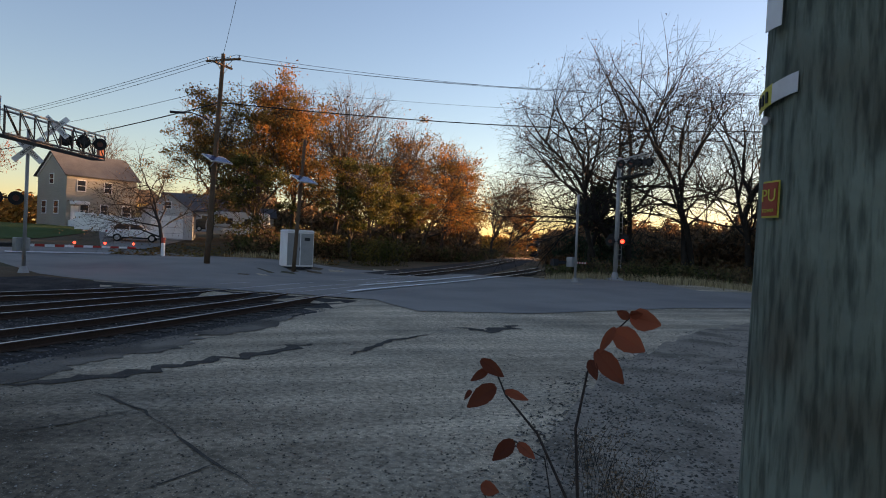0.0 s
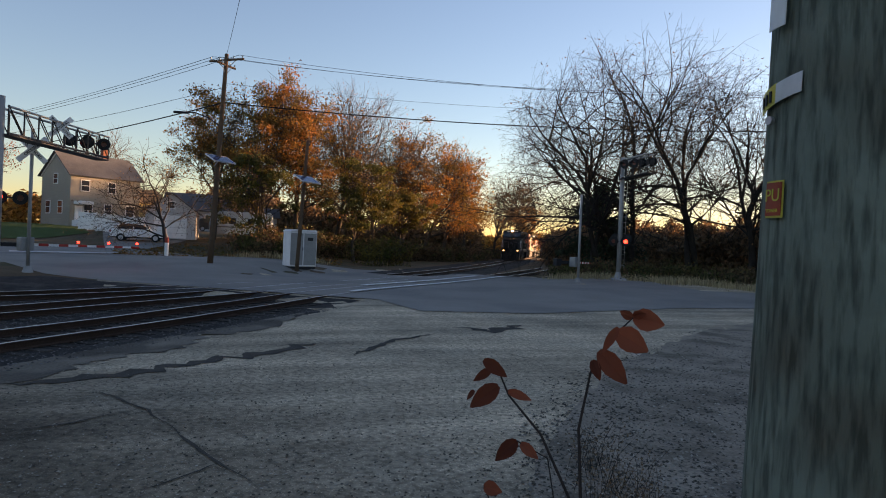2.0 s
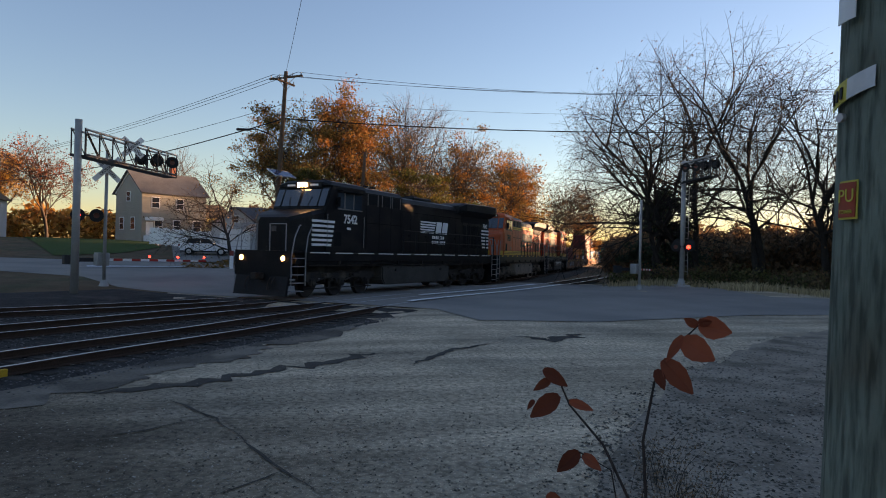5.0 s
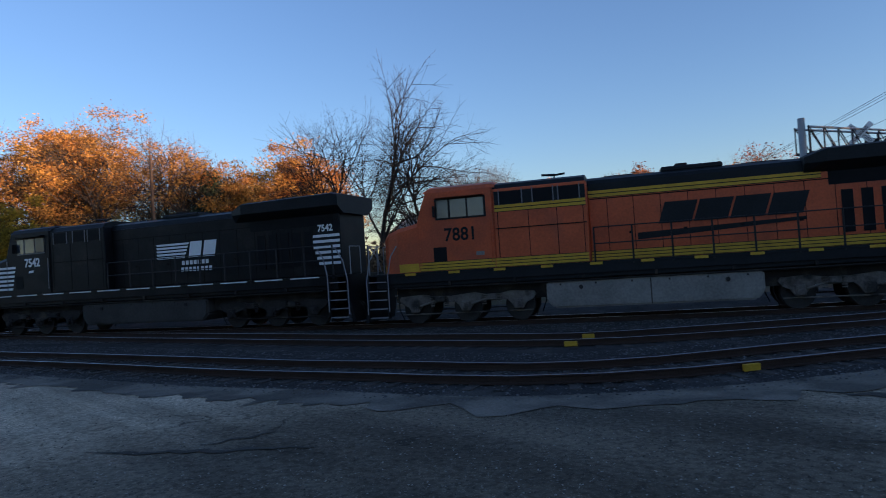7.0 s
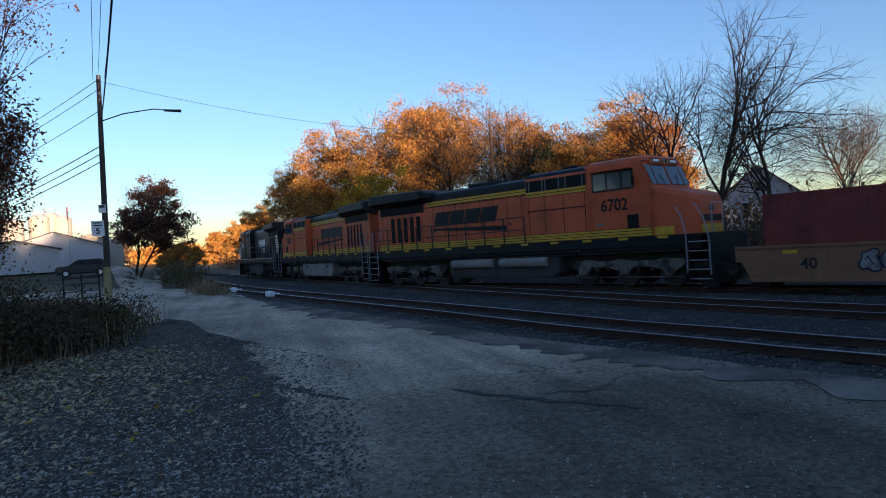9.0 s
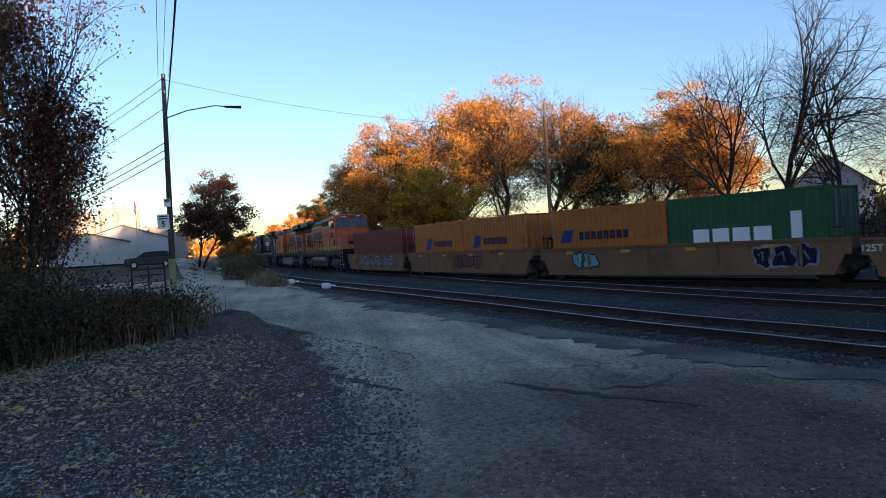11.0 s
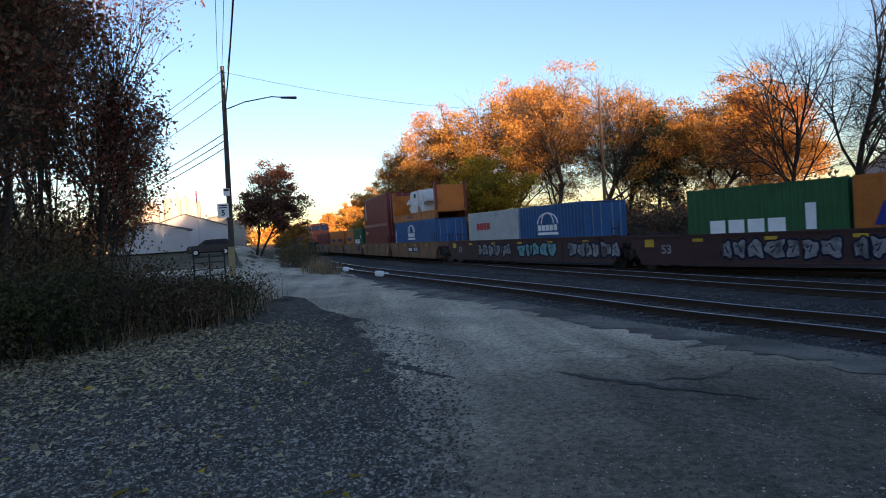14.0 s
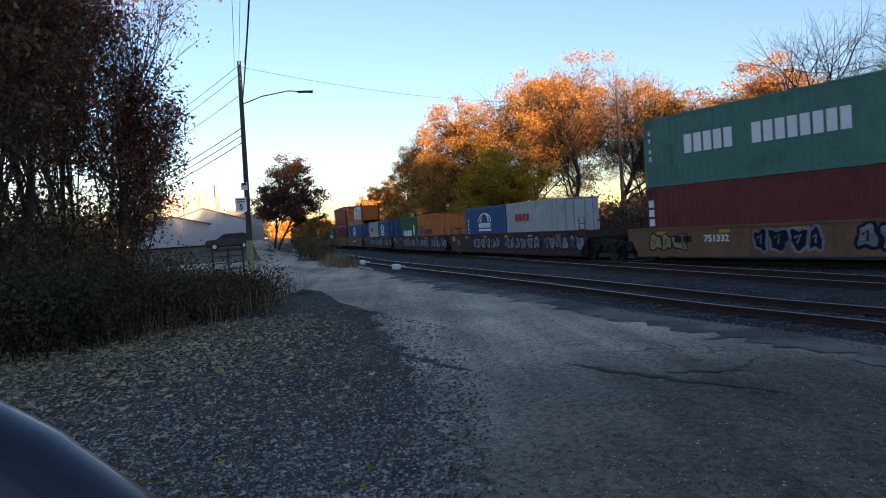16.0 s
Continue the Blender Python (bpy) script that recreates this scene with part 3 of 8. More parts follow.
        for f in (1, -1):
            P("end_rail", bars([(e - 0.05 * k, 1.2 * f, deck), (e - 0.05 * k, 1.2 * f, deck + 1.0), (e - 0.05 * k, 0.35 * f, deck + 1.0), (e - 0.05 * k, 0.35 * f, deck)], r=0.022), HANDRAIL)
        for f in (1, -1):
            for st in range(5):
                z = 0.28 + st * 0.31
                P("step", boxes((min(e - 0.12 * k, e - 0.82 * k), max(e - 0.12 * k, e - 0.82 * k), *sorted((1.22 * f, 1.53 * f)), z, z + 0.03)), HANDRAIL)
            P("step_side", boxes((min(e - 0.86 * k, e - 0.83 * k), max(e - 0.86 * k, e - 0.83 * k), *sorted((1.2 * f, 1.5 * f)), 0.25, deck)), sillm)
            P("grab_rail", bars([(e - 0.04 * k, 1.52 * f, 0.42), (e - 0.04 * k, 1.52 * f, 1.6), (e - 0.2 * k, 1.52 * f, 2.3), (e - 0.5 * k, 1.5 * f, 2.75), (e - 0.62 * k, 1.45 * f, 2.78)], [(e - 0.9 * k, 1.52 * f, 0.5), (e - 0.9 * k, 1.52 * f, 1.75), (e - 1.05 * k, 1.5 * f, 2.4), (e - 1.3 * k, 1.48 * f, 2.75)], r=0.024), HANDRAIL)
    # nose: full width, its top sloping to the front and its corners cut
    plan = ((8.05, 1.44, 3.50), (8.9, 1.44, 3.33), (9.35, 1.24, 3.20), (9.62, 0.85, 3.08))
    rings = []
    for x, w, top in plan:
        rings.append([(x, -w, deck), (x, w, deck), (x, w, top - 0.14), (x, w - 0.12, top), (x, -w + 0.12, top), (x, -w, top - 0.14)])
    P("nose", loft(rings), body)
    P("nose_door", boxes((9.6, 9.635, -0.36, 0.36, deck + 0.05, 2.85), bevel=0.008), body)
    P("nose_window", boxes((9.63, 9.645, -0.16, 0.16, 2.55, 2.75)), WINDOW)
    # cab: upright sides, sloping windscreen, edges of the roof rounded
    cab = [(8.10, deck), (8.10, 3.48), (7.74, 4.42), (7.66, 4.50), (5.2, 4.50), (5.2, deck)]
    P("cab", prism(cab, -1.5, 1.5, 0.04), body)
    rings = []
    for x, drop in ((7.80, 0.10), (7.62, 0.0), (5.25, 0.0), (5.12, 0.04)):
        rings.append([(x, -1.49, 4.46), (x, 1.49, 4.46), (x, 1.40, 4.60 - drop), (x, 1.05, 4.69 - drop), (x, -1.05, 4.69 - drop), (x, -1.40, 4.60 - drop)])
    P("cab_roof", loft(rings), body if orange else roofm)
    P("number_board", boxes((7.74, 7.86, -1.02, 1.02, 4.36, 4.60), bevel=0.02), body if orange else BLACKTOP)
    for f in (1, -1):
        P("number_panel", boxes((7.86, 7.868, *sorted((0.34 * f, 0.94 * f)), 4.40, 4.56)), BLACKTOP)
        P("number_bar", boxes((7.868, 7.872, *sorted((0.42 * f, 0.86 * f)), 4.44, 4.52)), PAINTW)
        # side windows in one dark surround, a slim awning above them
        P("window_surround", boxes((5.46, 7.36, *sorted((1.5 * f, 1.512 * f)), 3.52, 4.24), bevel=0.004), frame_m if orange else BLACKTOP)
        for x0, x1 in ((5.54, 6.12), (6.18, 6.78), (6.86, 7.28)):
            P("side_window", side(x0, x1, 1.512, 3.58, 4.18, f, 0.006), WINDOW if x0 > 6 or orange else BRIGHTWIN)
        for x0, x1, yo, z0, z1 in ((6.12, 6.18, 1.53, 3.56, 4.2), (6.78, 6.86, 1.53, 3.56, 4.2), (5.48, 7.3, 1.526, 3.52, 3.57)):
            P("window_bar", boxes((x0, x1, *sorted((1.512 * f, yo * f)), z0, z1)), frame_m)
        P("sun_visor", prism([(5.5, 4.30), (7.3, 4.30), (7.3, 4.25), (5.5, 4.25)], *sorted((1.49 * f, 1.74 * f))), body)
        P("windshield", prism([(8.098, 3.60), (8.112, 3.61), (7.79, 4.32), (7.776, 4.31)], *sorted((0.08 * f, 0.98 * f))), SKYWIN)
        P("corner_window", prism([(8.098, 3.60), (8.112, 3.61), (7.79, 4.32), (7.776, 4.31)], *sorted((1.06 * f, 1.40 * f))), SKYWIN)
        P("wiper", bars([(8.14, 0.5 * f, 3.62), (7.96, 0.62 * f, 4.0)], r=0.012), BLACKTOP)
        P("mirror", boxes((7.36, 7.40, *sorted((1.52 * f, 1.72 * f)), 3.62, 4.0), bevel=0.01), sillm)
        P("side_vent", side(7.0, 7.5, 1.5, 2.05, 2.6, f, 0.01), LOUVRE)
        for x in (8.0, 5.32):
            P("cab_grab", bars([(x, 1.53 * f, 2.0), (x, 1.53 * f, 3.3)], r=0.015), HANDRAIL if not orange else body)
    if not orange:
        P("headlight", prism([(7.872, 4.40), (7.93, 4.40), (7.93, 4.58), (7.872, 4.58)], -0.24, 0.24), LAMP, "lit warm headlight")
        for f in (1, -1):
            bm = bmesh.new()
            tube(bm, [(10.12, 1.12 * f, 1.52), (10.28, 1.12 * f, 1.52)], 0.1, 14)
            P("ditch_light", bm, DITCH, "lit amber ditch light")
    else:
        for y in (-0.12, 0.12):
            bm = bmesh.new()
            tube(bm, [(7.86, y, 4.48), (7.90, y, 4.48)], 0.085, 12)
            P("headlight", bm, BRIGHTWIN)
    # equipment cabinets behind the cab, engine hood, radiator section
    P("equipment_cabinet", boxes((1.9, 5.2, -1.46, 1.46, deck, 4.40), bevel=0.03), body)
    rings = []
    for x, drop in ((5.2, 0.0), (1.95, 0.0)):
        rings.append([(x, -1.44, 4.38), (x, 1.44, 4.38), (x, 1.32, 4.54), (x, 0.95, 4.63), (x, -0.95, 4.63), (x, -1.32, 4.54)])
    P("equipment_roof", loft(rings), roofm)
    P("engine_hood", boxes((-9.75, 1.9, -1.05, 1.05, deck, 4.26), bevel=0.04), body)
    rings = []
    for x in (1.9, -6.0):
        rings.append([(x, -1.04, 4.24), (x, 1.04, 4.24), (x, 0.95, 4.42), (x, 0.6, 4.53), (x, -0.6, 4.53), (x, -0.95, 4.42)])
    P("hood_roof", loft(rings), roofm)
    P("exhaust_housing", boxes((-2.6, -0.6, -0.62, 0.62, 4.50, 4.68), bevel=0.05), roofm)
    P("exhaust_stack", boxes((-1.5, -1.1, -0.3, 0.3, 4.66, 4.78), bevel=0.02), GRIME)
    rings = []
    for x, w, top in ((-4.9, 1.30, 4.52), (-5.5, 1.50, 4.70), (-9.7, 1.54, 4.76), (-9.95, 1.50, 4.70)):
        rings.append([(x, -1.05, 4.02), (x, 1.05, 4.02), (x, w, 4.28), (x, w, top - 0.06), (x, w - 0.2, top), (x, -w + 0.2, top), (x, -w, top - 0.06), (x, -w, 4.28)])
    P("radiator_wing", loft(rings), roofm, "overhanging black radiator roof")
    P("horn", bars([(3.1, 0.2, 4.6), (3.1, 0.2, 4.82), (3.55, 0.2, 4.84)], [(3.1, 0.2, 4.80), (2.7, 0.3, 4.82)], [(3.1, 0.2, 4.8), (3.5, 0.38, 4.82)], r=0.04), roofm)
    for spec in ((5.9, 6.3, -0.2, 0.2, 4.68, 4.76), (6.9, 7.0, 0.3, 0.5, 4.68, 4.80)):
        P("aerial", boxes(spec, bevel=0.01), roofm)
    for spec in ((2.3, 3.0, -0.5, 0.5, 4.62, 4.68), (3.9, 4.7, -0.6, 0.6, 4.62, 4.67), (0.3, 1.3, -0.4, 0.4, 4.51, 4.58), (-4.4, -3.2, -0.4, 0.4, 4.51, 4.58)):
        P("roof_hatch", boxes(spec, bevel=0.01), roofm)
    for f in (1, -1):
        for x0, x1 in ((2.15, 2.85), (3.05, 3.75), (4.15, 4.95)):
            P("equipment_grille", side(x0, x1, 1.462, 3.88, 4.30, f, 0.01), LOUVRE)
            for gx in (x0 - 0.03, x1):
                P("grille_frame", boxes((gx, gx + 0.04, *sorted((1.462 * f, 1.485 * f)), 3.84, 4.34)), DULLFRAME)
        for x in (2.05, 2.95, 3.95, 5.05):
            P("cabinet_seam", side(x - 0.012, x + 0.012, 1.462, deck + 0.1, 3.84, f, 0.006), SEAM)
        P("cabinet_ledge", boxes((1.95, 5.15, *sorted((1.462 * f, 1.49 * f)), 3.06, 3.09)), SEAM)
        for i in range(13):
            x = -9.3 + i * 0.88
            P("door_seam", side(x - 0.011, x + 0.011, 1.052, deck + 0.05, 3.80, f, 0.006), SEAM)
            if i % 2:
                P("door_latch", side(x + 0.08, x + 0.2, 1.052, 2.62, 2.70, f, 0.025), SEAM)
        P("hood_seam", side(-9.7, 1.85, 1.052, 3.79, 3.82, f, 0.008), SEAM)
        for i in range(5):
            x = -8.5 + i * 0.56
            P("hood_louvre", side(x, x + 0.34, 1.058, 2.2, 3.45, f, 0.012), LOUVRE)
            for ex in (x - 0.03, x + 0.34):
                P("louvre_edge", boxes((ex, ex + 0.03, *sorted((1.058 * f, 1.078 * f)), 2.16, 3.49)), body)
        P("radiator_screen", side(-9.5, -5.6, 1.052, 3.62, 4.02, f, 0.01), LOUVRE)
        # walkway rails: two bars on dark posts
        for h in (0.56, 1.08):
            P("handrail", bars([(-9.6, 1.49 * f, deck + h), (1.75, 1.49 * f, deck + h)], r=0.02), rail)
        for i in range(10):
            x = -9.6 + 11.35 * i / 9
            P("stanchion", bars([(x, 1.49 * f, deck - 0.12), (x, 1.49 * f, deck + 1.08)], r=0.032), rail)
    if orange:
        for x0, x1, y in ((5.22, 8.05, 1.505), (1.95, 5.2, 1.468), (-9.7, 1.88, 1.06)):
            for f in (1, -1):
                P("stripe_ground", side(x0, x1, y - 0.003, deck + 0.01, deck + 0.32, f, 0.006), BLACKTOP)
                for k in range(3):
                    z = deck + 0.025 + k * 0.10
                    P("yellow_stripe", side(x0, x1, y + 0.003, z, z + 0.075, f, 0.004), YELLOW)
        for f in (1, -1):
            for x0, x1, y, z in ((1.95, 5.15, 1.468, 3.62), (-5.4, 1.88, 1.06, 3.84)):
                P("roof_band", side(x0, x1, y - 0.003, z, 4.30, f, 0.006), BLACKTOP)
                for k in range(2):
                    P("yellow_stripe", side(x0, x1, y + 0.003, z + 0.02 + 0.12 * k, z + 0.11 + 0.12 * k, f, 0.004), YELLOW)
            # plain emblem: four slanted dark blocks over a long tapering bar
            y0, y1 = sorted((1.066 * f, 1.074 * f))
            for i in range(4):
                x0, w, sl = -0.4 - i * 1.12, 1.05, 0.24 * f
                P("emblem_block", prism([(x0, 2.86), (x0 - w, 2.86), (x0 - w - sl, 3.52), (x0 - sl, 3.52)], y0, y1), BLACKTOP)
            P("emblem_bar", prism([(0.3, 2.40), (-4.9, 2.66), (-4.9, 2.76), (0.3, 2.62)], y0, y1), BLACKTOP)
            writing("road_number", number, 0.62, side_text(6.45, 1.512 * f, 2.98, f), BLACKTOP, loco, 0.012)
            P("nose_stripe", boxes((8.07, 8.88, *sorted((1.442 * f, 1.448 * f)), deck + 0.02, deck + 0.30)), YELLOW)
            P("builder_plate", side(5.6, 5.9, 1.502, 2.25, 2.38, f, 0.006), TANKGREY)
        P("nose_emblem", boxes((9.648, 9.655, -0.75, 0.75, 2.20, 2.42)), BLACKTOP)
        P("nose_band", boxes((9.63, 9.645, -0.84, 0.84, deck + 0.02, deck + 0.30)), YELLOW)
    else:
        for f in (1, -1):
            for k in range(6):
                z = 2.02 + k * 0.185
                P("nose_stripe", prism([(8.92, z), (7.72 - 0.045 * k, z), (7.69 - 0.045 * k, z + 0.095), (8.92, z + 0.095)], *sorted((1.442 * f, 1.514 * f))), PAINTW)
                P("tail_stripe", boxes((-9.72, -8.75 + 0.07 * k, *sorted((1.052 * f, 1.066 * f)), 2.2 + k * 0.2, 2.3 + k * 0.2)), PAINTW)
            # plain emblem: stepped white bars running into two slanted blocks, two rows of bars under it
            for k in range(5):
                P("emblem_bar", prism([((-0.7) * f, 2.86 + k * 0.13), ((-2.15 - k * 0.06) * f, 2.86 + k * 0.13), ((-2.2 - k * 0.06) * f, 2.94 + k * 0.13), ((-0.62) * f, 2.94 + k * 0.13)], *sorted((1.060 * f, 1.068 * f))), PAINTW)
            for x0 in (-2.45, -3.2):
                P("emblem_block", prism([((x0 + 0.08) * f, 2.86), ((x0 - 0.54) * f, 2.86), ((x0 - 0.68) * f, 3.48), ((x0 - 0.06) * f, 3.48)], *sorted((1.060 * f, 1.068 * f))), PAINTW)
            for z, x0, count in ((2.58, -2.0, 7), (2.32, -1.95, 8)):
                for k in range(count):
                    P("writing_bar", boxes((*sorted(((x0 - 0.21 * k) * f, (x0 - 0.21 * k - 0.15) * f)), *sorted((1.060 * f, 1.066 * f)), z, z + 0.16)), PAINTW)
            writing("road_number", number, 0.5, side_text(6.35, 1.512 * f, 3.14, f), PAINTW, loco, 0.014)
            writing("road_number", number, 0.34, side_text(-9.1, 1.066 * f, 3.52, f), PAINTW, loco, 0.01)
            P("writing_bar", side(6.3, 6.6, 1.502, 2.72, 2.82, f, 0.006), PAINTW)
    for o in loco.children:
        o.data.transform(Matrix.Diagonal((1, 1, 1.08, 1)))
    return loco


CARGO = {}


def paint(name, c, rough=0.5):
    if name not in CARGO:
        CARGO[name] = mat(name, c, rough, 0, 0.9, 0.22, 0, 14, alt=tuple(v * 0.72 for v in c), alt_scale=0.8, alt_at=0.6)
    return CARGO[name]


def container(length, colour, door_end=-1, high=2.82, label="", marks=()):
    """A corrugated steel box with corner posts, top and bottom rails and door bars; its floor is at z 0."""
    c = tagged(new("shipping_container"), label, "shipping container", "containers on the train")
    h, w = length / 2, 1.2
    bm = bmesh.new()
    n = int(length / 0.28)
    for f in (1, -1):
        prev = None
        for i in range(n * 2 + 1):
            x = -h + 0.12 + (length - 0.24) * i / (n * 2)
            for dx, y in (((0.0, w - 0.005) if (i // 1) % 2 == 0 else (0.0, w - 0.045),)):
                cur = (bm.verts.new((x - 0.03, y * f, 0.16)), bm.verts.new((x - 0.03, y * f, high - 0.1)), bm.verts.new((x + 0.03, y * f, 0.16)), bm.verts.new((x + 0.03, y * f, high - 0.1)))
            bm.faces.new((cur[0], cur[2], cur[3], cur[1]))
            if prev:
                bm.faces.new((prev[2], cur[0], cur[1], prev[3]))
            prev = cur
    n2 = 8
    e = -door_end * (h - 0.03)
    prev = None
    for i in range(n2 * 2 + 1):
        y = -w + 0.1 + (2 * w - 0.2) * i / (n2 * 2)
        x = e - (0.0 if i % 2 == 0 else 0.04) * (1 if e > 0 else -1)
        cur = (bm.verts.new((x, y, 0.16)), bm.verts.new((x, y, high - 0.1)))
        if prev:
            bm.faces.new((prev[0], cur[0], cur[1], prev[1]))
        prev = cur
    bmesh.ops.recalc_face_normals(bm, faces=bm.faces[:])
    part("corrugated_wall", bm, colour, c)
    part("roof", boxes((-h + 0.05, h - 0.05, -w + 0.03, w - 0.03, high - 0.06, high - 0.015)), colour, c)
    part("floor_frame", boxes((-h, h, -w, w, 0.0, 0.16), bevel=0.01), colour, c)
    for f in (1, -1):
        part("top_rail", boxes((-h, h, *sorted(((w - 0.08) * f, w * f)), high - 0.1, high)), colour, c)
        for x in (h, -h):
            part("corner_post", boxes((*sorted((x, x - 0.14 * (1 if x > 0 else -1))), *sorted(((w - 0.14) * f, (w + 0.004) * f)), 0.0, high + 0.004), bevel=0.01), colour, c)
    d = door_end * h
    part("door", boxes((*sorted((d - door_end * 0.06, d - door_end * 0.02)), -w + 0.1, w - 0.1, 0.14, high - 0.1)), colour, c)
    for y in (-0.85, -0.35, 0.35, 0.85):
        part("locking_bar", bars([(d + door_end * 0.0, y, 0.12), (d + door_end * 0.0, y, high - 0.08)], r=0.02), HANDRAIL, c)
    for spec in marks:
        spec(c)
    return c


def bar_mark(x0, x1, z0, z1, colour, slant=0.0):
    """A plain block of colour on the left side, where letters of a brand stand."""
    def put(c):
        part("brand_block", prism([(x0, z0), (x1, z0), (x1 + slant, z1), (x0 + slant, z1)], 1.196, 1.206), colour, c)
    return put


def word_blocks(x0, z0, n, w, gap, h, colour, axis=1):
    """A row of n plain letter-sized blocks that runs towards the car's rear."""
    def put(c):
        for i in range(n):
            x = x0 - i * (w + gap) if axis else x0
            z = z0 if axis else z0 - i * (h + gap)
            part("brand_block", boxes((x - w, x, 1.196, 1.206, z, z + h)), colour, c)
            part("brand_notch", boxes((x - w * 0.68, x - w * 0.32, 1.206, 1.209, z + (h * 0.3 if i % 2 else 0.0), z + (h if i % 2 else h * 0.62))), c.children[0].active_material, c)
    return put


def dome_mark(x, z, r, colour):
    """A globe-like arc emblem over two bars."""
    def put(c):
        bm = bmesh.new()
        for k in (1.0, 0.62):
            pts = [(x + r * k * math.cos(a), 1.2, z + r * 0.62 * math.sin(a)) for a in [math.pi * i / 12 for i in range(13)]]
            tube(bm, pts, 0.035, 5)
        part("emblem_arc", bm, colour, c)
        for i in range(5):
            part("brand_block", boxes((x + r - 0.42 * i * r / 1.05 - 0.32 * r, x + r - 0.42 * i * r / 1.05, 1.196, 1.206, z - 0.36, z - 0.06)), colour, c)
        part("brand_bar", boxes((x - r, x + r, 1.196, 1.206, z - 0.58, z - 0.44)), colour, c)
    return put


def scrawl(parent, x0, x1, z0, z1, y, colour, seed, r=0.028, rim=None):
    """Bubble-shaped spray-paint figures: a filled body with a dark rim and inner strokes, none of them a letter."""
    rng = random.Random(seed)
    rim = rim or SPRAYDARK
    x = x0
    while x > x1:
        w = rng.uniform(0.5, 0.85)
        cz, hh = (z0 + z1) / 2 + rng.uniform(-0.04, 0.04), (z1 - z0) / 2
        ph = [rng.uniform(0, 6.28) for _ in range(3)]
        out = []
        for i in range(24):
            a = 2 * math.pi * i / 24
            k = 1 + 0.16 * math.sin(3 * a + ph[0]) + 0.09 * math.sin(5 * a + ph[1])
            c, q = math.cos(a), math.sin(a)
            box = 1.0 / max(abs(c), abs(q)) ** 0.6
            out.append((x - w / 2 + w * 0.52 * k * box * 0.86 * c, cz + hh * 0.9 * k * box * 0.86 * q))
        bm = prism(out, y, y + 0.004)
        part("spray_paint", bm, colour, parent)
        bm = bmesh.new()
        ring = [(px, y + 0.004, pz) for px, pz in out]
        tube(bm, ring + ring[:1], r, 4)
        s0 = rng.uniform(-0.15, 0.15) * w
        tube(bm, [(x - w * 0.5 + s0, y + 0.004, cz - hh * 0.3), (x - w * 0.5 - s0, y + 0.004, cz + hh * 0.35), (x - w * 0.28, y + 0.004, cz + hh * 0.1)], r * 0.9, 4)
        for v in bm.verts:
            v.co.y = y + 0.004 + (v.co.y - y - 0.004) * 0.12
        part("paint_outline", bm, rim, parent)
        x -= w * 0.94


def well_unit(length, colour, kind):
    """A sunken container wagon: deep side sills, end platforms over the trucks, ladders and a hitch; its middle is at x 0."""
    u = new("well_wagon")
    h = length / 2
    well = h - 0.8
    for f in (1, -1):
        y = 1.36 * f
        a, b = sorted((y, y + 0.1 * f))
        prof = [(well, 0.32), (well + 0.2, 0.72), (well + 0.3, 0.95), (h - 0.3, 0.95), (h - 0.3, 1.42), (-h + 0.3, 1.42), (-h + 0.3, 0.95), (-well - 0.3, 0.95), (-well - 0.2, 0.72), (-well, 0.32)]
        part("side_sill", prism(prof, a, b), colour, u)
        a, b = sorted((y - 0.03 * f, y + 0.16 * f))
        part("top_chord", boxes((-h + 0.3, h - 0.3, a, b, 1.40, 1.48)), colour, u)
        part("bottom_chord", boxes((-well, well, a, b, 0.28, 0.36)), colour, u)
        for i in range(int(length / 3)):
            x = -well + 1.0 + i * 2.9
            part("sill_rib", boxes((x - 0.04, x + 0.04, *sorted((y + 0.08 * f, y + 0.14 * f)), 0.36, 1.4)), colour, u)
            part("reflector", boxes((x + 0.8, x + 1.25, *sorted((y + 0.1 * f, y + 0.108 * f)), 1.2, 1.32)), YELLOW, u)
    part("floor_beam", boxes((-well, well, -1.3, 1.3, 0.27, 0.34)), GRIME, u)
    for k in (1, -1):
        part("end_platform", boxes((*sorted((k * (h - 0.2), k * (well + 0.3))), -1.3, 1.3, 0.98, 1.12)), GRIME, u)
        part("bulkhead", boxes((*sorted((k * well, k * (well + 0.12))), -1.36, 1.36, 0.3, 1.45)), colour, u)
        for f in (1, -1):
            part("end_ladder", bars([(k * (h - 0.5), 1.4 * f, 0.5), (k * (h - 0.5), 1.4 * f, 2.1)], [(k * (h - 0.95), 1.4 * f, 0.5), (k * (h - 0.95), 1.4 * f, 2.1)], *[[(k * (h - 0.5), 1.4 * f, 0.6 + 0.3 * i), (k * (h - 0.95), 1.4 * f, 0.6 + 0.3 * i)] for i in range(5)], r=0.018), GRIME, u)
        part("hand_brake", bars([(k * (h - 0.25), 0.5, 1.1), (k * (h - 0.25), 0.5, 1.9)], [(k * (h - 0.25), 0.2, 1.9), (k * (h - 0.25), 0.8, 1.9)], r=0.03), GRIME, u)
    wheelset_truck(u, h, 2, 0.42, GRIME, GRIME)
    wheelset_truck(u, -h, 2, 0.42, GRIME, GRIME) if kind == "end" else None
    return u


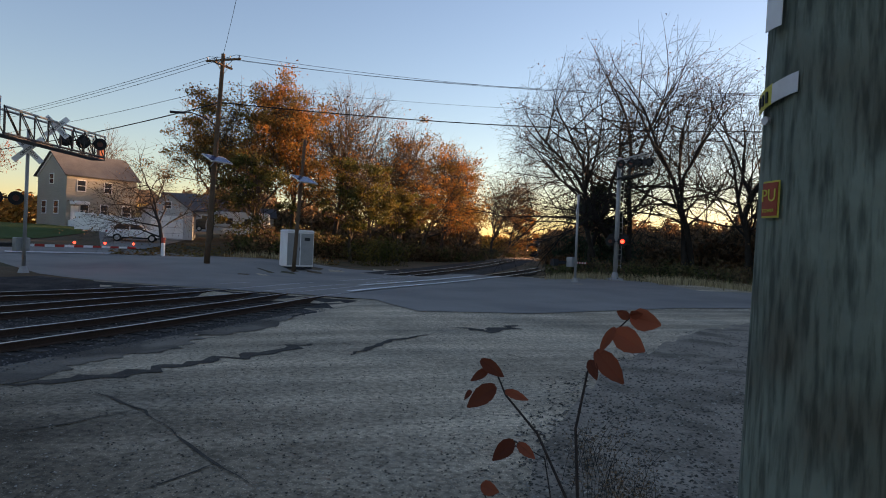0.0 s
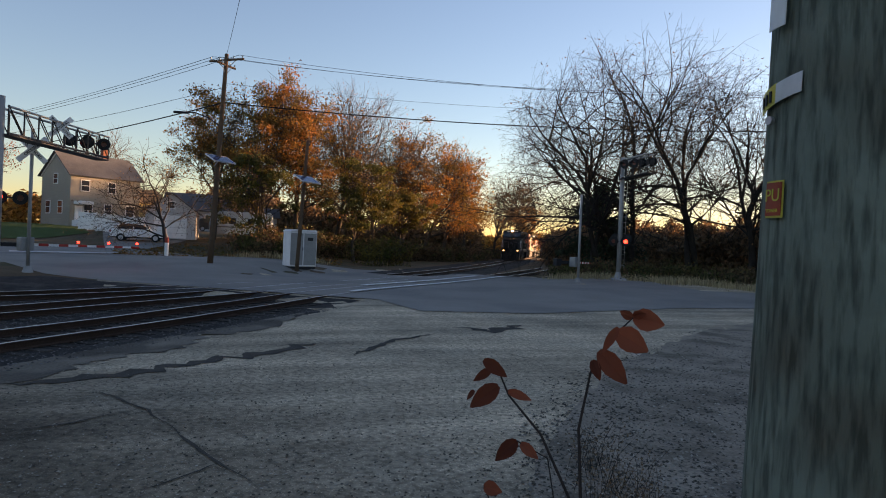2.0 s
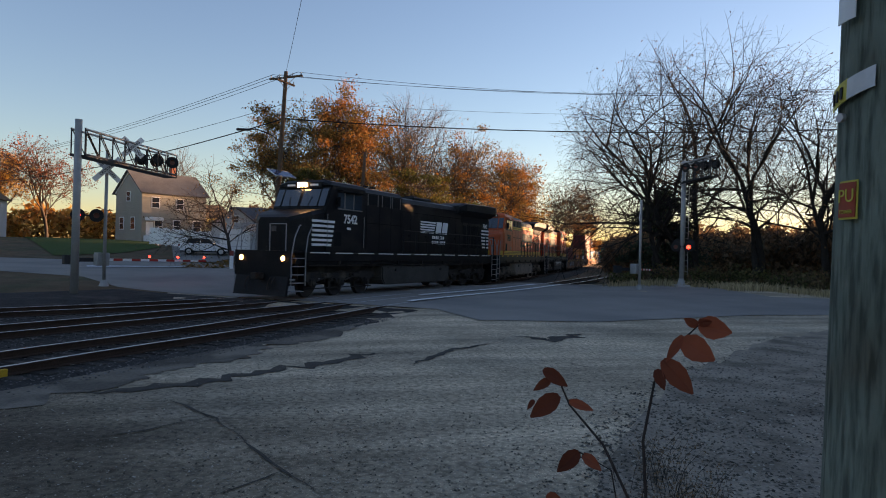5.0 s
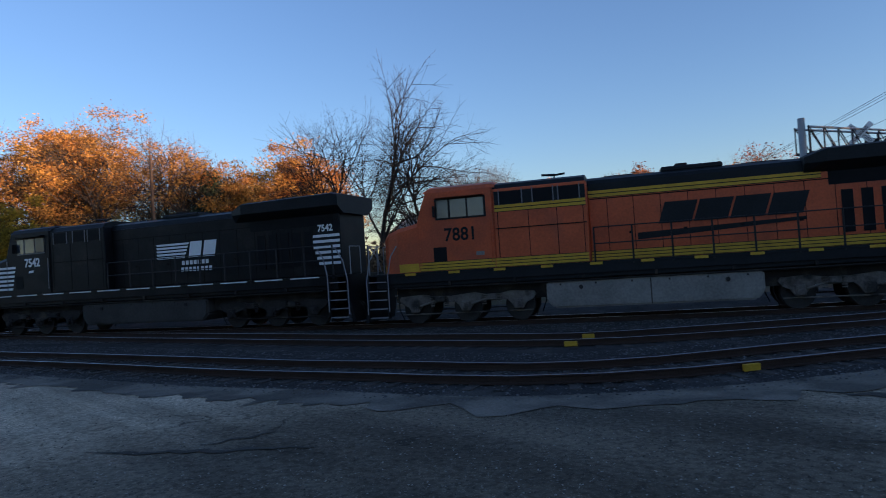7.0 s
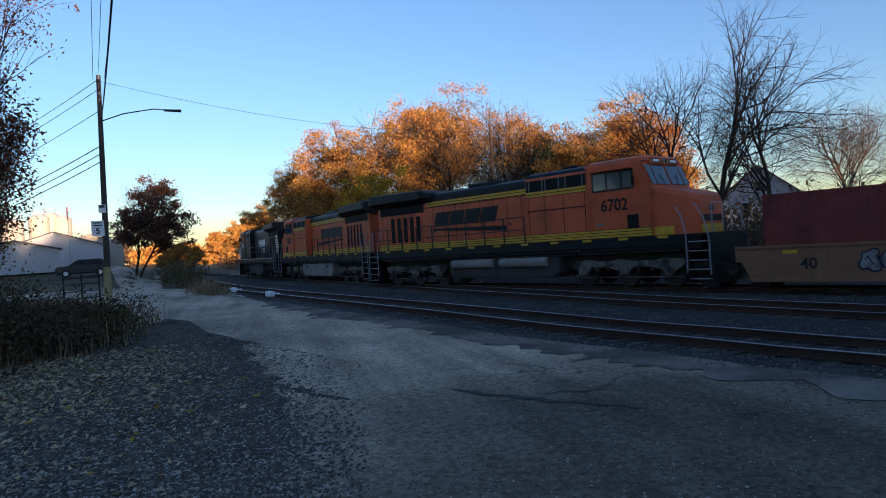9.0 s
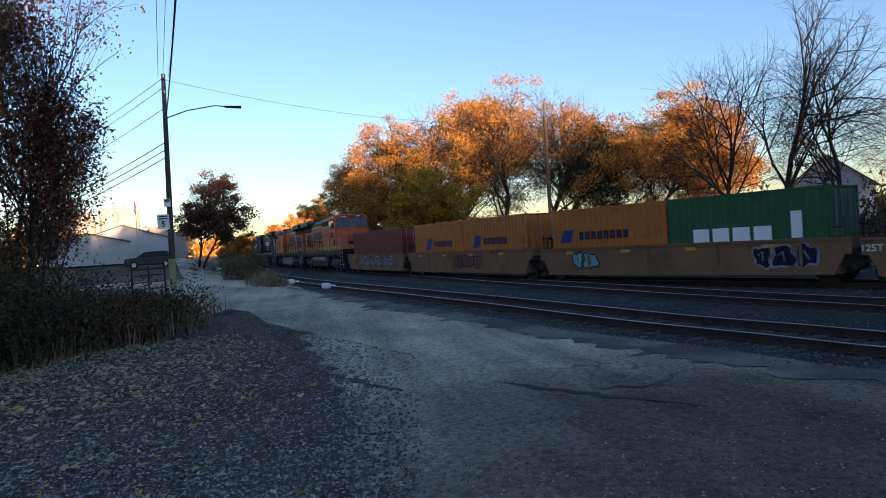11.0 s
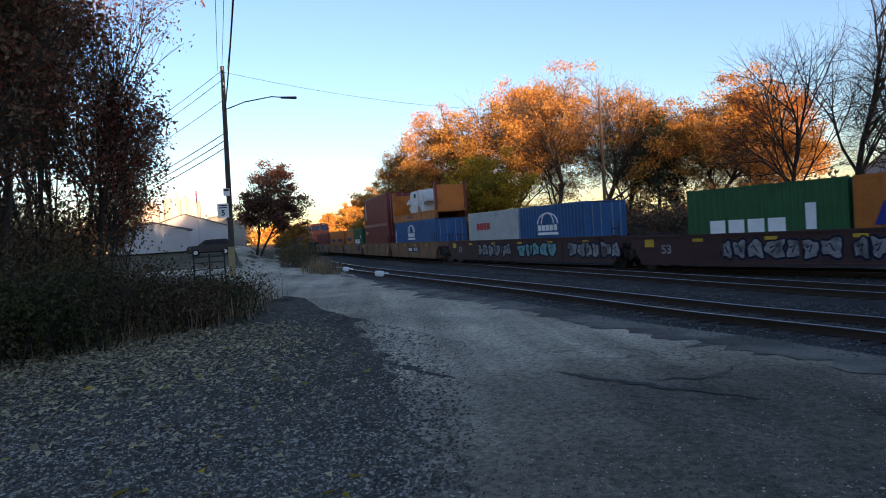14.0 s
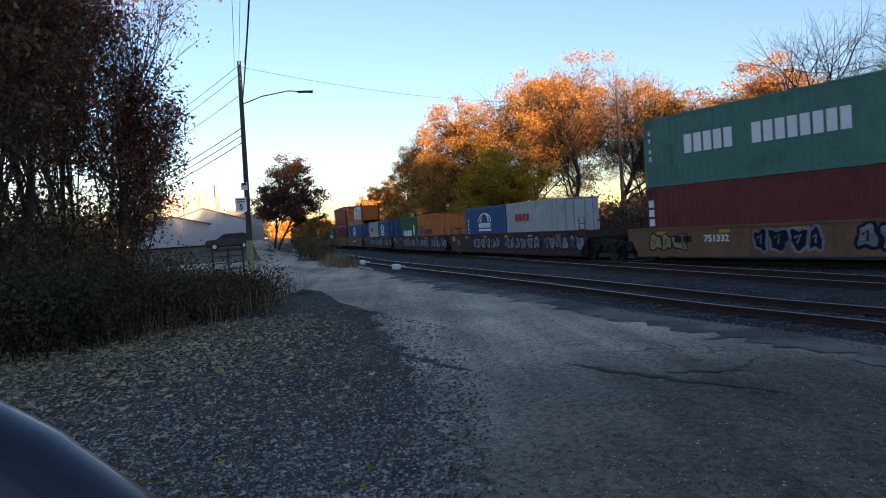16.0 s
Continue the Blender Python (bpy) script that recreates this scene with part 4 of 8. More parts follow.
TAN = paint("weathered_tan_wagon", (0.25, 0.12, 0.068), 0.8)
BROWN = paint("dark_brown_wagon", (0.075, 0.034, 0.03), 0.75)
MAROON = paint("maroon_container", (0.20, 0.03, 0.027))
BLUE = paint("blue_container", (0.001, 0.082, 0.215))
GREEN = paint("green_container", (0.006, 0.10, 0.035))
TEAL = paint("teal_container", (0.05, 0.20, 0.15))
OCHRE = paint("orange_container", (0.52, 0.14, 0.022))
WHITE = paint("pale_grey_container", (0.42, 0.43, 0.42))
REDMARK = mat("red_marking", (0.5, 0.03, 0.03), 0.6)
BLUEMARK = mat("blue_marking", (0.02, 0.03, 0.2), 0.6)
BLACKMARK = mat("black_marking", (0.012, 0.012, 0.014), 0.6)
SPRAY = mat("pale_spray_paint", (0.24, 0.235, 0.24), 0.8, 0, 1.6, 0.5, 0, 12, alt=(0.10, 0.09, 0.09), alt_scale=1.4, alt_at=0.56)
SPRAYDARK = mat("dark_spray_paint", (0.015, 0.015, 0.035), 0.8, 0, 3, 0.25)
SPRAYTEAL = mat("teal_spray_paint", (0.12, 0.32, 0.33), 0.8, 0, 3, 0.25)
SPRAYTAN = mat("tan_spray_paint", (0.36, 0.24, 0.12), 0.8, 0, 3, 0.25)
TARP = mat("white_wrapping", (0.6, 0.6, 0.6), 0.6, 0, 1.2, 0.15, 0.02, 5)

FRONT = [(0.0, -159.8), (1.5, -115.1), (2.5, -80.7), (3.2, -55.8), (4.4, -26.6), (5.5, -3.7), (6.0, 6.6), (6.5, 18.4), (7.0, 30.1), (7.5, 41.1), (8.0, 51.7), (9.0, 72.3), (10.2, 96.0), (11.5, 120.8), (12.5, 140.6), (13.0, 149.6), (13.5, 159.2), (14.0, 169.2), (14.5, 179.3), (15.0, 189.1), (15.5, 198.6), (16.0, 208.4)]


def front_at(t):
    """Where the train's front is at t seconds: a smooth curve through the rows."""
    n = len(FRONT)
    for i in range(n - 1):
        if t <= FRONT[i + 1][0] or i == n - 2:
            break
    t0, a = FRONT[i]
    t1, b = FRONT[i + 1]
    def slope(k):
        lo, hi = max(0, k - 1), min(n - 1, k + 1)
        return (FRONT[hi][1] - FRONT[lo][1]) / (FRONT[hi][0] - FRONT[lo][0])
    h = t1 - t0
    u = (t - t0) / h
    m0, m1 = slope(i) * h, slope(i + 1) * h
    return (2 * u**3 - 3 * u**2 + 1) * a + (u**3 - 2 * u**2 + u) * m0 + (-2 * u**3 + 3 * u**2) * b + (u**3 - u**2) * m1


TRAIN = []


def on_train(thing, centre, reach, lift=0.0, shift=0.0, back=False):
    """Notes that a thing rides with its middle so far behind the train's front, on two trucks that far apart."""
    TRAIN.append((thing, centre, reach, lift, shift, back))


def car_pose(s, reach, lift, shift, back):
    a, _ = along(s + reach)
    b, _ = along(s - reach)
    d = (a - b).normalized()
    p = (a + b) / 2 + d * shift
    m = Matrix.Translation((p.x, p.y, dip(s) + lift)) @ Matrix.Rotation(math.atan2(d.y, d.x), 4, "Z")
    return m @ Matrix.Rotation(math.pi, 4, "Z") if back else m


def motions():
    away = polar(229, 1.0)
    rows = ((0.0, 0.3), (12.8, 0.24), (13.5, 0.13), (14.0, 0.05), (14.5, 0.012), (15.0, 0.0), (16.0, 0.0))
    walk(edge, [(t, pose(away.x * k, away.y * k, -0.15 * k)) for t, k in rows])
    times = [0.4 * i for i in range(41)]
    for thing, centre, reach, lift, shift, back in TRAIN:
        walk(thing, [(t, car_pose(front_at(t) - centre, reach, lift, shift, back)) for t in times])


black = tagged(locomotive(NSBLACK, BLACKTOP, "black", "7542", TANKDARK), "black diesel freight locomotive with white stripes and lit headlights", "locomotive", "locomotives of the train")
on_train(black, 10.8, 6.4)
lead = tagged(locomotive(ORANGE, BLACKTOP, "orange", "7881", TANKGREY), "orange diesel locomotive with black roof and yellow stripes", "locomotive", "locomotives of the train")
on_train(lead, 32.4, 6.4)
rear_loco = tagged(locomotive(ORANGE, BLACKTOP, "orange", "6702", TANKDARK), "orange diesel locomotive facing backwards, dusty fuel tank below", "locomotive", "locomotives of the train")
on_train(rear_loco, 54.0, 6.4, back=True)

SHORT, LONG = 13.57, 17.94
FLOOR = 0.36


def well(centre, length, colour, label, kind="mid"):
    u = tagged(well_unit(length, colour, kind), label, "well wagon", "well wagons of the train")
    on_train(u, centre, length / 2)
    return u


def load(c, centre, length, lift=FLOOR, shift=0.0):
    on_train(c, centre, length / 2, lift, shift)


c1 = 65.1 + SHORT / 2
u = well(c1, SHORT, TAN, "tan well wagon with yellow reflectors and scrawled paint", "mid")
scrawl(u, 2.8, -4.0, 0.5, 1.3, 1.462, SPRAY, 3)
writing("wagon_number", "40", 0.5, side_text(4.2, 1.466, 0.85), BLACKMARK, u, 0.01)
load(container(11.2, MAROON, label="maroon corrugated container low in a tan wagon"), c1, SHORT)
c2 = c1 + SHORT
u = well(c2, SHORT, TAN, "tan well wagon streaked with grime and paint")
scrawl(u, 1.0, -2.0, 0.5, 1.3, 1.462, MAROON, 5)
load(container(5.85, OCHRE, label="short orange container with blue and dark marks", marks=[bar_mark(0.9, 1.5, 1.25, 1.9, BLUEMARK, -0.25), word_blocks(0.4, 1.4, 8, 0.2, 0.07, 0.35, BLACKMARK)]), c2, SHORT, shift=2.96)
load(container(5.85, OCHRE, label="short orange container with blue and dark marks", marks=[bar_mark(1.4, 2.0, 1.25, 1.9, BLUEMARK, -0.25), word_blocks(0.9, 1.4, 8, 0.2, 0.07, 0.35, BLACKMARK)]), c2, SHORT, shift=-2.96)
c3 = c2 + SHORT
u = well(c3, SHORT, TAN, "tan well wagon with pale blue and white spray paint")
scrawl(u, 4.6, 3.4, 0.5, 1.3, 1.462, SPRAYTEAL, 8)
scrawl(u, -3.4, -5.4, 0.45, 1.4, 1.462, SPRAYDARK, 9, 0.04, SPRAY)
load(container(5.85, OCHRE, label="short orange container beside a green one", marks=[bar_mark(1.9, 2.5, 1.35, 1.9, BLUEMARK, -0.25), word_blocks(1.4, 1.45, 8, 0.24, 0.09, 0.35, BLACKMARK)]), c3, SHORT, shift=2.96)
load(container(5.85, GREEN, label="short green container with white block marks", marks=[word_blocks(1.9, 0.86, 4, 0.62, 0.14, 0.74, PAINTW), bar_mark(-2.0, -1.65, 1.15, 2.05, PAINTW)]), c3, SHORT, shift=-2.96)
c4 = c3 + SHORT
u = well(c4, SHORT, TAN, "tan well wagon with yellow reflectors carrying two maroon boxes")
part("brand_block", prism([(-1.2, 0.85), (-1.6, 0.85), (-1.6, 1.3), (-1.2, 1.3)], 1.461, 1.468), MAROON, u)
part("brand_block", prism([(-2.1, 0.85), (-2.5, 0.85), (-2.5, 1.3), (-2.1, 1.3)], 1.461, 1.468), MAROON, u)
writing("wagon_number", "125T", 0.3, side_text(6.2, 1.466, 1.15), PAINTW, u)
writing("wagon_letter", "E", 0.4, side_text(2.6, 1.466, 0.95), BLACKMARK, u, 0.01)
load(container(11.2, MAROON, label="maroon container with a pale yellow mark, under another", marks=[bar_mark(4.1, 5.2, 2.05, 2.3, YELLOW)]), c4, SHORT)
load(container(11.2, MAROON, high=2.9, label="maroon container with upright white marks, stacked on another", marks=[word_blocks(4.95, 2.1, 6, 0.3, 0.06, 0.22, PAINTW, 0)]), c4, SHORT, FLOOR + 2.84)
c5 = c4 + SHORT
u = well(c5, SHORT, TAN, "tan well wagon with a black number plate and yellow patches", "end")
part("number_plate", boxes((-2.2, 0.9, 1.461, 1.468, 0.72, 1.1)), BLACKMARK, u)
part("writing_bar", boxes((-0.2, 0.75, 1.468, 1.472, 0.8, 1.02)), PAINTW, u)
writing("wagon_number", "751172", 0.34, side_text(-1.2, 1.472, 0.91), PAINTW, u, 0.01)
load(container(11.2, BLUE, label="bright blue container with a white arched emblem", marks=[dome_mark(0.6, 1.9, 0.95, PAINTW), word_blocks(5.3, 1.9, 5, 0.14, 0.08, 0.2, PAINTW, 0)]), c5, SHORT)


def flat_rack():
    c = tagged(new("flat_rack"), "orange flat rack with folding ends on a blue container", "container", "containers on the train")
    part("deck", boxes((-5.9, 5.9, -1.2, 1.2, 0.42, 0.6), bevel=0.01), OCHRE, c)
    for f in (1, -1):
        part("side_rail", boxes((-5.9, 5.9, *sorted((1.1 * f, 1.2 * f)), 0.0, 0.56), bevel=0.015), OCHRE, c)
        for i in range(9):
            x = -4.8 + i * 1.2
            part("lash_post", boxes((x - 0.05, x + 0.05, *sorted((1.2 * f, 1.23 * f)), 0.08, 0.6)), OCHRE, c)
    for k, m in ((1, OCHRE), (-1, OCHRE)):
        part("end_wall", boxes((*sorted((5.75 * k, 5.86 * k)), -1.1, 1.1, 0.6, 2.35), bevel=0.01), m, c)
        for f in (1, -1):
            part("end_post", boxes((*sorted((5.6 * k, 5.9 * k)), *sorted((1.02 * f, 1.2 * f)), 0.0, 2.6), bevel=0.015), MAROON if k < 0 else OCHRE, c)
    part("writing_bar", boxes((0.2, 1.6, 1.2, 1.206, 0.22, 0.36)), BLUEMARK, c)
    return c


load(flat_rack(), c5, SHORT, FLOOR + 2.84)


def sheeted(spec, seed, taper=None):
    """A box under slack sheeting: its faces creased and pulled in, its corners softened."""
    x0, x1, y0, y1, z0, z1 = spec
    bm = boxes(spec)
    bmesh.ops.subdivide_edges(bm, edges=bm.edges[:], cuts=7, use_grid_fill=True)
    for v in bm.verts:
        u, w, h = (v.co.x - x0) / (x1 - x0) * 2 - 1, (v.co.y - y0) / (y1 - y0) * 2 - 1, (v.co.z - z0) / (z1 - z0) * 2 - 1
        soft = 1 - 0.07 * max(0, abs(u) + abs(w) + abs(h) - 2)
        k = 1 + (taper or 0) * (u + 1) / 2
        c = v.co
        n = noise.noise_vector((c.x * 1.7, c.y * 1.7 + seed, c.z * 2.3)) * 0.07 + noise.noise_vector((c.x * 5, c.y * 5, c.z * 5 + seed)) * 0.03
        v.co = Vector(((x0 + x1) / 2 + u * soft * (x1 - x0) / 2, (y0 + y1) / 2 + w * soft * (y1 - y0) / 2 * k, z1 - (1 - h * soft) / 2 * (z1 - z0) * k)) + n
    return bm


def wrapped_load():
    c = tagged(new("wrapped_machine"), "bulky machine wrapped in white sheeting on a flat rack", "cargo")
    arm = sheeted((1.0, 4.3, -0.8, 0.8, 1.42, 2.0), 3, -0.55)
    bmesh.ops.rotate(arm, cent=(1.0, 0, 1.9), matrix=Matrix.Rotation(0.09, 3, "Y"), verts=arm.verts)
    part("wrapped_arm", arm, TARP, c)
    part("wrapped_body", sheeted((-2.2, 1.4, -0.95, 0.95, 1.05, 2.35), 5), TARP, c)
    part("wrapped_cab", sheeted((-2.9, -1.5, -0.85, 0.85, 1.35, 2.2), 7), TARP, c)
    part("wrapped_foot", sheeted((-0.6, 2.0, -0.85, 0.85, 0.6, 1.25), 9), TARP, c)
    part("wrapped_foot", sheeted((-2.1, -1.1, -0.85, 0.85, 0.6, 1.15), 11), TARP, c)
    part("dark_opening", boxes((-0.5, 0.05, 0.93, 0.985, 1.8, 2.12), bevel=0.02), BLACKMARK, c)
    for x, z in ((0.9, 2.30), (-1.3, 2.42)):
        part("lashing", bars([(x, -1.15, 0.62), (x, -1.0, z), (x, 1.0, z - 0.04), (x - 0.3, 1.18, 0.6)], r=0.025), OCHRE, c)
    return c


load(wrapped_load(), c5, SHORT, FLOOR + 2.84)
c6 = c5 + SHORT / 2 + LONG / 2 + 1.5


def long_well(centre, seed, label, colours=(SPRAY,)):
    u = well(centre, LONG, BROWN, label, "end")
    writing("wagon_number", "53", 0.5, side_text(6.9, 1.466, 0.9), SPRAY, u, 0.01)
    part("yellow_patch", boxes((7.5, 7.95, 1.461, 1.468, 1.02, 1.34)), YELLOW, u)
    for i, c in enumerate(colours):
        x = 4.5 - i * 4.6
        scrawl(u, x, x - 3.6, 0.45, 1.3, 1.463, c, seed + i, 0.04)
    return u


long_well(c6, 21, "dark brown well wagon with teal and white spray paint", (SPRAY, SPRAYTEAL, SPRAY))
load(container(5.95, WHITE, label="short pale grey container with a red mark", marks=[word_blocks(1.9, 1.75, 4, 0.36, 0.06, 0.4, REDMARK)]), c6, LONG, shift=3.05)
load(container(5.95, BLUE, label="short blue container with a white arched emblem", marks=[dome_mark(0.3, 1.85, 0.9, PAINTW)]), c6, LONG, shift=-3.05)
c7 = c6 + LONG + 0.1
long_well(c7, 31, "dark brown well wagon with large pale spray letters", (SPRAY, SPRAY, SPRAY))
load(container(5.95, GREEN, label="short green container with white block marks", marks=[word_blocks(2.0, 0.86, 4, 0.62, 0.14, 0.74, PAINTW), bar_mark(-1.95, -1.6, 1.15, 2.05, PAINTW)]), c7, LONG, shift=3.05)
load(container(5.95, OCHRE, label="short orange container with blue and dark marks", marks=[bar_mark(1.7, 2.4, 1.2, 1.95, BLUEMARK, -0.3), word_blocks(1.2, 1.25, 8, 0.24, 0.09, 0.35, BLACKMARK)]), c7, LONG, shift=-3.05)
c8 = c7 + LONG
long_well(c8, 41, "dark brown well wagon with rounded white spray letters", (SPRAY, SPRAY, SPRAY))
load(container(5.95, BLUE, label="short blue container with a white arched emblem", marks=[dome_mark(0.0, 1.85, 0.9, PAINTW), word_blocks(2.6, 1.9, 4, 0.14, 0.08, 0.2, PAINTW, 0)]), c8, LONG, shift=3.05)
load(container(5.95, WHITE, label="short pale grey container with a red mark", marks=[word_blocks(1.9, 1.75, 4, 0.36, 0.06, 0.4, REDMARK)]), c8, LONG, shift=-3.05)
c9 = c8 + LONG / 2 + SHORT / 2 + 2.1
u = well(c9, SHORT, TAN, "rust-brown well wagon with black and white spray letters", "end")
writing("wagon_number", "751332", 0.36, side_text(2.2, 1.466, 0.98), PAINTW, u, 0.01)
part("writing_bar", boxes((3.3, 4.1, 1.461, 1.468, 0.85, 1.12)), BLACKMARK, u)
scrawl(u, 5.4, 4.2, 0.5, 1.3, 1.463, SPRAYTAN, 50, 0.03, SPRAYDARK)
scrawl(u, 0.7, -1.4, 0.4, 1.4, 1.463, SPRAYDARK, 51, 0.05, SPRAY)
scrawl(u, -2.8, -5.2, 0.4, 1.4, 1.463, SPRAY, 53, 0.06)
load(container(11.2, MAROON, label="dark maroon container with upright white marks, under a teal one", marks=[word_blocks(5.5, 2.0, 3, 0.26, 0.1, 0.3, PAINTW, 0)]), c9, SHORT)
load(container(11.2, TEAL, high=2.9, label="teal container with large white block marks, stacked on maroon", marks=[word_blocks(3.6, 1.25, 5, 0.34, 0.1, 0.75, PAINTW), word_blocks(0.7, 1.25, 8, 0.34, 0.1, 0.75, PAINTW), word_blocks(5.4, 2.2, 4, 0.22, 0.14, 0.24, SPRAY, 0)]), c9, SHORT, FLOOR + 2.84)



# ---- trees and undergrowth ----
BARK = mat("grey_brown_bark", (0.075, 0.058, 0.046), 0.9, 0, 2, 0.35, 0.01, 14)
DARKBARK = mat("dark_bark", (0.035, 0.03, 0.027), 0.9, 0, 2, 0.35, 0.01, 14)
RUSTLEAF = leaf_mat("rust_orange_leaves", (0.45, 0.23, 0.055), 0.55, (0.38, 0.165, 0.045))
AMBERLEAF = leaf_mat("amber_leaves", (0.48, 0.26, 0.06), 0.55, (0.42, 0.185, 0.05))
GOLDLEAF = leaf_mat("golden_leaves", (0.52, 0.30, 0.03), 0.45, (0.36, 0.25, 0.035))
REDLEAF = leaf_mat("dark_red_leaves", (0.26, 0.085, 0.05), 0.5, (0.17, 0.08, 0.045))
MAROONLEAF = leaf_mat("brown_maroon_leaves", (0.14, 0.065, 0.045), 0.5, (0.11, 0.06, 0.04))
# darker rust: shade on the maples by the road is put into the colour
DULLRUST = leaf_mat("dull_rust_leaves", (0.30, 0.125, 0.032), 0.5, (0.17, 0.115, 0.035))
OLIVELEAF = leaf_mat("olive_leaves", (0.07, 0.075, 0.02), 0.5, (0.13, 0.10, 0.025))
PINELEAF = leaf_mat("pine_needles", (0.05, 0.075, 0.045), 0.4)
DRYLEAF = leaf_mat("dry_brown_leaves", (0.21, 0.125, 0.07), 0.5, (0.14, 0.095, 0.055))
BRUSHLEAF = leaf_mat("brown_brush", (0.13, 0.08, 0.045), 0.6, (0.08, 0.085, 0.03))
BROWNGRASS = leaf_mat("brown_dry_grass", (0.25, 0.165, 0.10), 0.5, (0.31, 0.22, 0.13), 0.2)
STRAW = leaf_mat("dry_straw", (0.40, 0.31, 0.18), 0.5, None, 0.2)


class Growth:
    """Collects branches and leaves as plain lists and turns each into one mesh."""

    def __init__(self, seed):
        self.rng = random.Random(seed)
        self.v, self.f, self.tips, self.thick = [], [], [], []
        self.sparse = False

    def limb(self, pts, r0, r1, n, level=9):
        base = len(self.v)
        for i, p in enumerate(pts):
            d = (pts[min(i + 1, len(pts) - 1)] - pts[max(i - 1, 0)]).normalized()
            a = d.orthogonal().normalized()
            b = d.cross(a)
            k = r0 + (r1 - r0) * i / (len(pts) - 1)
            for j in range(n):
                q = p + (a * math.cos(2 * math.pi * j / n) + b * math.sin(2 * math.pi * j / n)) * k
                self.v.append((q.x, q.y, q.z))
        for i in range(len(pts) - 1):
            for j in range(n):
                a, b = base + i * n + j, base + i * n + (j + 1) % n
                self.f.append((a, b, b + n, a + n))
                self.thick.append(level < 2)

    def grow(self, p, d, length, r, level, top, lift, wide):
        rng = self.rng
        lift = lift if level < 3 else lift - 0.05
        n = (4, 4, 3, 2)[min(level, 3)] if level < 4 else 1
        pts = [p.copy()]
        q, e = p.copy(), d.copy()
        for i in range(n):
            e = (e + Vector((rng.gauss(0, 0.13), rng.gauss(0, 0.13), rng.gauss(0, 0.1) + lift))).normalized()
            q = q + e * (length / n)
            pts.append(q.copy())
        self.limb(pts, r, r * (0.5 if level else 0.6), (7, 5, 4, 3, 3, 3)[min(level, 5)], level)
        if level >= top - 2:
            self.tips += [(x, level) for x in pts[1:]]
        if level >= top:
            return
        kids = rng.choice((((5, 6), (3, 4), (3, 4), (2, 3), (2, 3), (2, 3)) if self.sparse else ((5, 6), (4, 5), (4, 5), (3, 4), (3, 4), (2, 3)))[min(level, 5)])
        for k in range(kids):
            u = 0.3 + 0.7 * (k + rng.random()) / kids if level else 0.42 + 0.58 * (k + rng.random()) / kids
            i = min(n - 1, int(u * n))
            at = pts[i].lerp(pts[i + 1], u * n - i if u < 1 else 1)
            turn = rng.uniform(0, 2 * math.pi)
            side = e.orthogonal().normalized()
            side = Matrix.Rotation(turn, 3, e) @ side
            spread = rng.uniform(0.5, 1.15) * wide
            dd = (e * math.cos(spread) + side * math.sin(spread)).normalized()
            self.grow(at, dd, length * rng.uniform(0.56, 0.86), r * (0.5 if level else 0.42), level + 1, top, lift, wide)
        if level:
            self.grow(pts[-1], e, length * 0.6, r * 0.5, level + 1, top, lift, wide)
        else:
            for _ in range(2):
                self.grow(pts[-1], (e + Vector((rng.gauss(0, 0.3), rng.gauss(0, 0.3), 0.3))).normalized(), length * 0.75, r * 0.58, 1, top, lift, wide)

    def wood(self, name, material, parent, which=None):
        me = bpy.data.meshes.new(name)
        faces = [f for f, k in zip(self.f, self.thick) if which is None or k == which]
        if which is None:
            verts = self.v
        else:
            used = sorted({i for f in faces for i in f})
            at = {u: i for i, u in enumerate(used)}
            verts = [self.v[u] for u in used]
            faces = [tuple(at[i] for i in f) for f in faces]
        me.from_pydata(verts, [], faces)
        me.materials.append(material)
        for p in me.polygons:
            p.use_smooth = True
        o = new(name, me)
        o.parent = parent
        return o


def rounded(p, h, reach):
    """Draws a point that sticks out of a tree's rounded outline back towards it."""
    c = 0.56 * h
    q = Vector((p[0] / reach, p[1] / reach, (p[2] - c) / (0.46 * h)))
    d = q.length
    if d < 0.78:
        return p
    k = (0.78 + 0.45 * math.tanh((d - 0.78) / 0.45)) / d
    k = 1 + (k - 1) * smooth(0.1 * h, 0.55 * h, p[2])
    return (p[0] * k, p[1] * k, c + (p[2] - c) * k)


def leaf_mesh(name, points, size, material, seed, parent=None, scatter=0.35, flat=False):
    """Many small pointed leaves scattered about points."""
    rng = np.random.default_rng(seed)
    pts = np.asarray(points, float)
    n = len(pts)
    c = pts + rng.normal(0, scatter, (n, 3))
    a = rng.normal(0, 1, (n, 3))
    if flat:
        a[:, 2] *= 0.15
    a /= np.linalg.norm(a, axis=1)[:, None]
    b = rng.normal(0, 1, (n, 3))
    if flat:
        b[:, 2] *= 0.15
    b -= a * (a * b).sum(1)[:, None]
    b /= np.linalg.norm(b, axis=1)[:, None]
    k = size * 1.28 * rng.uniform(0.6, 1.35, (n, 1))
    v = np.stack([c - a * k, c + b * k * 0.85 + a * k * 0.15, c + a * k * 0.9 - b * k * 0.25], 1).reshape(-1, 3)
    me = bpy.data.meshes.new(name)
    me.from_pydata(v.tolist(), [], np.arange(3 * n).reshape(n, 3).tolist())
    me.materials.append(material)
    o = new(name, me)
    if parent:
        o.parent = parent
    return o


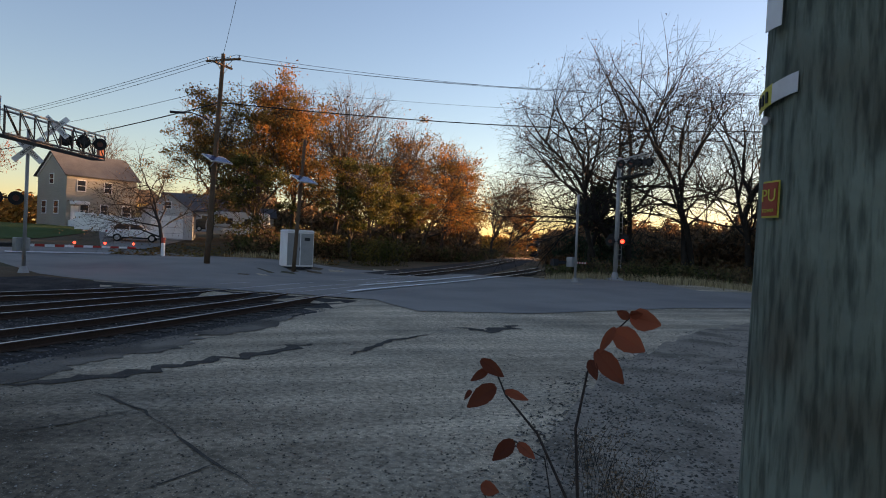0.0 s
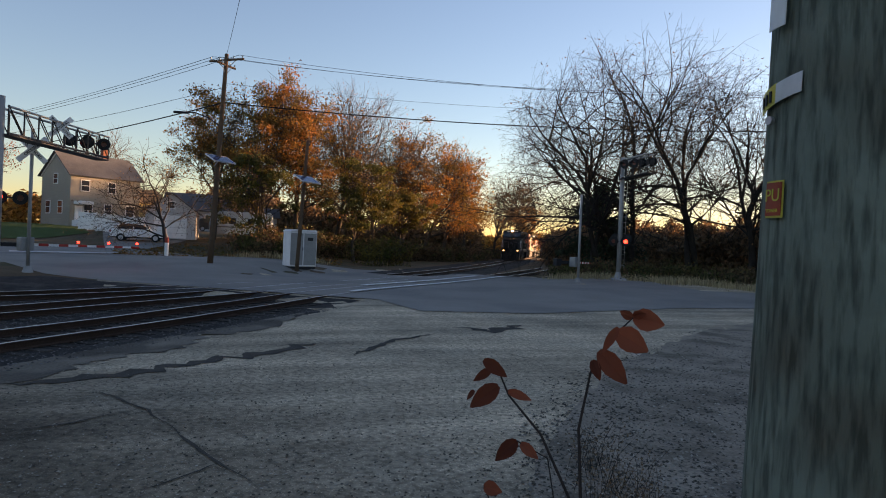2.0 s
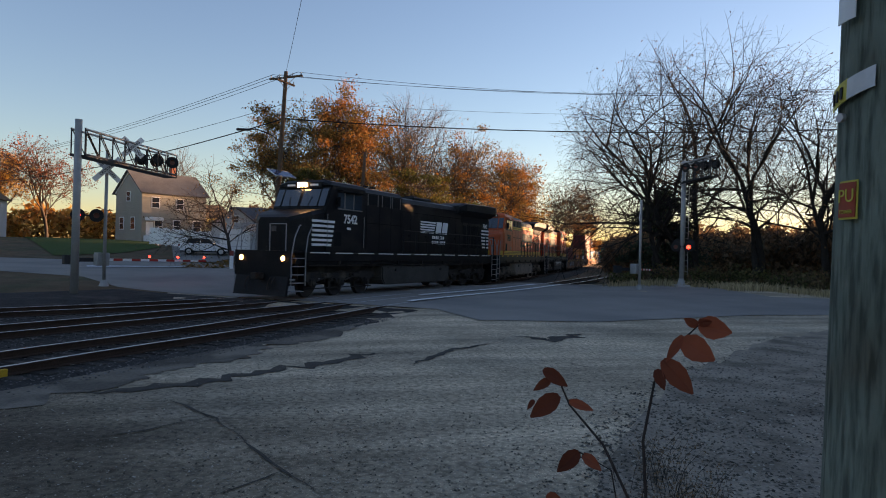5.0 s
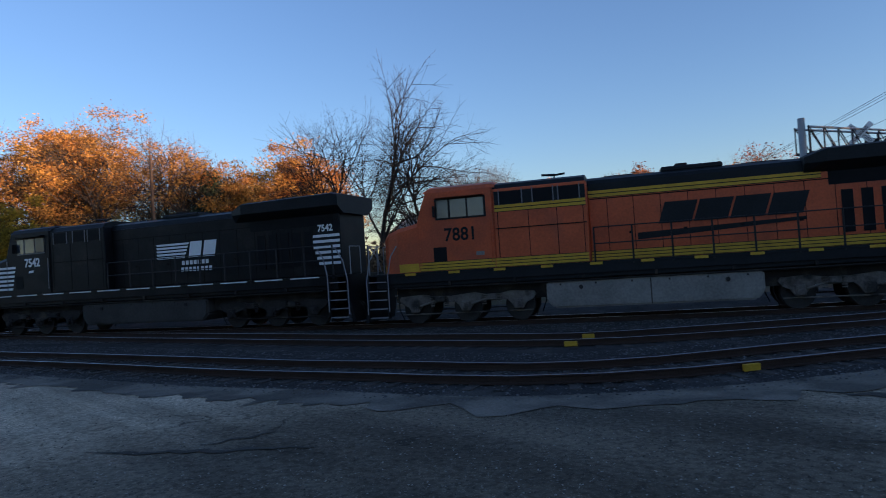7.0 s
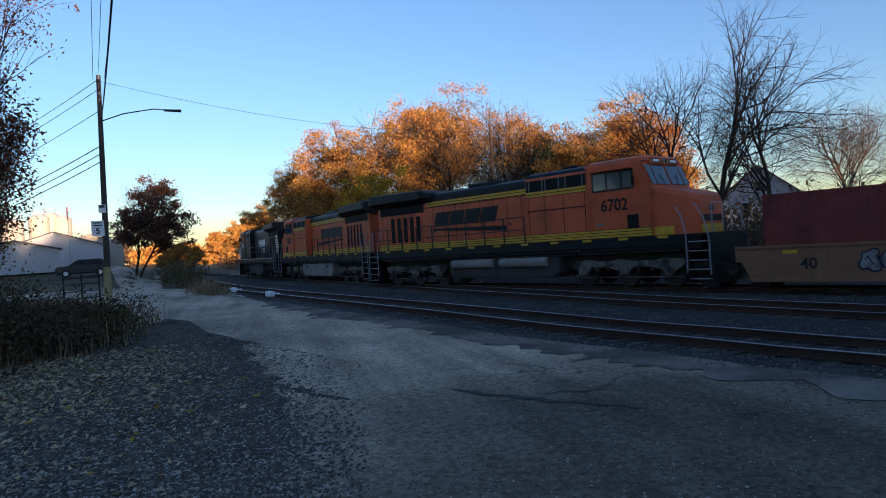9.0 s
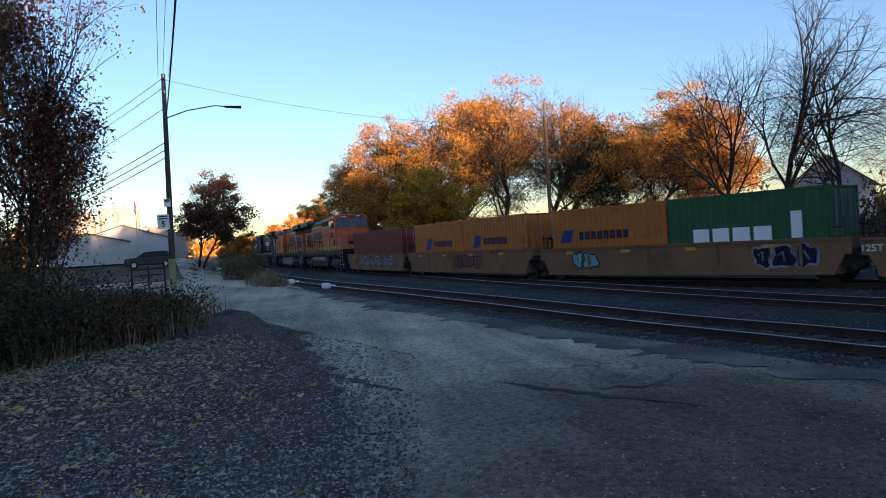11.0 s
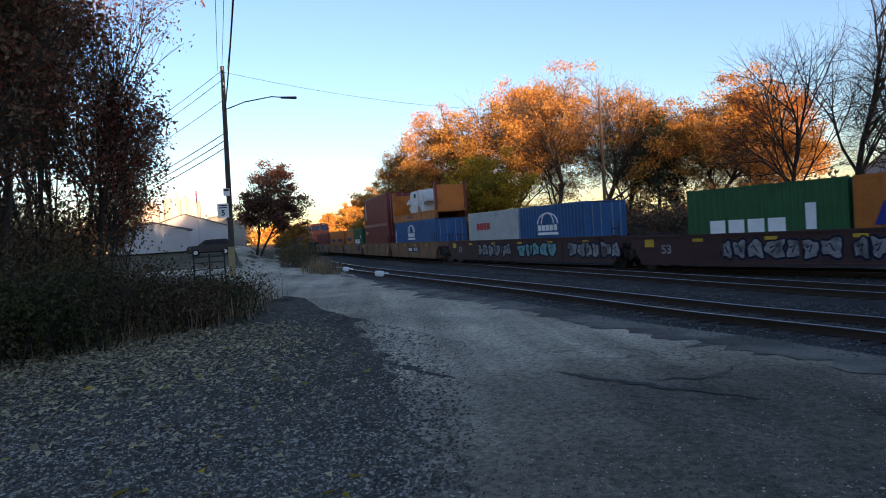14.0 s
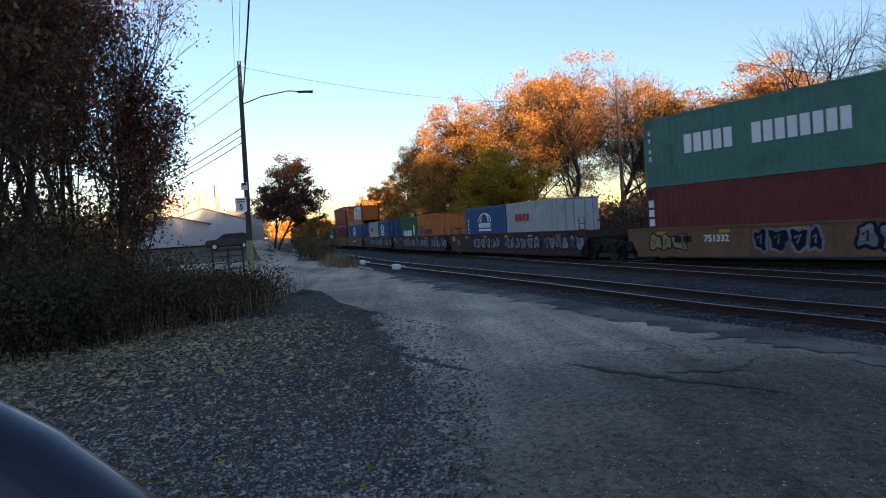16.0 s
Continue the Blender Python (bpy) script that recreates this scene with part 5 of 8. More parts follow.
def tree(az, r, height, label, leaves=None, amount=5000, size=0.12, seed=1, wide=1.0, stems=1, top=4, bark=BARK, lift=0.05, group="trees along the railway", scatter=0.24, thick=1.0, slim=1.0, sparse=False, domed=0.0):
    p = polar(az, r)
    z = ground_height(p.x, p.y)
    t = tagged(new("tree"), label, "tree", group)
    t.location = (p.x, p.y, z - 0.05)
    g = Growth(seed)
    g.sparse = sparse
    for i in range(stems):
        d = Vector((g.rng.gauss(0, 0.06 + 0.16 * (stems > 1)), g.rng.gauss(0, 0.06 + 0.16 * (stems > 1)), 1)).normalized()
        g.grow(Vector((g.rng.gauss(0, 0.3) * (stems > 1), g.rng.gauss(0, 0.3) * (stems > 1), 0)), d, height * 0.30, height * 0.0135 * thick * (0.75 if stems > 1 else 1), 0, top, lift, wide)
    zmax = max(v[2] for v in g.v)
    k = height / zmax
    g.v = [(x * k * slim, y * k * slim, zz * k) for x, y, zz in g.v]
    tips = [(x.x * slim * k, x.y * slim * k, x.z * k) for x, lv in g.tips if x.z * k > height * 0.14]
    if leaves and amount > 5000 and slim == 1.0:
        far = sorted(math.hypot(x, y) for x, y, _ in tips)[int(len(tips) * 0.82)]
        reach = min(far * 1.15, height * 0.42)
        g.v = [rounded(q, height, reach) for q in g.v]
        tips = [rounded(q, height, reach) for q in tips]
    if domed:
        g.v = [rounded(q, height, height * domed) for q in g.v]
        tips = [rounded(q, height, height * domed) for q in tips]
    g.wood("trunk", bark, t, True)
    g.wood("branchwork", bark, t, False)
    if leaves:
        full = g.rng.sample(tips, max(1, int(len(tips) * 0.42)))
        if amount > 5000 and slim == 1.0 and scatter < 0.5:
            # foliage hangs in flat clumps with gaps between them
            heart = [(g.rng.choice(full), g.rng.uniform(0.6, 1.35)) for _ in range(max(20, amount // 120))]
            pts = []
            for _ in range(amount):
                (x, y, zz), w = g.rng.choice(heart)
                w *= 0.032 * height
                pts.append((x + g.rng.gauss(0, w), y + g.rng.gauss(0, w), zz + g.rng.gauss(0, 0.6 * w)))
            scatter = 0.06
        else:
            pts = [g.rng.choice(full) for _ in range(amount)]
        leaf_mesh("crown", pts, size, leaves, seed, t, scatter)
    return t


def pine(az, r, height, seed):
    p = polar(az, r)
    t = tagged(new("tree"), "dark green pine among bare trees", "tree", "trees along the railway")
    t.location = (p.x, p.y, ground_height(p.x, p.y))
    g = Growth(seed)
    g.limb([Vector((0, 0, height * i / 5)) for i in range(6)], 0.2, 0.03, 6)
    pts = []
    for i in range(70):
        z = height * g.rng.uniform(0.25, 0.98)
        a = g.rng.uniform(0, 6.28)
        ln = (1 - z / height) * height * 0.28 + 0.4
        e = Vector((math.cos(a) * ln, math.sin(a) * ln, z + ln * 0.15))
        g.limb([Vector((0, 0, z)), Vector((e.x * 0.5, e.y * 0.5, z + ln * 0.02)), e], 0.035, 0.01, 3)
        pts += [tuple(Vector((0, 0, z)).lerp(e, g.rng.uniform(0.3, 1))) for _ in range(60)]
    g.wood("trunk", DARKBARK, t)
    leaf_mesh("crown", pts, 0.13, PINELEAF, seed, t, 0.22)


def brush(name, label, spots, height, leaves, per, size, seed, stem=BARK, scatter=0.25, stems=5, r0=0.02, spread=0.5):
    """Undergrowth: thin arching stems with small leaves, along a row of spots (az, r)."""
    g = Growth(seed)
    pts = []
    for az, r, k in spots:
        p = polar(az, r)
        z = ground_height(p.x, p.y)
        for _ in range(stems):
            h = height * k * g.rng.uniform(0.55, 1.1)
            a = g.rng.uniform(0, 6.28)
            b = Vector((p.x + g.rng.gauss(0, spread), p.y + g.rng.gauss(0, spread), z - 0.05))
            m = b + Vector((math.cos(a) * h * 0.15, math.sin(a) * h * 0.15, h * 0.6))
            e = b + Vector((math.cos(a) * h * 0.45, math.sin(a) * h * 0.45, h))
            g.limb([b, m, e], r0, r0 * 0.3, 3)
            pts += [tuple(m.lerp(e, g.rng.random()) if g.rng.random() < 0.6 else b.lerp(m, g.rng.random())) for _ in range(per)]
    o = g.wood(name, stem, None)
    o.name = name
    leaf_mesh("foliage", pts, size, leaves, seed, o, scatter)
    return tagged(o, label, "undergrowth", kind="stuff")


def grass(name, label, spots, height, material, per, seed):
    rng = random.Random(seed)
    v, f = [], []
    for az, r, k in spots:
        p = polar(az, r)
        for _ in range(per):
            x, y = p.x + rng.gauss(0, 0.45), p.y + rng.gauss(0, 0.45)
            z = ground_height(x, y) - 0.02
            h = height * k * rng.uniform(0.5, 1.2)
            a = rng.uniform(0, 6.28)
            dx, dy = math.cos(a), math.sin(a)
            w = 0.007 + 0.004 * rng.random() + 0.0002 * r
            i = len(v)
            b = rng.uniform(0.1, 0.5) * h
            v += [(x - dy * w, y + dx * w, z), (x + dy * w, y - dx * w, z), (x + dx * b * 0.35 + dy * w * 0.7, y + dy * b * 0.35 - dx * w * 0.7, z + h * 0.6), (x + dx * b * 0.35 - dy * w * 0.7, y + dy * b * 0.35 + dx * w * 0.7, z + h * 0.6), (x + dx * b, y + dy * b, z + h)]
            f += [(i, i + 1, i + 2, i + 3), (i + 3, i + 2, i + 4)]
    me = bpy.data.meshes.new(name)
    me.from_pydata(v, [], f)
    me.materials.append(material)
    return tagged(new(name, me), label, "grass", kind="stuff")


# beyond the crossing, on both sides of the line
tree(-13.2, 56, 19.4, "bare spreading tree with dark twigs beside the crossing", DRYLEAF, 1200, 0.06, 11, 1.15, 2, 5, DARKBARK, 0.0, sparse=True, domed=0.42)
tree(-16.2, 58, 22.0, "tall bare many-stemmed tree behind the crossing signal", DRYLEAF, 1000, 0.07, 12, 1.1, 2, 5, DARKBARK, 0.0, sparse=True, domed=0.40)
tree(-20.5, 56, 20.6, "tall bare many-stemmed tree behind the crossing signal", DRYLEAF, 900, 0.07, 13, 1.1, 2, 5, DARKBARK, 0.0, sparse=True, domed=0.38)
tree(-25.0, 55, 18.6, "bare leaning tree behind the roadside brush", DRYLEAF, 900, 0.07, 14, 1.12, 2, 5, DARKBARK, 0.0, sparse=True, domed=0.38)
tree(-30.5, 50, 14.8, "bare leaning tree behind the roadside brush", DRYLEAF, 500, 0.07, 15, 1.05, 2, 4, DARKBARK, 0.03, domed=0.4)
tree(-13.8, 60, 8.0, "ivy-clad dark evergreen shrub tree behind the signal mast", PINELEAF, 15750, 0.102, 16, 0.8, 1, 3, DARKBARK, 0.08)
tree(16.2, 66, 17.6, "rust-orange maple beside the road", DULLRUST, 20300, 0.098, 21, 0.95, 1, 4)
tree(19.6, 72, 15.4, "thinning rust-orange tree beside the road", DULLRUST, 9100, 0.094, 22, 0.95, 1, 4)
tree(13.0, 70, 18.0, "rust-orange maple beside the road", DULLRUST, 17762, 0.098, 23, 0.95, 1, 4)
tree(9.6, 74, 20.1, "bare tree with upright twigs among orange maples", RUSTLEAF, 500, 0.1, 24, 0.7, 1, 5)
tree(6.6, 78, 18.2, "tall half-bare tree with a few orange leaves", RUSTLEAF, 1500, 0.11, 25, 0.8, 1, 5)
tree(4.2, 82, 17.6, "orange and amber maple beside the line", DULLRUST, 11375, 0.102, 26, 0.95, 1, 4)
tree(2.0, 88, 16.5, "amber and gold maple beside the line", DULLRUST, 11375, 0.106, 27, 0.95, 1, 4)
tree(0.3, 96, 18.6, "half-bare tree beside the line", AMBERLEAF, 1800, 0.12, 28, 0.8, 1, 5)
tree(-1.7, 104, 14.3, "half-bare brown tree beside the line", DULLRUST, 9100, 0.102, 29, 0.85, 1, 4)
tree(-4.2, 118, 18.0, "bare feathery tree beside the line", DRYLEAF, 2400, 0.12, 30, 0.8, 1, 5)
tree(-5.6, 150, 14.3, "small brown tree far along the line", DULLRUST, 10920, 0.128, 31, 0.85, 1, 4)
tree(8.0, 62, 10.1, "olive-green young tree with turning leaves", OLIVELEAF, 9800, 0.094, 32, 0.8, 1, 4)
tree(14.6, 60, 9.5, "olive-green young tree with turning leaves", OLIVELEAF, 9100, 0.094, 33, 0.8, 1, 4)
tree(4.0, 70, 9.0, "golden-leaved young tree beside the line", OLIVELEAF, 9800, 0.094, 34, 0.8, 1, 4)
crooked = tree(23.15, 47, 8.0, "small bare crooked tree with a white-painted foot on the verge", DRYLEAF, 1500, 0.05, 35, 1.15, 1, 4, DARKBARK, 0.0)
for name_, z0_, z1_, m_ in (("white_band", 0.0, 0.95, PAINTW), ("red_band", 0.95, 1.3, mat("red_trunk_paint", (0.30, 0.05, 0.04), 0.7, 0, 3, 0.2))):
    part(name_, bars([(0, 0, z0_), (0, 0, z1_)], r=0.135, n=10), m_, crooked)
tree(27.9, 110, 15.9, "bare tree behind the clapboard house", None, 0, 0.1, 36, 0.95, 1, 4)
tree(36.5, 100, 13.8, "reddish bare tree beyond the houses", REDLEAF, 2200, 0.12, 37, 0.9, 1, 4)
tree(44.0, 115, 13.2, "rust-leaved tree beyond the houses", RUSTLEAF, 11760, 0.111, 38, 0.9, 1, 4)
tree(39.5, 112, 14.8, "thin golden tree beyond the houses", AMBERLEAF, 10920, 0.102, 39, 0.9, 1, 4)
tree(48.0, 110, 13.8, "dark red tree beyond the houses", REDLEAF, 15960, 0.111, 40, 0.9, 1, 4)
tree(53.0, 105, 12.7, "rust-leaved tree beyond the houses", RUSTLEAF, 11760, 0.111, 41, 0.9, 1, 4)
# across the line to the left
tree(60.0, 60, 11.7, "bare twiggy tree near a pale house", None, 0, 0.1, 42, 0.9, 1, 5)
tree(65.4, 42, 13.4, "slender bare tree close to the line", None, 0, 0.1, 43, 0.85, 1, 5, DARKBARK, 0.02, sparse=True, slim=0.85, thick=1.0)
tree(69.6, 42, 14.6, "slender bare tree close to the line", None, 0, 0.1, 44, 0.85, 1, 5, DARKBARK, 0.02, sparse=True, slim=0.85, thick=1.0)
tree(73.6, 44, 13.8, "slender bare tree close to the line", None, 0, 0.1, 45, 0.85, 1, 5, DARKBARK, 0.02, sparse=True, slim=0.85, thick=1.0)
tree(76.0, 56, 12.7, "sunlit orange maple across the line", RUSTLEAF, 28350, 0.084, 46, 0.95, 1, 4)
tree(79.0, 58, 15.1, "sunlit amber maple across the line", AMBERLEAF, 36855, 0.084, 47, 0.95, 1, 4)
pine(83.2, 60, 11.5, 48)
tree(82.0, 64, 13.6, "bare tree across the line", DRYLEAF, 500, 0.1, 49, 0.8, 1, 5)
tree(85.8, 64, 14.6, "bare upright tree across the line", DRYLEAF, 500, 0.1, 50, 0.7, 1, 5)
tree(88.6, 62, 16.3, "half-bare rust maple across the line", RUSTLEAF, 20412, 0.08, 51, 0.9, 1, 5)
tree(91.6, 62, 17.4, "tall rust-orange maple across the line", RUSTLEAF, 29484, 0.08, 52, 0.9, 1, 5)
tree(94.8, 66, 17.2, "tall amber maple across the line", AMBERLEAF, 36855, 0.084, 53, 0.92, 1, 4)
tree(97.8, 70, 16.5, "tall rust-orange maple across the line", RUSTLEAF, 36855, 0.084, 54, 0.92, 1, 4)
tree(97.2, 54, 9.1, "golden maple low beside the line", GOLDLEAF, 29484, 0.077, 55, 0.9, 1, 4)
tree(100.2, 66, 10.4, "bright orange maple low beside the line", RUSTLEAF, 25515, 0.08, 56, 0.9, 1, 4)
tree(102.6, 84, 15.5, "orange maple across the line", RUSTLEAF, 36855, 0.091, 57, 0.92, 1, 4)
tree(105.6, 110, 12.7, "thin golden-brown tree far along the line", AMBERLEAF, 12600, 0.128, 58, 0.9, 1, 4)
tree(107.3, 130, 12.7, "thin golden-brown tree far along the line", AMBERLEAF, 15120, 0.136, 59, 0.9, 1, 4)
tree(108.8, 165, 13.2, "golden tree far along the line", AMBERLEAF, 17640, 0.17, 60, 0.9, 1, 4)
tree(110.0, 215, 13.8, "golden tree far along the line", AMBERLEAF, 17640, 0.204, 61, 0.9, 1, 4)
tree(111.2, 280, 13.8, "hazy tree far along the line", AMBERLEAF, 17640, 0.255, 62, 0.9, 1, 4)
tree(117.3, 74, 11.2, "dark red oak beside the lane", MAROONLEAF, 15000, 0.116, 63, 0.95, 2, 4, DARKBARK, scatter=0.35)
tree(114.6, 95, 5.3, "small russet tree beside the lane", RUSTLEAF, 15120, 0.102, 64, 0.95, 1, 3)
tree(113.3, 120, 4.9, "small russet tree beside the lane", RUSTLEAF, 15120, 0.119, 65, 0.95, 1, 3)
# the thicket beside the lane
for i, (az, r, h, lf, n) in enumerate(((132.0, 25, 13.5, REDLEAF, 4600), (132.6, 21, 15.0, REDLEAF, 5200), (134.6, 19.5, 14.5, REDLEAF, 5600), (136.8, 19, 15.0, REDLEAF, 6000), (138.6, 18, 14.0, REDLEAF, 5600), (141.0, 17, 13.0, DRYLEAF, 5200), (134.0, 28, 14.5, RUSTLEAF, 6500), (137.5, 27, 15.0, RUSTLEAF, 7000), (140.5, 25, 15.0, RUSTLEAF, 6500), (128.6, 24, 7.5, REDLEAF, 2600), (130.2, 22, 10.5, REDLEAF, 3800), (127.2, 25, 5.0, DRYLEAF, 1500))):
    tree(az, r, h, ("tall vine-hung tree with clinging dark leaves in a thicket", "slender tree with dull red leaves in a thicket")[i % 2], lf, n * 2, 0.05, 70 + i, 0.6, 2 if i < 6 else 1, 4, BARK, 0.06, "thicket beside the lane", 0.2, slim=0.55, thick=0.85, sparse=True)
# trees added behind the near pole and out of view to block the sun
for az, r, h, n in ((-33, 62, 17.5, 94), (-36, 60, 19.0, 93), (-40, 58, 19.5, 92), (-44, 58, 19.5, 91), (-48.5, 57, 19.0, 90), (-36, 52, 13.0, 95), (-41, 50, 12.5, 96), (-46, 50, 12.0, 97), (-51, 48, 12.5, 98), (-56, 48, 12.0, 99), (-61, 47, 12.5, 100), (-66, 47, 12.0, 101), (-72, 46, 12.0, 102), (-78, 46, 12.0, 103)):
    tree(az, r, h, "added brown-leaved tree that blocks the low sun", DRYLEAF, 13000, 0.3, n, 1.1, 2, 3, DARKBARK, 0.02, scatter=0.9)


def row(a0, r0, a1, r1, n, seed, jr=1.5, k0=0.7, k1=1.2):
    rng = random.Random(seed)
    return [(a0 + (a1 - a0) * i / (n - 1) + rng.gauss(0, 0.25), r0 + (r1 - r0) * i / (n - 1) + rng.gauss(0, jr), rng.uniform(k0, k1)) for i in range(n)]


brush("brush_beyond_line", "low brown brush along the far side of the line", row(17, 54, -2, 86, 60, 1) + row(-2, 88, -9, 190, 30, 2, 4) + row(16, 60, 2, 80, 40, 3), 1.7, BRUSHLEAF, 70, 0.12, 81, scatter=0.4)
brush("green_shrub", "grey-green shrub beside the line", row(6.5, 56, 4.0, 60, 7, 4, 0.6), 2.6, OLIVELEAF, 60, 0.09, 82)
brush("roadside_brush", "dense brown brush behind the crossing signal", row(-9.9, 52, -12, 50, 9, 5, 1.0, 0.35, 0.6) + row(-12, 52, -30, 48, 60, 6, 2.5) + row(-30, 48, -80, 44, 70, 66, 2.5), 0.8, BRUSHLEAF, 40, 0.09, 83, scatter=0.3)
brush("signal_thicket", "dark evergreen and brown shrubs behind the signal mast", row(-12.6, 61, -15.6, 60, 14, 71, 1.0), 2.6, PINELEAF, 70, 0.12, 90, DARKBARK, 0.4)
brush("line_brush", "tangled brush and saplings across the line", row(58, 40, 76, 42, 30, 7) + row(76, 44, 104, 62, 60, 8, 2) + row(104, 62, 111, 150, 30, 9, 4), 3.2, DRYLEAF, 50, 0.12, 84, scatter=0.4)
brush("thicket_brush", "dark tangled shrubs at the edge of the gravel", row(119.8, 23.0, 123, 18.5, 26, 10, 0.5, 0.4, 0.65) + row(123, 19.5, 127, 18.4, 16, 11, 0.7, 0.45, 0.8) + row(127, 18.4, 140, 16.2, 48, 44, 0.9) + row(127.5, 22, 140, 19.5, 44, 12, 1.0), 1.9, BRUSHLEAF, 70, 0.04, 85, DARKBARK, 0.22, 6)
brush("thicket_shade", "dark leafy undergrowth deep in the thicket", row(130.5, 27, 143, 23, 30, 13, 1.2) + row(131, 31, 143, 26, 26, 14, 1.2) + row(131.5, 22, 143, 19, 24, 43, 0.8), 4.0, DRYLEAF, 70, 0.06, 86, DARKBARK, 0.4, 6)
brush("lane_brush", "dark brush on the bank beside the lane", row(113.2, 52, 115.4, 66, 18, 15, 1.0), 1.9, BRUSHLEAF, 40, 0.08, 87)
grass("dry_grass", "tall dry straw-coloured grass beside the gravel", row(118.0, 24.4, 121.5, 19.3, 18, 16, 0.5, 0.45, 1.0) + row(123, 17.9, 133, 16.6, 9, 17, 0.3, 0.3, 0.8) + row(111.6, 40, 113.0, 46, 12, 18, 0.5), 1.0, BROWNGRASS, 46, 88)
grass("verge_grass", "pale dry grass along the far road edge", row(-9.5, 46.5, -27, 42, 60, 19, 0.7) + row(17, 52, 11, 51, 12, 20), 0.45, STRAW, 60, 89)


# ---- paving edges, gravel, litter ----
def crack_material():
    m = mat("worn_lot_asphalt", (0.54, 0.42, 0.30), 0.93, 0, 0.6, 0.16, 0.035, 24, alt=(0.42, 0.34, 0.25), alt_scale=0.3, alt_at=0.56)
    n, l = m.node_tree.nodes, m.node_tree.links
    tc = n.new("ShaderNodeTexCoord")

    def field(kind, scale, lo, hi, a, b, vec=None, detail=5):
        t = n.new(kind)
        t.inputs["Scale"].default_value = scale
        if kind == "ShaderNodeTexNoise":
            t.inputs["Detail"].default_value = detail
        l.new(vec or tc.outputs["Object"], t.inputs["Vector"])
        r = n.new("ShaderNodeMapRange")
        r.inputs["From Min"].default_value, r.inputs["From Max"].default_value = lo, hi
        r.inputs["To Min"].default_value, r.inputs["To Max"].default_value = a, b
        l.new(t.outputs[0], r.inputs["Value"])
        return r.outputs[0]

    def times(a, b):
        q = n.new("ShaderNodeMath")
        q.operation = "MULTIPLY"
        l.new(a, q.inputs[0])
        l.new(b, q.inputs[1])
        return q.outputs[0]

    # dust swept into long streaks by tyres along the lane
    mp = n.new("ShaderNodeMapping")
    turn_ = n.new("ShaderNodeMapping")
    turn_.inputs["Rotation"].default_value = (0, 0, radians(-18))
    l.new(tc.outputs["Object"], turn_.inputs["Vector"])
    mp.inputs["Scale"].default_value = (0.07, 1.0, 1.0)
    l.new(turn_.outputs[0], mp.inputs["Vector"])
    streak = field("ShaderNodeTexNoise", 1.1, 0.34, 0.66, 0.70, 1.22, mp.outputs[0], 7)
    grit = field("ShaderNodeTexVoronoi", 38, 0.08, 0.3, 2.0, 0.9)
    pits = field("ShaderNodeTexNoise", 13.0, 0.34, 0.6, 0.64, 1.2, None, 8)
    patch = field("ShaderNodeTexNoise", 0.35, 0.36, 0.64, 0.80, 1.14, None, 9)
    # a few open cracks where the paving is broken
    warp = n.new("ShaderNodeTexNoise")
    warp.inputs["Scale"].default_value = 1.3
    mixv = n.new("ShaderNodeVectorMath")
    mixv.operation = "MULTIPLY_ADD"
    l.new(tc.outputs["Object"], warp.inputs["Vector"])
    l.new(warp.outputs["Color"], mixv.inputs[0])
    mixv.inputs[1].default_value = (1.3, 1.3, 1.3)
    l.new(tc.outputs["Object"], mixv.inputs[2])
    vo = n.new("ShaderNodeTexVoronoi")
    vo.feature = "DISTANCE_TO_EDGE"
    vo.inputs["Scale"].default_value = 0.3
    l.new(mixv.outputs[0], vo.inputs["Vector"])
    mr = n.new("ShaderNodeMapRange")
    mr.inputs["From Min"].default_value, mr.inputs["From Max"].default_value = 0.002, 0.012
    l.new(vo.outputs["Distance"], mr.inputs["Value"])
    where = field("ShaderNodeTexNoise", 0.22, 0.56, 0.64, 1.0, 0.45)
    top = n.new("ShaderNodeMath")
    top.operation = "MAXIMUM"
    l.new(mr.outputs[0], top.inputs[0])
    l.new(where, top.inputs[1])
    # black dirt beside the siding, with that side's dimmer exposure put into the colour
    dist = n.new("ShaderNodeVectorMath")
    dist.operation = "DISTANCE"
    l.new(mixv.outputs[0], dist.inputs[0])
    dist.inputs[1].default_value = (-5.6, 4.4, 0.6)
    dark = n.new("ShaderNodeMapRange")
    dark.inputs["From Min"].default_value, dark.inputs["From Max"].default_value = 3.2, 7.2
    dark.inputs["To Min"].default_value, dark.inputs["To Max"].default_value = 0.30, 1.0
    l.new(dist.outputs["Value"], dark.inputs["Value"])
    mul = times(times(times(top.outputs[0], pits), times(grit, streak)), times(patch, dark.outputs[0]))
    b = n["Principled BSDF"]
    src = b.inputs["Base Color"].links[0].from_socket
    sc = n.new("ShaderNodeVectorMath")
    sc.operation = "SCALE"
    l.new(src, sc.inputs[0])
    l.new(mul, sc.inputs["Scale"])
    l.new(sc.outputs[0], b.inputs["Base Color"])
    return m


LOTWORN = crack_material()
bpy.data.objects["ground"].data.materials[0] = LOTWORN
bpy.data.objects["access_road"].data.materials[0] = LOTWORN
GRAVEL_EDGE = ((111.5, 22.0), (110.8, 19.5), (108.5, 13.0), (106.2, 8.4), (106.8, 5.2), (108.0, 3.0), (112.0, 1.2))
ragged = []
for (a0, r0), (a1, r1) in zip(GRAVEL_EDGE, GRAVEL_EDGE[1:]):
    for i in range(14):
        u = i / 14
        a, r = a0 + (a1 - a0) * u, r0 + (r1 - r0) * u
        ragged.append(polar(a + 2.2 * noise.noise((r * 1.7, 4.0, 1.0)) + 1.2 * noise.noise((r * 5.0, 9.0, 1.0)), r))
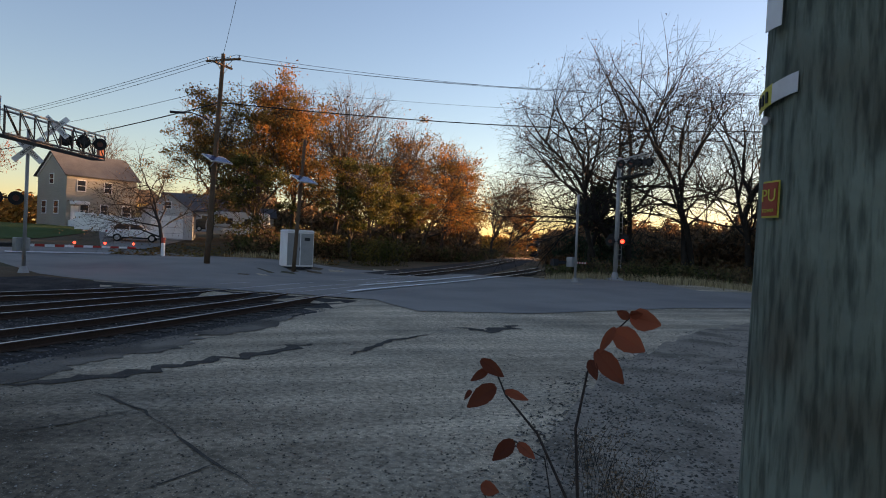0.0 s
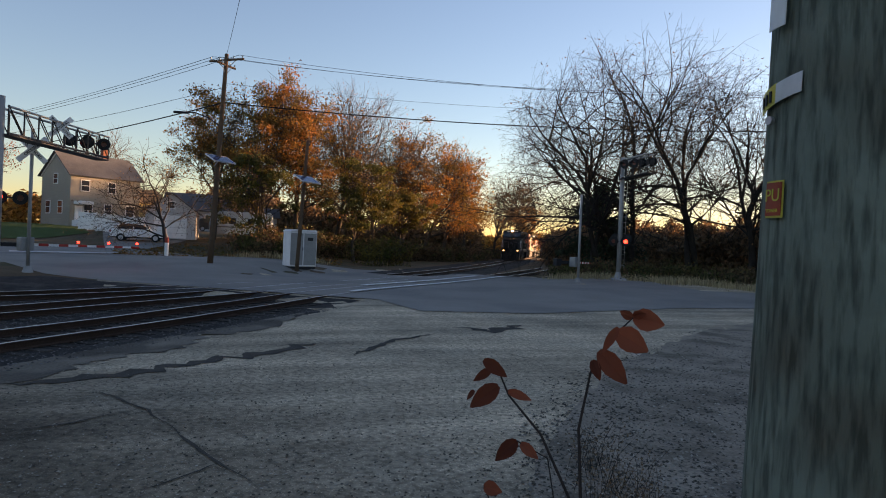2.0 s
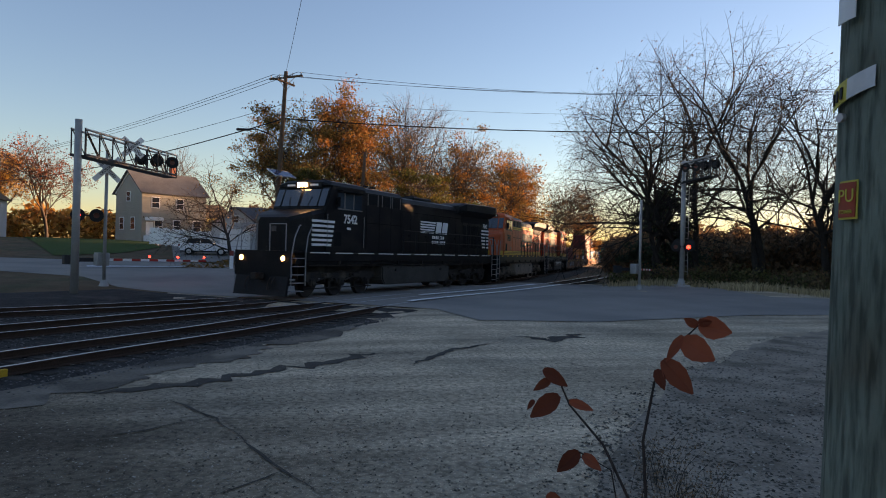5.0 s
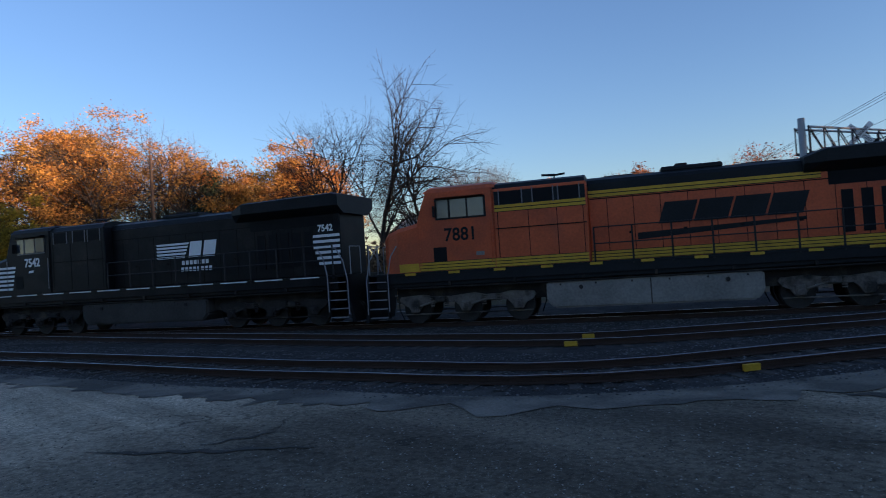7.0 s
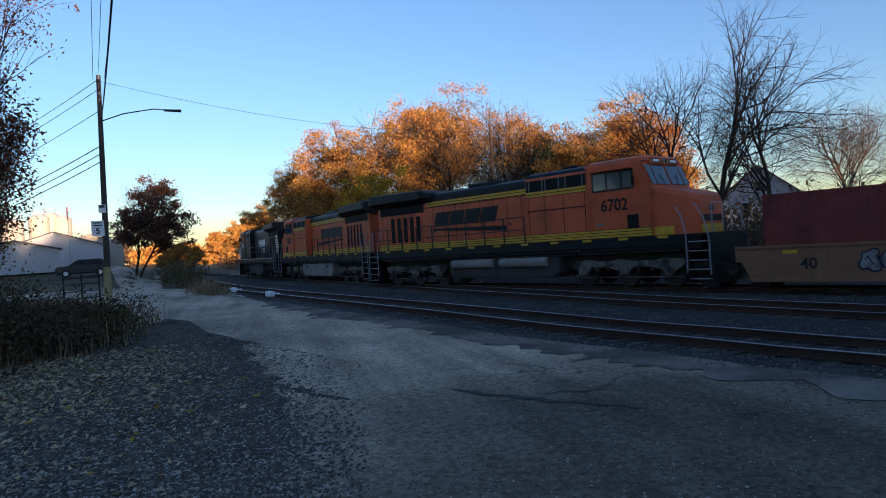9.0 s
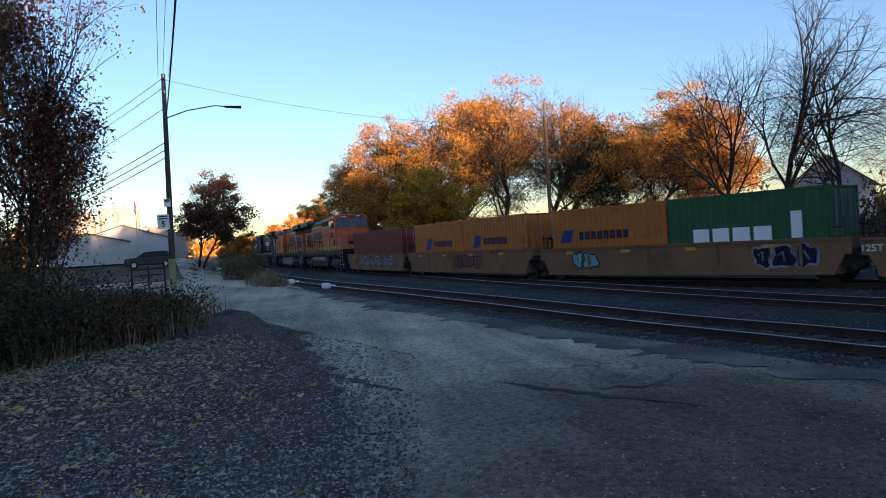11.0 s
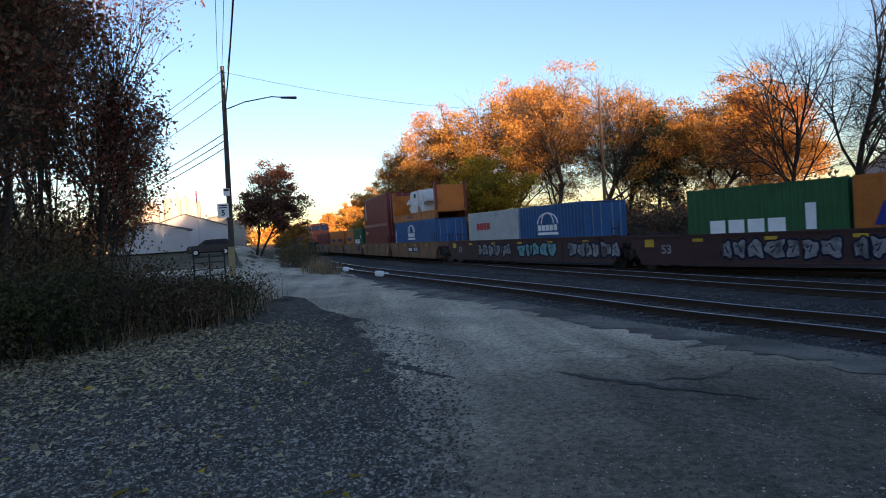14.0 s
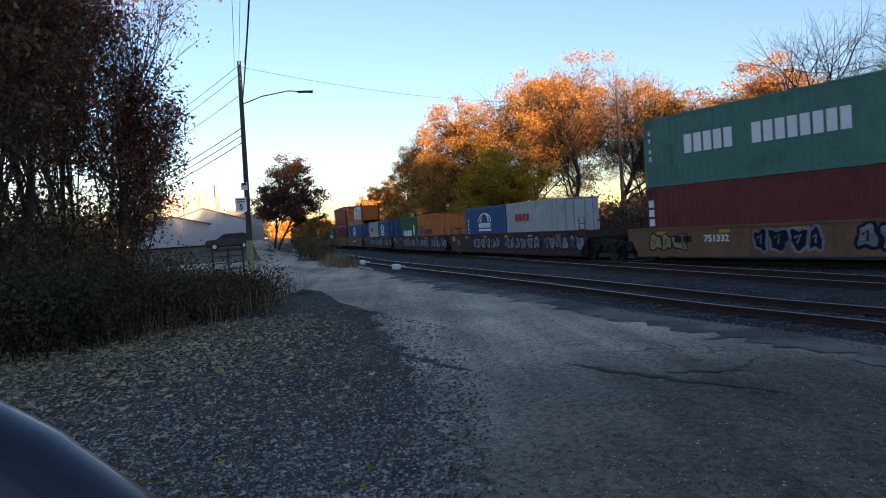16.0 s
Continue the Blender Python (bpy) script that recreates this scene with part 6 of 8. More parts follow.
gravel_out = ragged + [polar(175, 1.5), polar(165, 8), polar(146, 15.5), polar(138, 15.8), polar(128, 16.5), polar(122, 18), polar(118.5, 22.5), polar(115.5, 26)]
sheet("gravel_patch", gravel_out, 0.008, GRAVELBED, "loose dark gravel strewn with fallen leaves beside the lot", 0.7)
verge_out = [polar(-8, 3.0), polar(-8.6, 6.5), polar(-14, 11.5), polar(-21, 19), polar(-26, 24), polar(-45, 24), polar(-70, 18), polar(-90, 6), polar(-60, 1.5), polar(-20, 1.0)]
VERGEBED = mat("stony_earth", (0.31, 0.25, 0.195), 0.95, 0, 1.2, 0.45, 0.05, 26, alt=(0.19, 0.155, 0.12), alt_scale=0.8)
edge_ = []
for p_, q_ in zip(verge_out, verge_out[1:] + verge_out[:1]):
    for i in range(12):
        c_ = p_.lerp(q_, i / 12)
        edge_.append(c_ * (1 + 0.10 * noise.noise((c_.x * 1.1, c_.y * 1.1, 3.0)) + 0.05 * noise.noise((c_.x * 4.0, c_.y * 4.0, 3.0))))
sheet("gravel_verge", edge_, 0.008, VERGEBED, "stony earth verge at the foot of the utility pole", 0.7)
TRODDEN = mat("trodden_black_dirt", (0.19, 0.16, 0.128), 0.95, 0, 1.0, 0.4, 0.03, 22, alt=(0.10, 0.086, 0.07), alt_scale=0.7, alt_at=0.50)


def dirt_strip(s0, s1, inner, outer, label):
    """Dirt trodden into the paving beside a track, ragged on its outer side."""
    n = int((s1 - s0) / 0.2)
    near_side, far_side = [], []
    for i in range(n + 1):
        s_ = s0 + (s1 - s0) * i / n
        w = outer * (0.62 + 0.6 * noise.noise((s_ * 0.33, 1.0, 5.0)) + 0.45 * noise.noise((s_ * 1.9, 2.0, 5.0)) + 0.25 * noise.noise((s_ * 5.1, 3.0, 5.0))) * min(1.0, 0.1 + min(i, n - i) / 18)
        near_side.append(along(s_, SIDING, inner + max(0.15, w))[0])
        far_side.append(along(s_, SIDING, inner)[0])
    sheet("dirt_strip", near_side + far_side[::-1], 0.012, TRODDEN, label, 0.8)


dirt_strip(-12.0, 27.0, 2.55, 1.7, "black dirt trodden into the asphalt beside the siding")
litter_out = [polar(118.4, 23.0), polar(122, 18.6), polar(128, 16.9), polar(138, 16.2), polar(150, 16.5), polar(160, 30), polar(140, 50), polar(124, 45), polar(120.8, 36)]
sheet("leaf_litter", litter_out, 0.02, DIRT, "brown leaf litter under the thicket", 1.2)


def stones(name, label, spots, size, material, seed):
    """Loose broken stones, each a lopsided faceted lump sunk in the ground."""
    rng = np.random.default_rng(seed)
    p = np.asarray(spots, float)
    n = len(p)
    k = size * rng.uniform(0.45, 1.3, (n, 1, 1)) * rng.uniform(0.55, 1.0, (n, 1, 3))
    ax = np.array([[1, 0, 0], [0, 1, 0], [-1, 0, 0], [0, -1, 0], [0, 0, 0.5]], float)
    v = ax[None] * k + rng.normal(0, size * 0.18, (n, 5, 3))
    a = rng.uniform(0, 6.28, n)
    c, s_ = np.cos(a)[:, None], np.sin(a)[:, None]
    x = v[:, :, 0] * c - v[:, :, 1] * s_
    y = v[:, :, 0] * s_ + v[:, :, 1] * c
    v = np.stack([x, y, v[:, :, 2]], 2) + p[:, None, :]
    tri = np.array([[0, 1, 4], [1, 2, 4], [2, 3, 4], [3, 0, 4]])
    f = (tri[None] + (np.arange(n) * 5)[:, None, None]).reshape(-1, 3)
    me = bpy.data.meshes.new(name)
    me.from_pydata(v.reshape(-1, 3).tolist(), [], f.tolist())
    me.materials.append(material)
    return tagged(new(name, me), label, "gravel", kind="stuff")


def edge_az(r):
    for (a0, r0), (a1, r1) in zip(GRAVEL_EDGE, GRAVEL_EDGE[1:]):
        if r1 <= r <= r0:
            return a1 + (a0 - a1) * (r - r1) / (r0 - r1)
    return 112.0


def scatter(n, r0, r1, a0, a1, seed, keep=None, lift=0.006):
    rng = random.Random(seed)
    out = []
    while len(out) < n:
        r = r0 * (r1 / r0) ** rng.random()
        a = rng.uniform(a0, a1)
        if keep and not keep(a, r, rng):
            continue
        p = polar(a, r)
        out.append((p.x, p.y, ground_height(p.x, p.y) + lift))
    return out


stones("loose_gravel", "dark crushed stone scattered over the ground", scatter(125000, 2.2, 24, 100, 147, 1, lambda a, r, g: a > edge_az(r) - 1.5 + g.gauss(0, 3.6)), 0.03, STONE, 1)
stones("verge_gravel", "small stones over the verge under the pole", scatter(26000, 2.6, 20, -45, -7, 2, lambda a, r, g: a < -8.5 - smooth(6, 20, r) * 13 + g.gauss(0, 1.5)), 0.028, STONE, 2)
stones("lot_grit", "loose grit on the worn asphalt", scatter(30000, 2.5, 17, -10, 112, 3), 0.016, STONE, 3)


def trackside(n, track, s0, s1, o0, o1, seed, gap):
    rng = random.Random(seed)
    out = []
    while len(out) < n:
        s = rng.uniform(s0, s1)
        if gap[0] < s < gap[1]:
            continue
        o = rng.uniform(o0, o1)
        p, _ = along(s, track, o)
        out.append((p.x, p.y, max(ground_height(p.x, p.y), -0.182 + dip(s)) + 0.012))
    return out


BALLASTSTONE = mat("grey_ballast_stone", (0.115, 0.11, 0.105), 0.9, 0, 3, 0.2, 0.01, 30, island=0.7)
stones("siding_ballast", "grey broken ballast along the siding", trackside(26000, SIDING, -14, 45, -3.2, 3.0, 4, CROSS_SIDE), 0.032, BALLASTSTONE, 4)
stones("main_ballast", "grey broken ballast along the main line", trackside(14000, MAIN, -12, 50, 0.9, 3.4, 5, CROSS_MAIN), 0.035, BALLASTSTONE, 5)
fallen = scatter(9000, 5.0, 17.8, 107, 142, 6, lambda a, r, g: r > 15.5 - abs(g.gauss(0, 3.6)) and a > edge_az(r) + 2 + abs(g.gauss(0, 7)), 0.03)
tagged(leaf_mesh("fallen_leaves", fallen, 0.042, STRAW, 7, None, 0.01, True), "pale dry leaves fallen on the gravel", "fallen leaves", kind="stuff")
some = scatter(60, 3.2, 12, 108, 138, 8, lambda a, r, g: a > edge_az(r), 0.03)
tagged(leaf_mesh("yellow_leaves", some, 0.06, GOLDLEAF, 9, None, 0.005, True), "yellow and orange leaves scattered on gravel", "fallen leaves", kind="stuff")
bank = scatter(5000, 45.5, 66, 9, 27, 61, lambda a, r, g: r > 50.5 if a < 20 else r > 47, 0.03)
tagged(leaf_mesh("bank_leaves", bank, 0.09, DULLRUST, 62, None, 0.02, True), "brown fallen leaves on the bank beside the road", "fallen leaves", kind="stuff")
build_ties(MAIN, -150, 200, CROSS_MAIN, "main_line_ties")
build_ties(SIDING, -60, 58, CROSS_SIDE, "siding_ties")
build_ties(MIDDLE, -14, 27, CROSS_MID, "middle_track_ties")


# ---- poles, lamps, wires ----
POLEWOOD = mat("weathered_pole_wood", (0.12, 0.075, 0.05), 0.9, 0, 3, 0.3, 0.006, 30)
GREYWOOD = mat("grey_pole_wood", (0.075, 0.062, 0.05), 0.9, 0, 3, 0.3, 0.006, 30)
YELLOWWOOD = mat("yellowed_pole_base", (0.36, 0.28, 0.14), 0.85, 0, 3, 0.25, 0.004, 25)
GALV = mat("galvanised_steel", (0.36, 0.37, 0.38), 0.5, 0.6, 3, 0.2, 0, 25)
DARKSTEEL = mat("dark_painted_steel", (0.03, 0.031, 0.034), 0.55, 0.2, 3, 0.25, 0, 20)
CABLE = mat("black_cable", (0.012, 0.012, 0.013), 0.7)
PANELBLUE = mat("solar_panel", (0.05, 0.08, 0.16), 0.2, 0.1, 8, 0.15)
ALU = mat("pale_aluminium", (0.5, 0.51, 0.52), 0.45, 0.5, 2, 0.15, 0, 20)


def round_pole(az, r, height, r0, r1, material, label, lean=(0, 0), base=None):
    p = polar(az, r)
    z = ground_height(p.x, p.y)
    t = tagged(new("utility_pole"), label, "utility pole", "utility poles")
    t.location = (p.x, p.y, z - 0.1)
    bm = bmesh.new()
    pts = [(lean[0] * (i / 6), lean[1] * (i / 6), height * i / 6) for i in range(7)]
    tube(bm, pts, r0, 12, r1)
    part("shaft", bm, material, t, smooth=True)
    return t, Vector((p.x, p.y, z - 0.1)), Vector((p.x + lean[0], p.y + lean[1], z - 0.1 + height))


def crossarm(t, height, length, az, lean=(0, 0), drop=0.0):
    d = Vector((math.cos(radians(az)), math.sin(radians(az)), 0))
    c = Vector((lean[0], lean[1], height - 0.25 - drop))
    bm = bmesh.new()
    tube(bm, [c - d * length / 2, c + d * length / 2], 0.07, 4)
    part("crossarm", bm, POLEWOOD, t)
    for k in (-0.46, -0.2, 0.2, 0.46):
        b = bmesh.new()
        tube(b, [c + d * length * k + Vector((0, 0, 0.05)), c + d * length * k + Vector((0, 0, 0.22))], 0.045, 8, 0.03)
        part("insulator", b, GALV, t)
    part("brace", bars([c - d * length * 0.3, c - Vector((0, 0, 0.55))], [c + d * length * 0.3, c - Vector((0, 0, 0.55))], r=0.018), GALV, t)


def wire(a, b, sag, r=0.012, label="thin overhead wire between utility poles", n=16):
    a, b = Vector(a), Vector(b)
    bm = bmesh.new()
    pts = [a.lerp(b, i / n) - Vector((0, 0, 4 * sag * (i / n) * (1 - i / n))) for i in range(n + 1)]
    tube(bm, pts, r, 4)
    tagged(link("overhead_wire", bm, CABLE), label, "wire", "overhead wires")


def street_light(t, height, reach, az, lean=(0, 0)):
    d = Vector((*polar(az, 1.0), 0))
    c = Vector((lean[0] * 0.8, lean[1] * 0.8, height))
    part("lamp_arm", bars([c, c + d * reach * 0.35 + Vector((0, 0, 0.45)), c + d * reach * 0.8 + Vector((0, 0, 0.75)), c + d * reach + Vector((0, 0, 0.72))], r=0.035), DARKSTEEL, t)
    bm = bmesh.new()
    e = c + d * reach + Vector((0, 0, 0.70))
    tube(bm, [e - d * 0.1, e + d * 0.15, e + d * 0.5, e + d * 0.75], 0.1, 10, 0.13)
    for v in bm.verts:
        v.co.z = e.z + (v.co.z - e.z) * 0.6
    part("lamp_head", bm, DARKSTEEL, t)


def solar_panel(t, z, az):
    d = Vector((*polar(az, 1.0), 0))
    m = Matrix.Translation(Vector((0, 0, z)) + d * 0.55) @ Matrix.Rotation(math.atan2(d.y, d.x), 4, "Z") @ Matrix.Rotation(radians(28), 4, "Y")
    b = boxes((-0.42, 0.42, -0.75, 0.75, -0.02, 0.02), bevel=0.005)
    bmesh.ops.transform(b, matrix=m, verts=b.verts)
    part("solar_panel", b, PANELBLUE, t, "tilted dark solar panel")
    b = boxes((-0.45, 0.45, -0.78, -0.75, -0.03, 0.03), (-0.45, 0.45, 0.75, 0.78, -0.03, 0.03), (-0.45, -0.42, -0.78, 0.78, -0.03, 0.03), (0.42, 0.45, -0.78, 0.78, -0.03, 0.03))
    bmesh.ops.transform(b, matrix=m, verts=b.verts)
    part("panel_frame", b, ALU, t)
    part("panel_strut", bars([(0, 0, z - 0.4), tuple(Vector((0, 0, z)) + d * 0.5)], r=0.025), GALV, t)


p1, base1, top1 = round_pole(19.8, 40, 12.2, 0.17, 0.11, POLEWOOD, "tall brown wooden utility pole with crossarm and street light", (0.45, 0.1))
crossarm(p1, 12.1, 2.4, -20, (0.45, 0.1))
crossarm(p1, 12.1, 1.6, 70, (0.45, 0.1), 0.3)
street_light(p1, 8.0, 1.9, 95, (0.35, 0.1))
solar_panel(p1, 6.1, -120)
p2, base2, top2 = round_pole(12.8, 40, 8.0, 0.12, 0.09, POLEWOOD, "slim dark wooden pole with a solar panel", (0.35, 0.1))
solar_panel(p2, 5.6, -120)
p3, base3, top3 = round_pole(-27.5, 47, 12.4, 0.16, 0.11, POLEWOOD, "dark wooden utility pole behind the roadside brush")
crossarm(p3, 12.3, 2.2, 20)
p4, base4, top4 = round_pole(40.7, 98, 9.4, 0.16, 0.11, POLEWOOD, "far wooden utility pole beside the houses")
crossarm(p4, 9.4, 3.0, -30)
p5, base5, top5 = round_pole(119.6, 38, 11.7, 0.17, 0.11, GREYWOOD, "wooden street-light pole with cables and small signs", (-0.2, 0.1))
street_light(p5, 9.3, 3.2, 30, (-0.2, 0.1))
crossarm(p5, 11.6, 0.9, 30, (-0.2, 0.1))
crossarm(p5, 11.0, 0.7, 30, (-0.2, 0.1), 0.2)
bm = bmesh.new()
tube(bm, [(0, 0, 0.0), (-0.01, 0, 1.75)], 0.19, 12, 0.18)
part("pale_base", bm, YELLOWWOOD, p5, "yellowed lower part of the pole")
p6, base6, top6 = round_pole(87.6, 52, 11.6, 0.15, 0.11, POLEWOOD, "bare wooden pole among the trees")


def sign(t, z, w, h, text, az, off=0.22, side=0.0):
    d = Vector((*polar(az, 1.0), 0))
    m = Matrix.Translation(d * off + Vector((-d.y, d.x, 0)) * side + Vector((0, 0, z))) @ Matrix.Rotation(math.atan2(d.y, d.x) + math.pi / 2, 4, "Z") @ Matrix.Rotation(math.pi / 2, 4, "X")
    b = boxes((-w / 2, w / 2, -h / 2, h / 2, -0.004, 0.0), bevel=0.001)
    bmesh.ops.transform(b, matrix=m, verts=b.verts)
    part("sign_plate", b, PAINTW, t)
    for k in (0.36, 0.2):
        b = boxes((-w * 0.36, w * 0.36, h * k - 0.03, h * k + 0.03, 0.001, 0.003))
        bmesh.ops.transform(b, matrix=m, verts=b.verts)
        part("writing_bar", b, BLACKMARK, t)
    if text:
        writing("sign_number", text, h * 0.55, m @ Matrix.Translation((0, -h * 0.18, 0.004)), BLACKMARK, t, 0.01)


sign(p5, 3.75, 0.6, 0.78, "5", -70, 0.24, -0.25)
sign(p5, 4.75, 0.34, 0.42, "", -70, 0.24)

# the near pole
near_base = Vector((0.795, 1.355, 0.0))
near_pole = tagged(new("near_utility_pole"), "greenish weathered wooden utility pole with deep checks", "utility pole")
near_pole.location = near_base

NEARWOOD = mat("greenish_checked_wood", (0.15, 0.185, 0.15), 0.9, 0, 2.2, 0.3, 0.004, 16, alt=(0.085, 0.075, 0.055), alt_scale=2.0, alt_at=0.60)


def grained(m):
    """Stretches the grain of a wood along its length and deepens its checks."""
    n, l = m.node_tree.nodes, m.node_tree.links
    tc = n.new("ShaderNodeTexCoord")
    mp = n.new("ShaderNodeMapping")
    mp.inputs["Scale"].default_value = (26.0, 26.0, 3.2)
    l.new(tc.outputs["Object"], mp.inputs["Vector"])
    t = n.new("ShaderNodeTexNoise")
    t.inputs["Scale"].default_value, t.inputs["Detail"].default_value = 2.6, 8
    l.new(mp.outputs[0], t.inputs["Vector"])
    mr = n.new("ShaderNodeMapRange")
    mr.inputs["From Min"].default_value, mr.inputs["From Max"].default_value = 0.36, 0.56
    mr.inputs["To Min"].default_value, mr.inputs["To Max"].default_value = 0.55, 1.15
    l.new(t.outputs[0], mr.inputs["Value"])
    b = n["Principled BSDF"]
    src = b.inputs["Base Color"].links[0].from_socket
    sc = n.new("ShaderNodeVectorMath")
    sc.operation = "SCALE"
    l.new(src, sc.inputs[0])
    l.new(mr.outputs[0], sc.inputs["Scale"])
    l.new(sc.outputs[0], b.inputs["Base Color"])
    bp = n.new("ShaderNodeBump")
    bp.inputs["Strength"].default_value, bp.inputs["Distance"].default_value = 1.0, 0.012
    l.new(t.outputs[0], bp.inputs["Height"])
    l.new(bp.outputs[0], b.inputs["Normal"])
    return m


def near_shaft():
    bm = bmesh.new()
    rings, n = [], 64
    rng = random.Random(4)
    cuts = [(rng.uniform(0, 6.28), rng.uniform(-0.5, 9), rng.uniform(0.3, 1.4), rng.uniform(0.004, 0.011)) for _ in range(90)]
    zs = [-0.1 + 0.05 * i for i in range(70)] + [3.5 + 0.4 * i for i in range(21)]
    for z in zs:
        ring = []
        flare = 0.035 * math.exp(-max(0, z) / 0.9)
        for j in range(n):
            a = 2 * math.pi * j / n
            r = 0.165 - 0.0045 * z + flare + 0.004 * noise.noise((3 * math.cos(a), 3 * math.sin(a), z * 0.7))
            for ca, cz, cl, cd in cuts:
                da = abs((a - ca + math.pi) % (2 * math.pi) - math.pi)
                if da < 0.12 and abs(z - cz) < cl:
                    r -= cd * (1 - da / 0.12) * (1 - (abs(z - cz) / cl) ** 2)
            ring.append(bm.verts.new((r * math.cos(a) + 0.012 * z, r * math.sin(a), z)))
        rings.append(ring)
    for u, v in zip(rings, rings[1:]):
        for j in range(n):
            bm.faces.new((u[j], u[(j + 1) % n], v[(j + 1) % n], v[j]))
    bm.faces.new(rings[-1])
    bmesh.ops.recalc_face_normals(bm, faces=bm.faces[:])
    return bm


part("shaft", near_shaft(), grained(NEARWOOD), near_pole, smooth=True)
TAGSTEEL = mat("pale_metal_tag", (0.5, 0.5, 0.5), 0.45, 0.5, 4, 0.2, 0, 30)
STICKRED = mat("red_sticker", (0.42, 0.06, 0.03), 0.5)
STICKYEL = mat("yellow_sticker", (0.6, 0.5, 0.08), 0.5)


def wrap_plate(a0, a1, z0, z1, out, tilt=0.0):
    """A thin plate bent round the near pole from angle a0 to a1."""
    bm = bmesh.new()
    n = 10
    lo, hi = [], []
    for i in range(n + 1):
        u = i / n
        a = radians(a0 + (a1 - a0) * u)
        for z, keep in ((z0 + tilt * u, lo), (z1 + tilt * u, hi)):
            r = 0.168 - 0.0045 * z + 0.035 * math.exp(-z / 0.9) + out
            keep.append(bm.verts.new((r * math.cos(a) + 0.012 * z, r * math.sin(a), z)))
    for i in range(n):
        bm.faces.new((lo[i], lo[i + 1], hi[i + 1], hi[i]))
    g = bmesh.ops.extrude_face_region(bm, geom=bm.faces[:])
    for v in [q for q in g["geom"] if isinstance(q, bmesh.types.BMVert)]:
        v.co += Vector((v.co.x, v.co.y, 0)).normalized() * 0.002
    bmesh.ops.recalc_face_normals(bm, faces=bm.faces[:])
    return bm


part("metal_tag", wrap_plate(185, 208, 2.367, 2.407, 0.004, 0.012), TAGSTEEL, near_pole, "bent pale metal tag")
part("tag_label", wrap_plate(162, 185, 2.355, 2.397, 0.004, 0.012), STICKYEL, near_pole, "yellow number tag")
part("sticker", wrap_plate(182, 199, 2.133, 2.208, 0.004), STICKYEL, near_pole, "yellow-edged red sticker")
part("sticker_face", wrap_plate(183, 198, 2.137, 2.204, 0.0065), STICKRED, near_pole)
for k in range(3):
    part("tag_bar", wrap_plate(166 + 6 * k, 169 + 6 * k, 2.366 + 0.003 * k, 2.389 + 0.003 * k, 0.007), BLACKMARK, near_pole)


def on_pole(text, a, z, size, material):
    r = 0.168 - 0.0045 * z + 0.035 * math.exp(-z / 0.9) + 0.0095
    m = Matrix.Translation((r * math.cos(radians(a)) + 0.012 * z, r * math.sin(radians(a)), z)) @ Matrix.Rotation(radians(a) + math.pi / 2, 4, "Z") @ Matrix.Rotation(math.pi / 2, 4, "X")
    me = letters(text, size, thick=0.001)
    me.materials.clear()
    me.materials.append(material)
    me.transform(m)
    o = new("lettering", me)
    o.parent = near_pole


on_pole("PU", 190.5, 2.177, 0.036, STICKYEL)
on_pole("TOWER", 190.5, 2.147, 0.010, STICKYEL)
part("nailed_sign", wrap_plate(176, 194, 2.52, 2.95, 0.012), PAINTW, near_pole, "white metal sign bent round the pole")
b = bmesh.new()
tube(b, [(-0.134, 0.003, 2.335), (-0.142, 0.0, 2.335)], 0.009, 12)
part("washer", b, TAGSTEEL, near_pole)

near_top = near_base + Vector((0.1, 0, 10.8))
for k, dz in ((-0.5, 0.0), (0.5, 0.0), (0.0, 0.3)):
    wire(near_top + Vector((0, k, dz)), top5 + Vector((0, k * 0.6, dz - 0.2)), 0.5, 0.014)
wire(near_top + Vector((0, 0, -2.6)), top5 + Vector((0, 0, -2.4)), 0.5, 0.035, "thick black cable bundle along the lane")
wire(near_top, top1, 0.5, 0.012)
wire(near_top, top3, 0.4, 0.012)
for k, dz in ((-1.0, 0.0), (-0.4, -0.05), (0.9, 0.0)):
    a = top1 + Vector((0.9 * k, -0.3 * k, -0.1 + dz))
    wire(a, top3 + Vector((0.6 * k, 0.6 * k, dz - 0.1)), 0.7, 0.012)
    wire(a, top4 + Vector((k, 0, 0)), 0.8, 0.014)
wire(top1 + Vector((0, 0, -1.9)), top4 + Vector((0, 0, -0.8)), 0.9, 0.014)
wire(top1 + Vector((-0.05, 0, -2.8)), top3 + Vector((0, 0, -2.4)), 0.5, 0.035, "thick black cable between utility poles")
wire(top1 + Vector((-0.05, 0, -2.8)), top4 + Vector((0, 0, -2.6)), 0.9, 0.035, "thick black cable between utility poles")
wire(top1 + Vector((0, 0, -1.7)), top3 + Vector((0, 0, -1.2)), 0.6, 0.009)
far_lane = Vector((*polar(131, 62), 9.0))
for dz in (0.0, -0.5, -1.6, -3.4, -3.8, -4.2):
    wire(top5 + Vector((0, 0, dz - 0.2)), far_lane + Vector((0, 0, dz * 1.0)), 0.4, 0.016 if dz > -3 else 0.025)
wire(top5 + Vector((0, 0, -0.3)), top6 + Vector((0, 0, -0.6)), 0.9, 0.012)


# ---- crossing signals ----
REDSTRIPE = mat("red_reflective_stripe", (0.5, 0.04, 0.03), 0.5)
ENAMEL = mat("grey_enamel", (0.3, 0.305, 0.3), 0.5, 0.2, 3, 0.15, 0, 20)


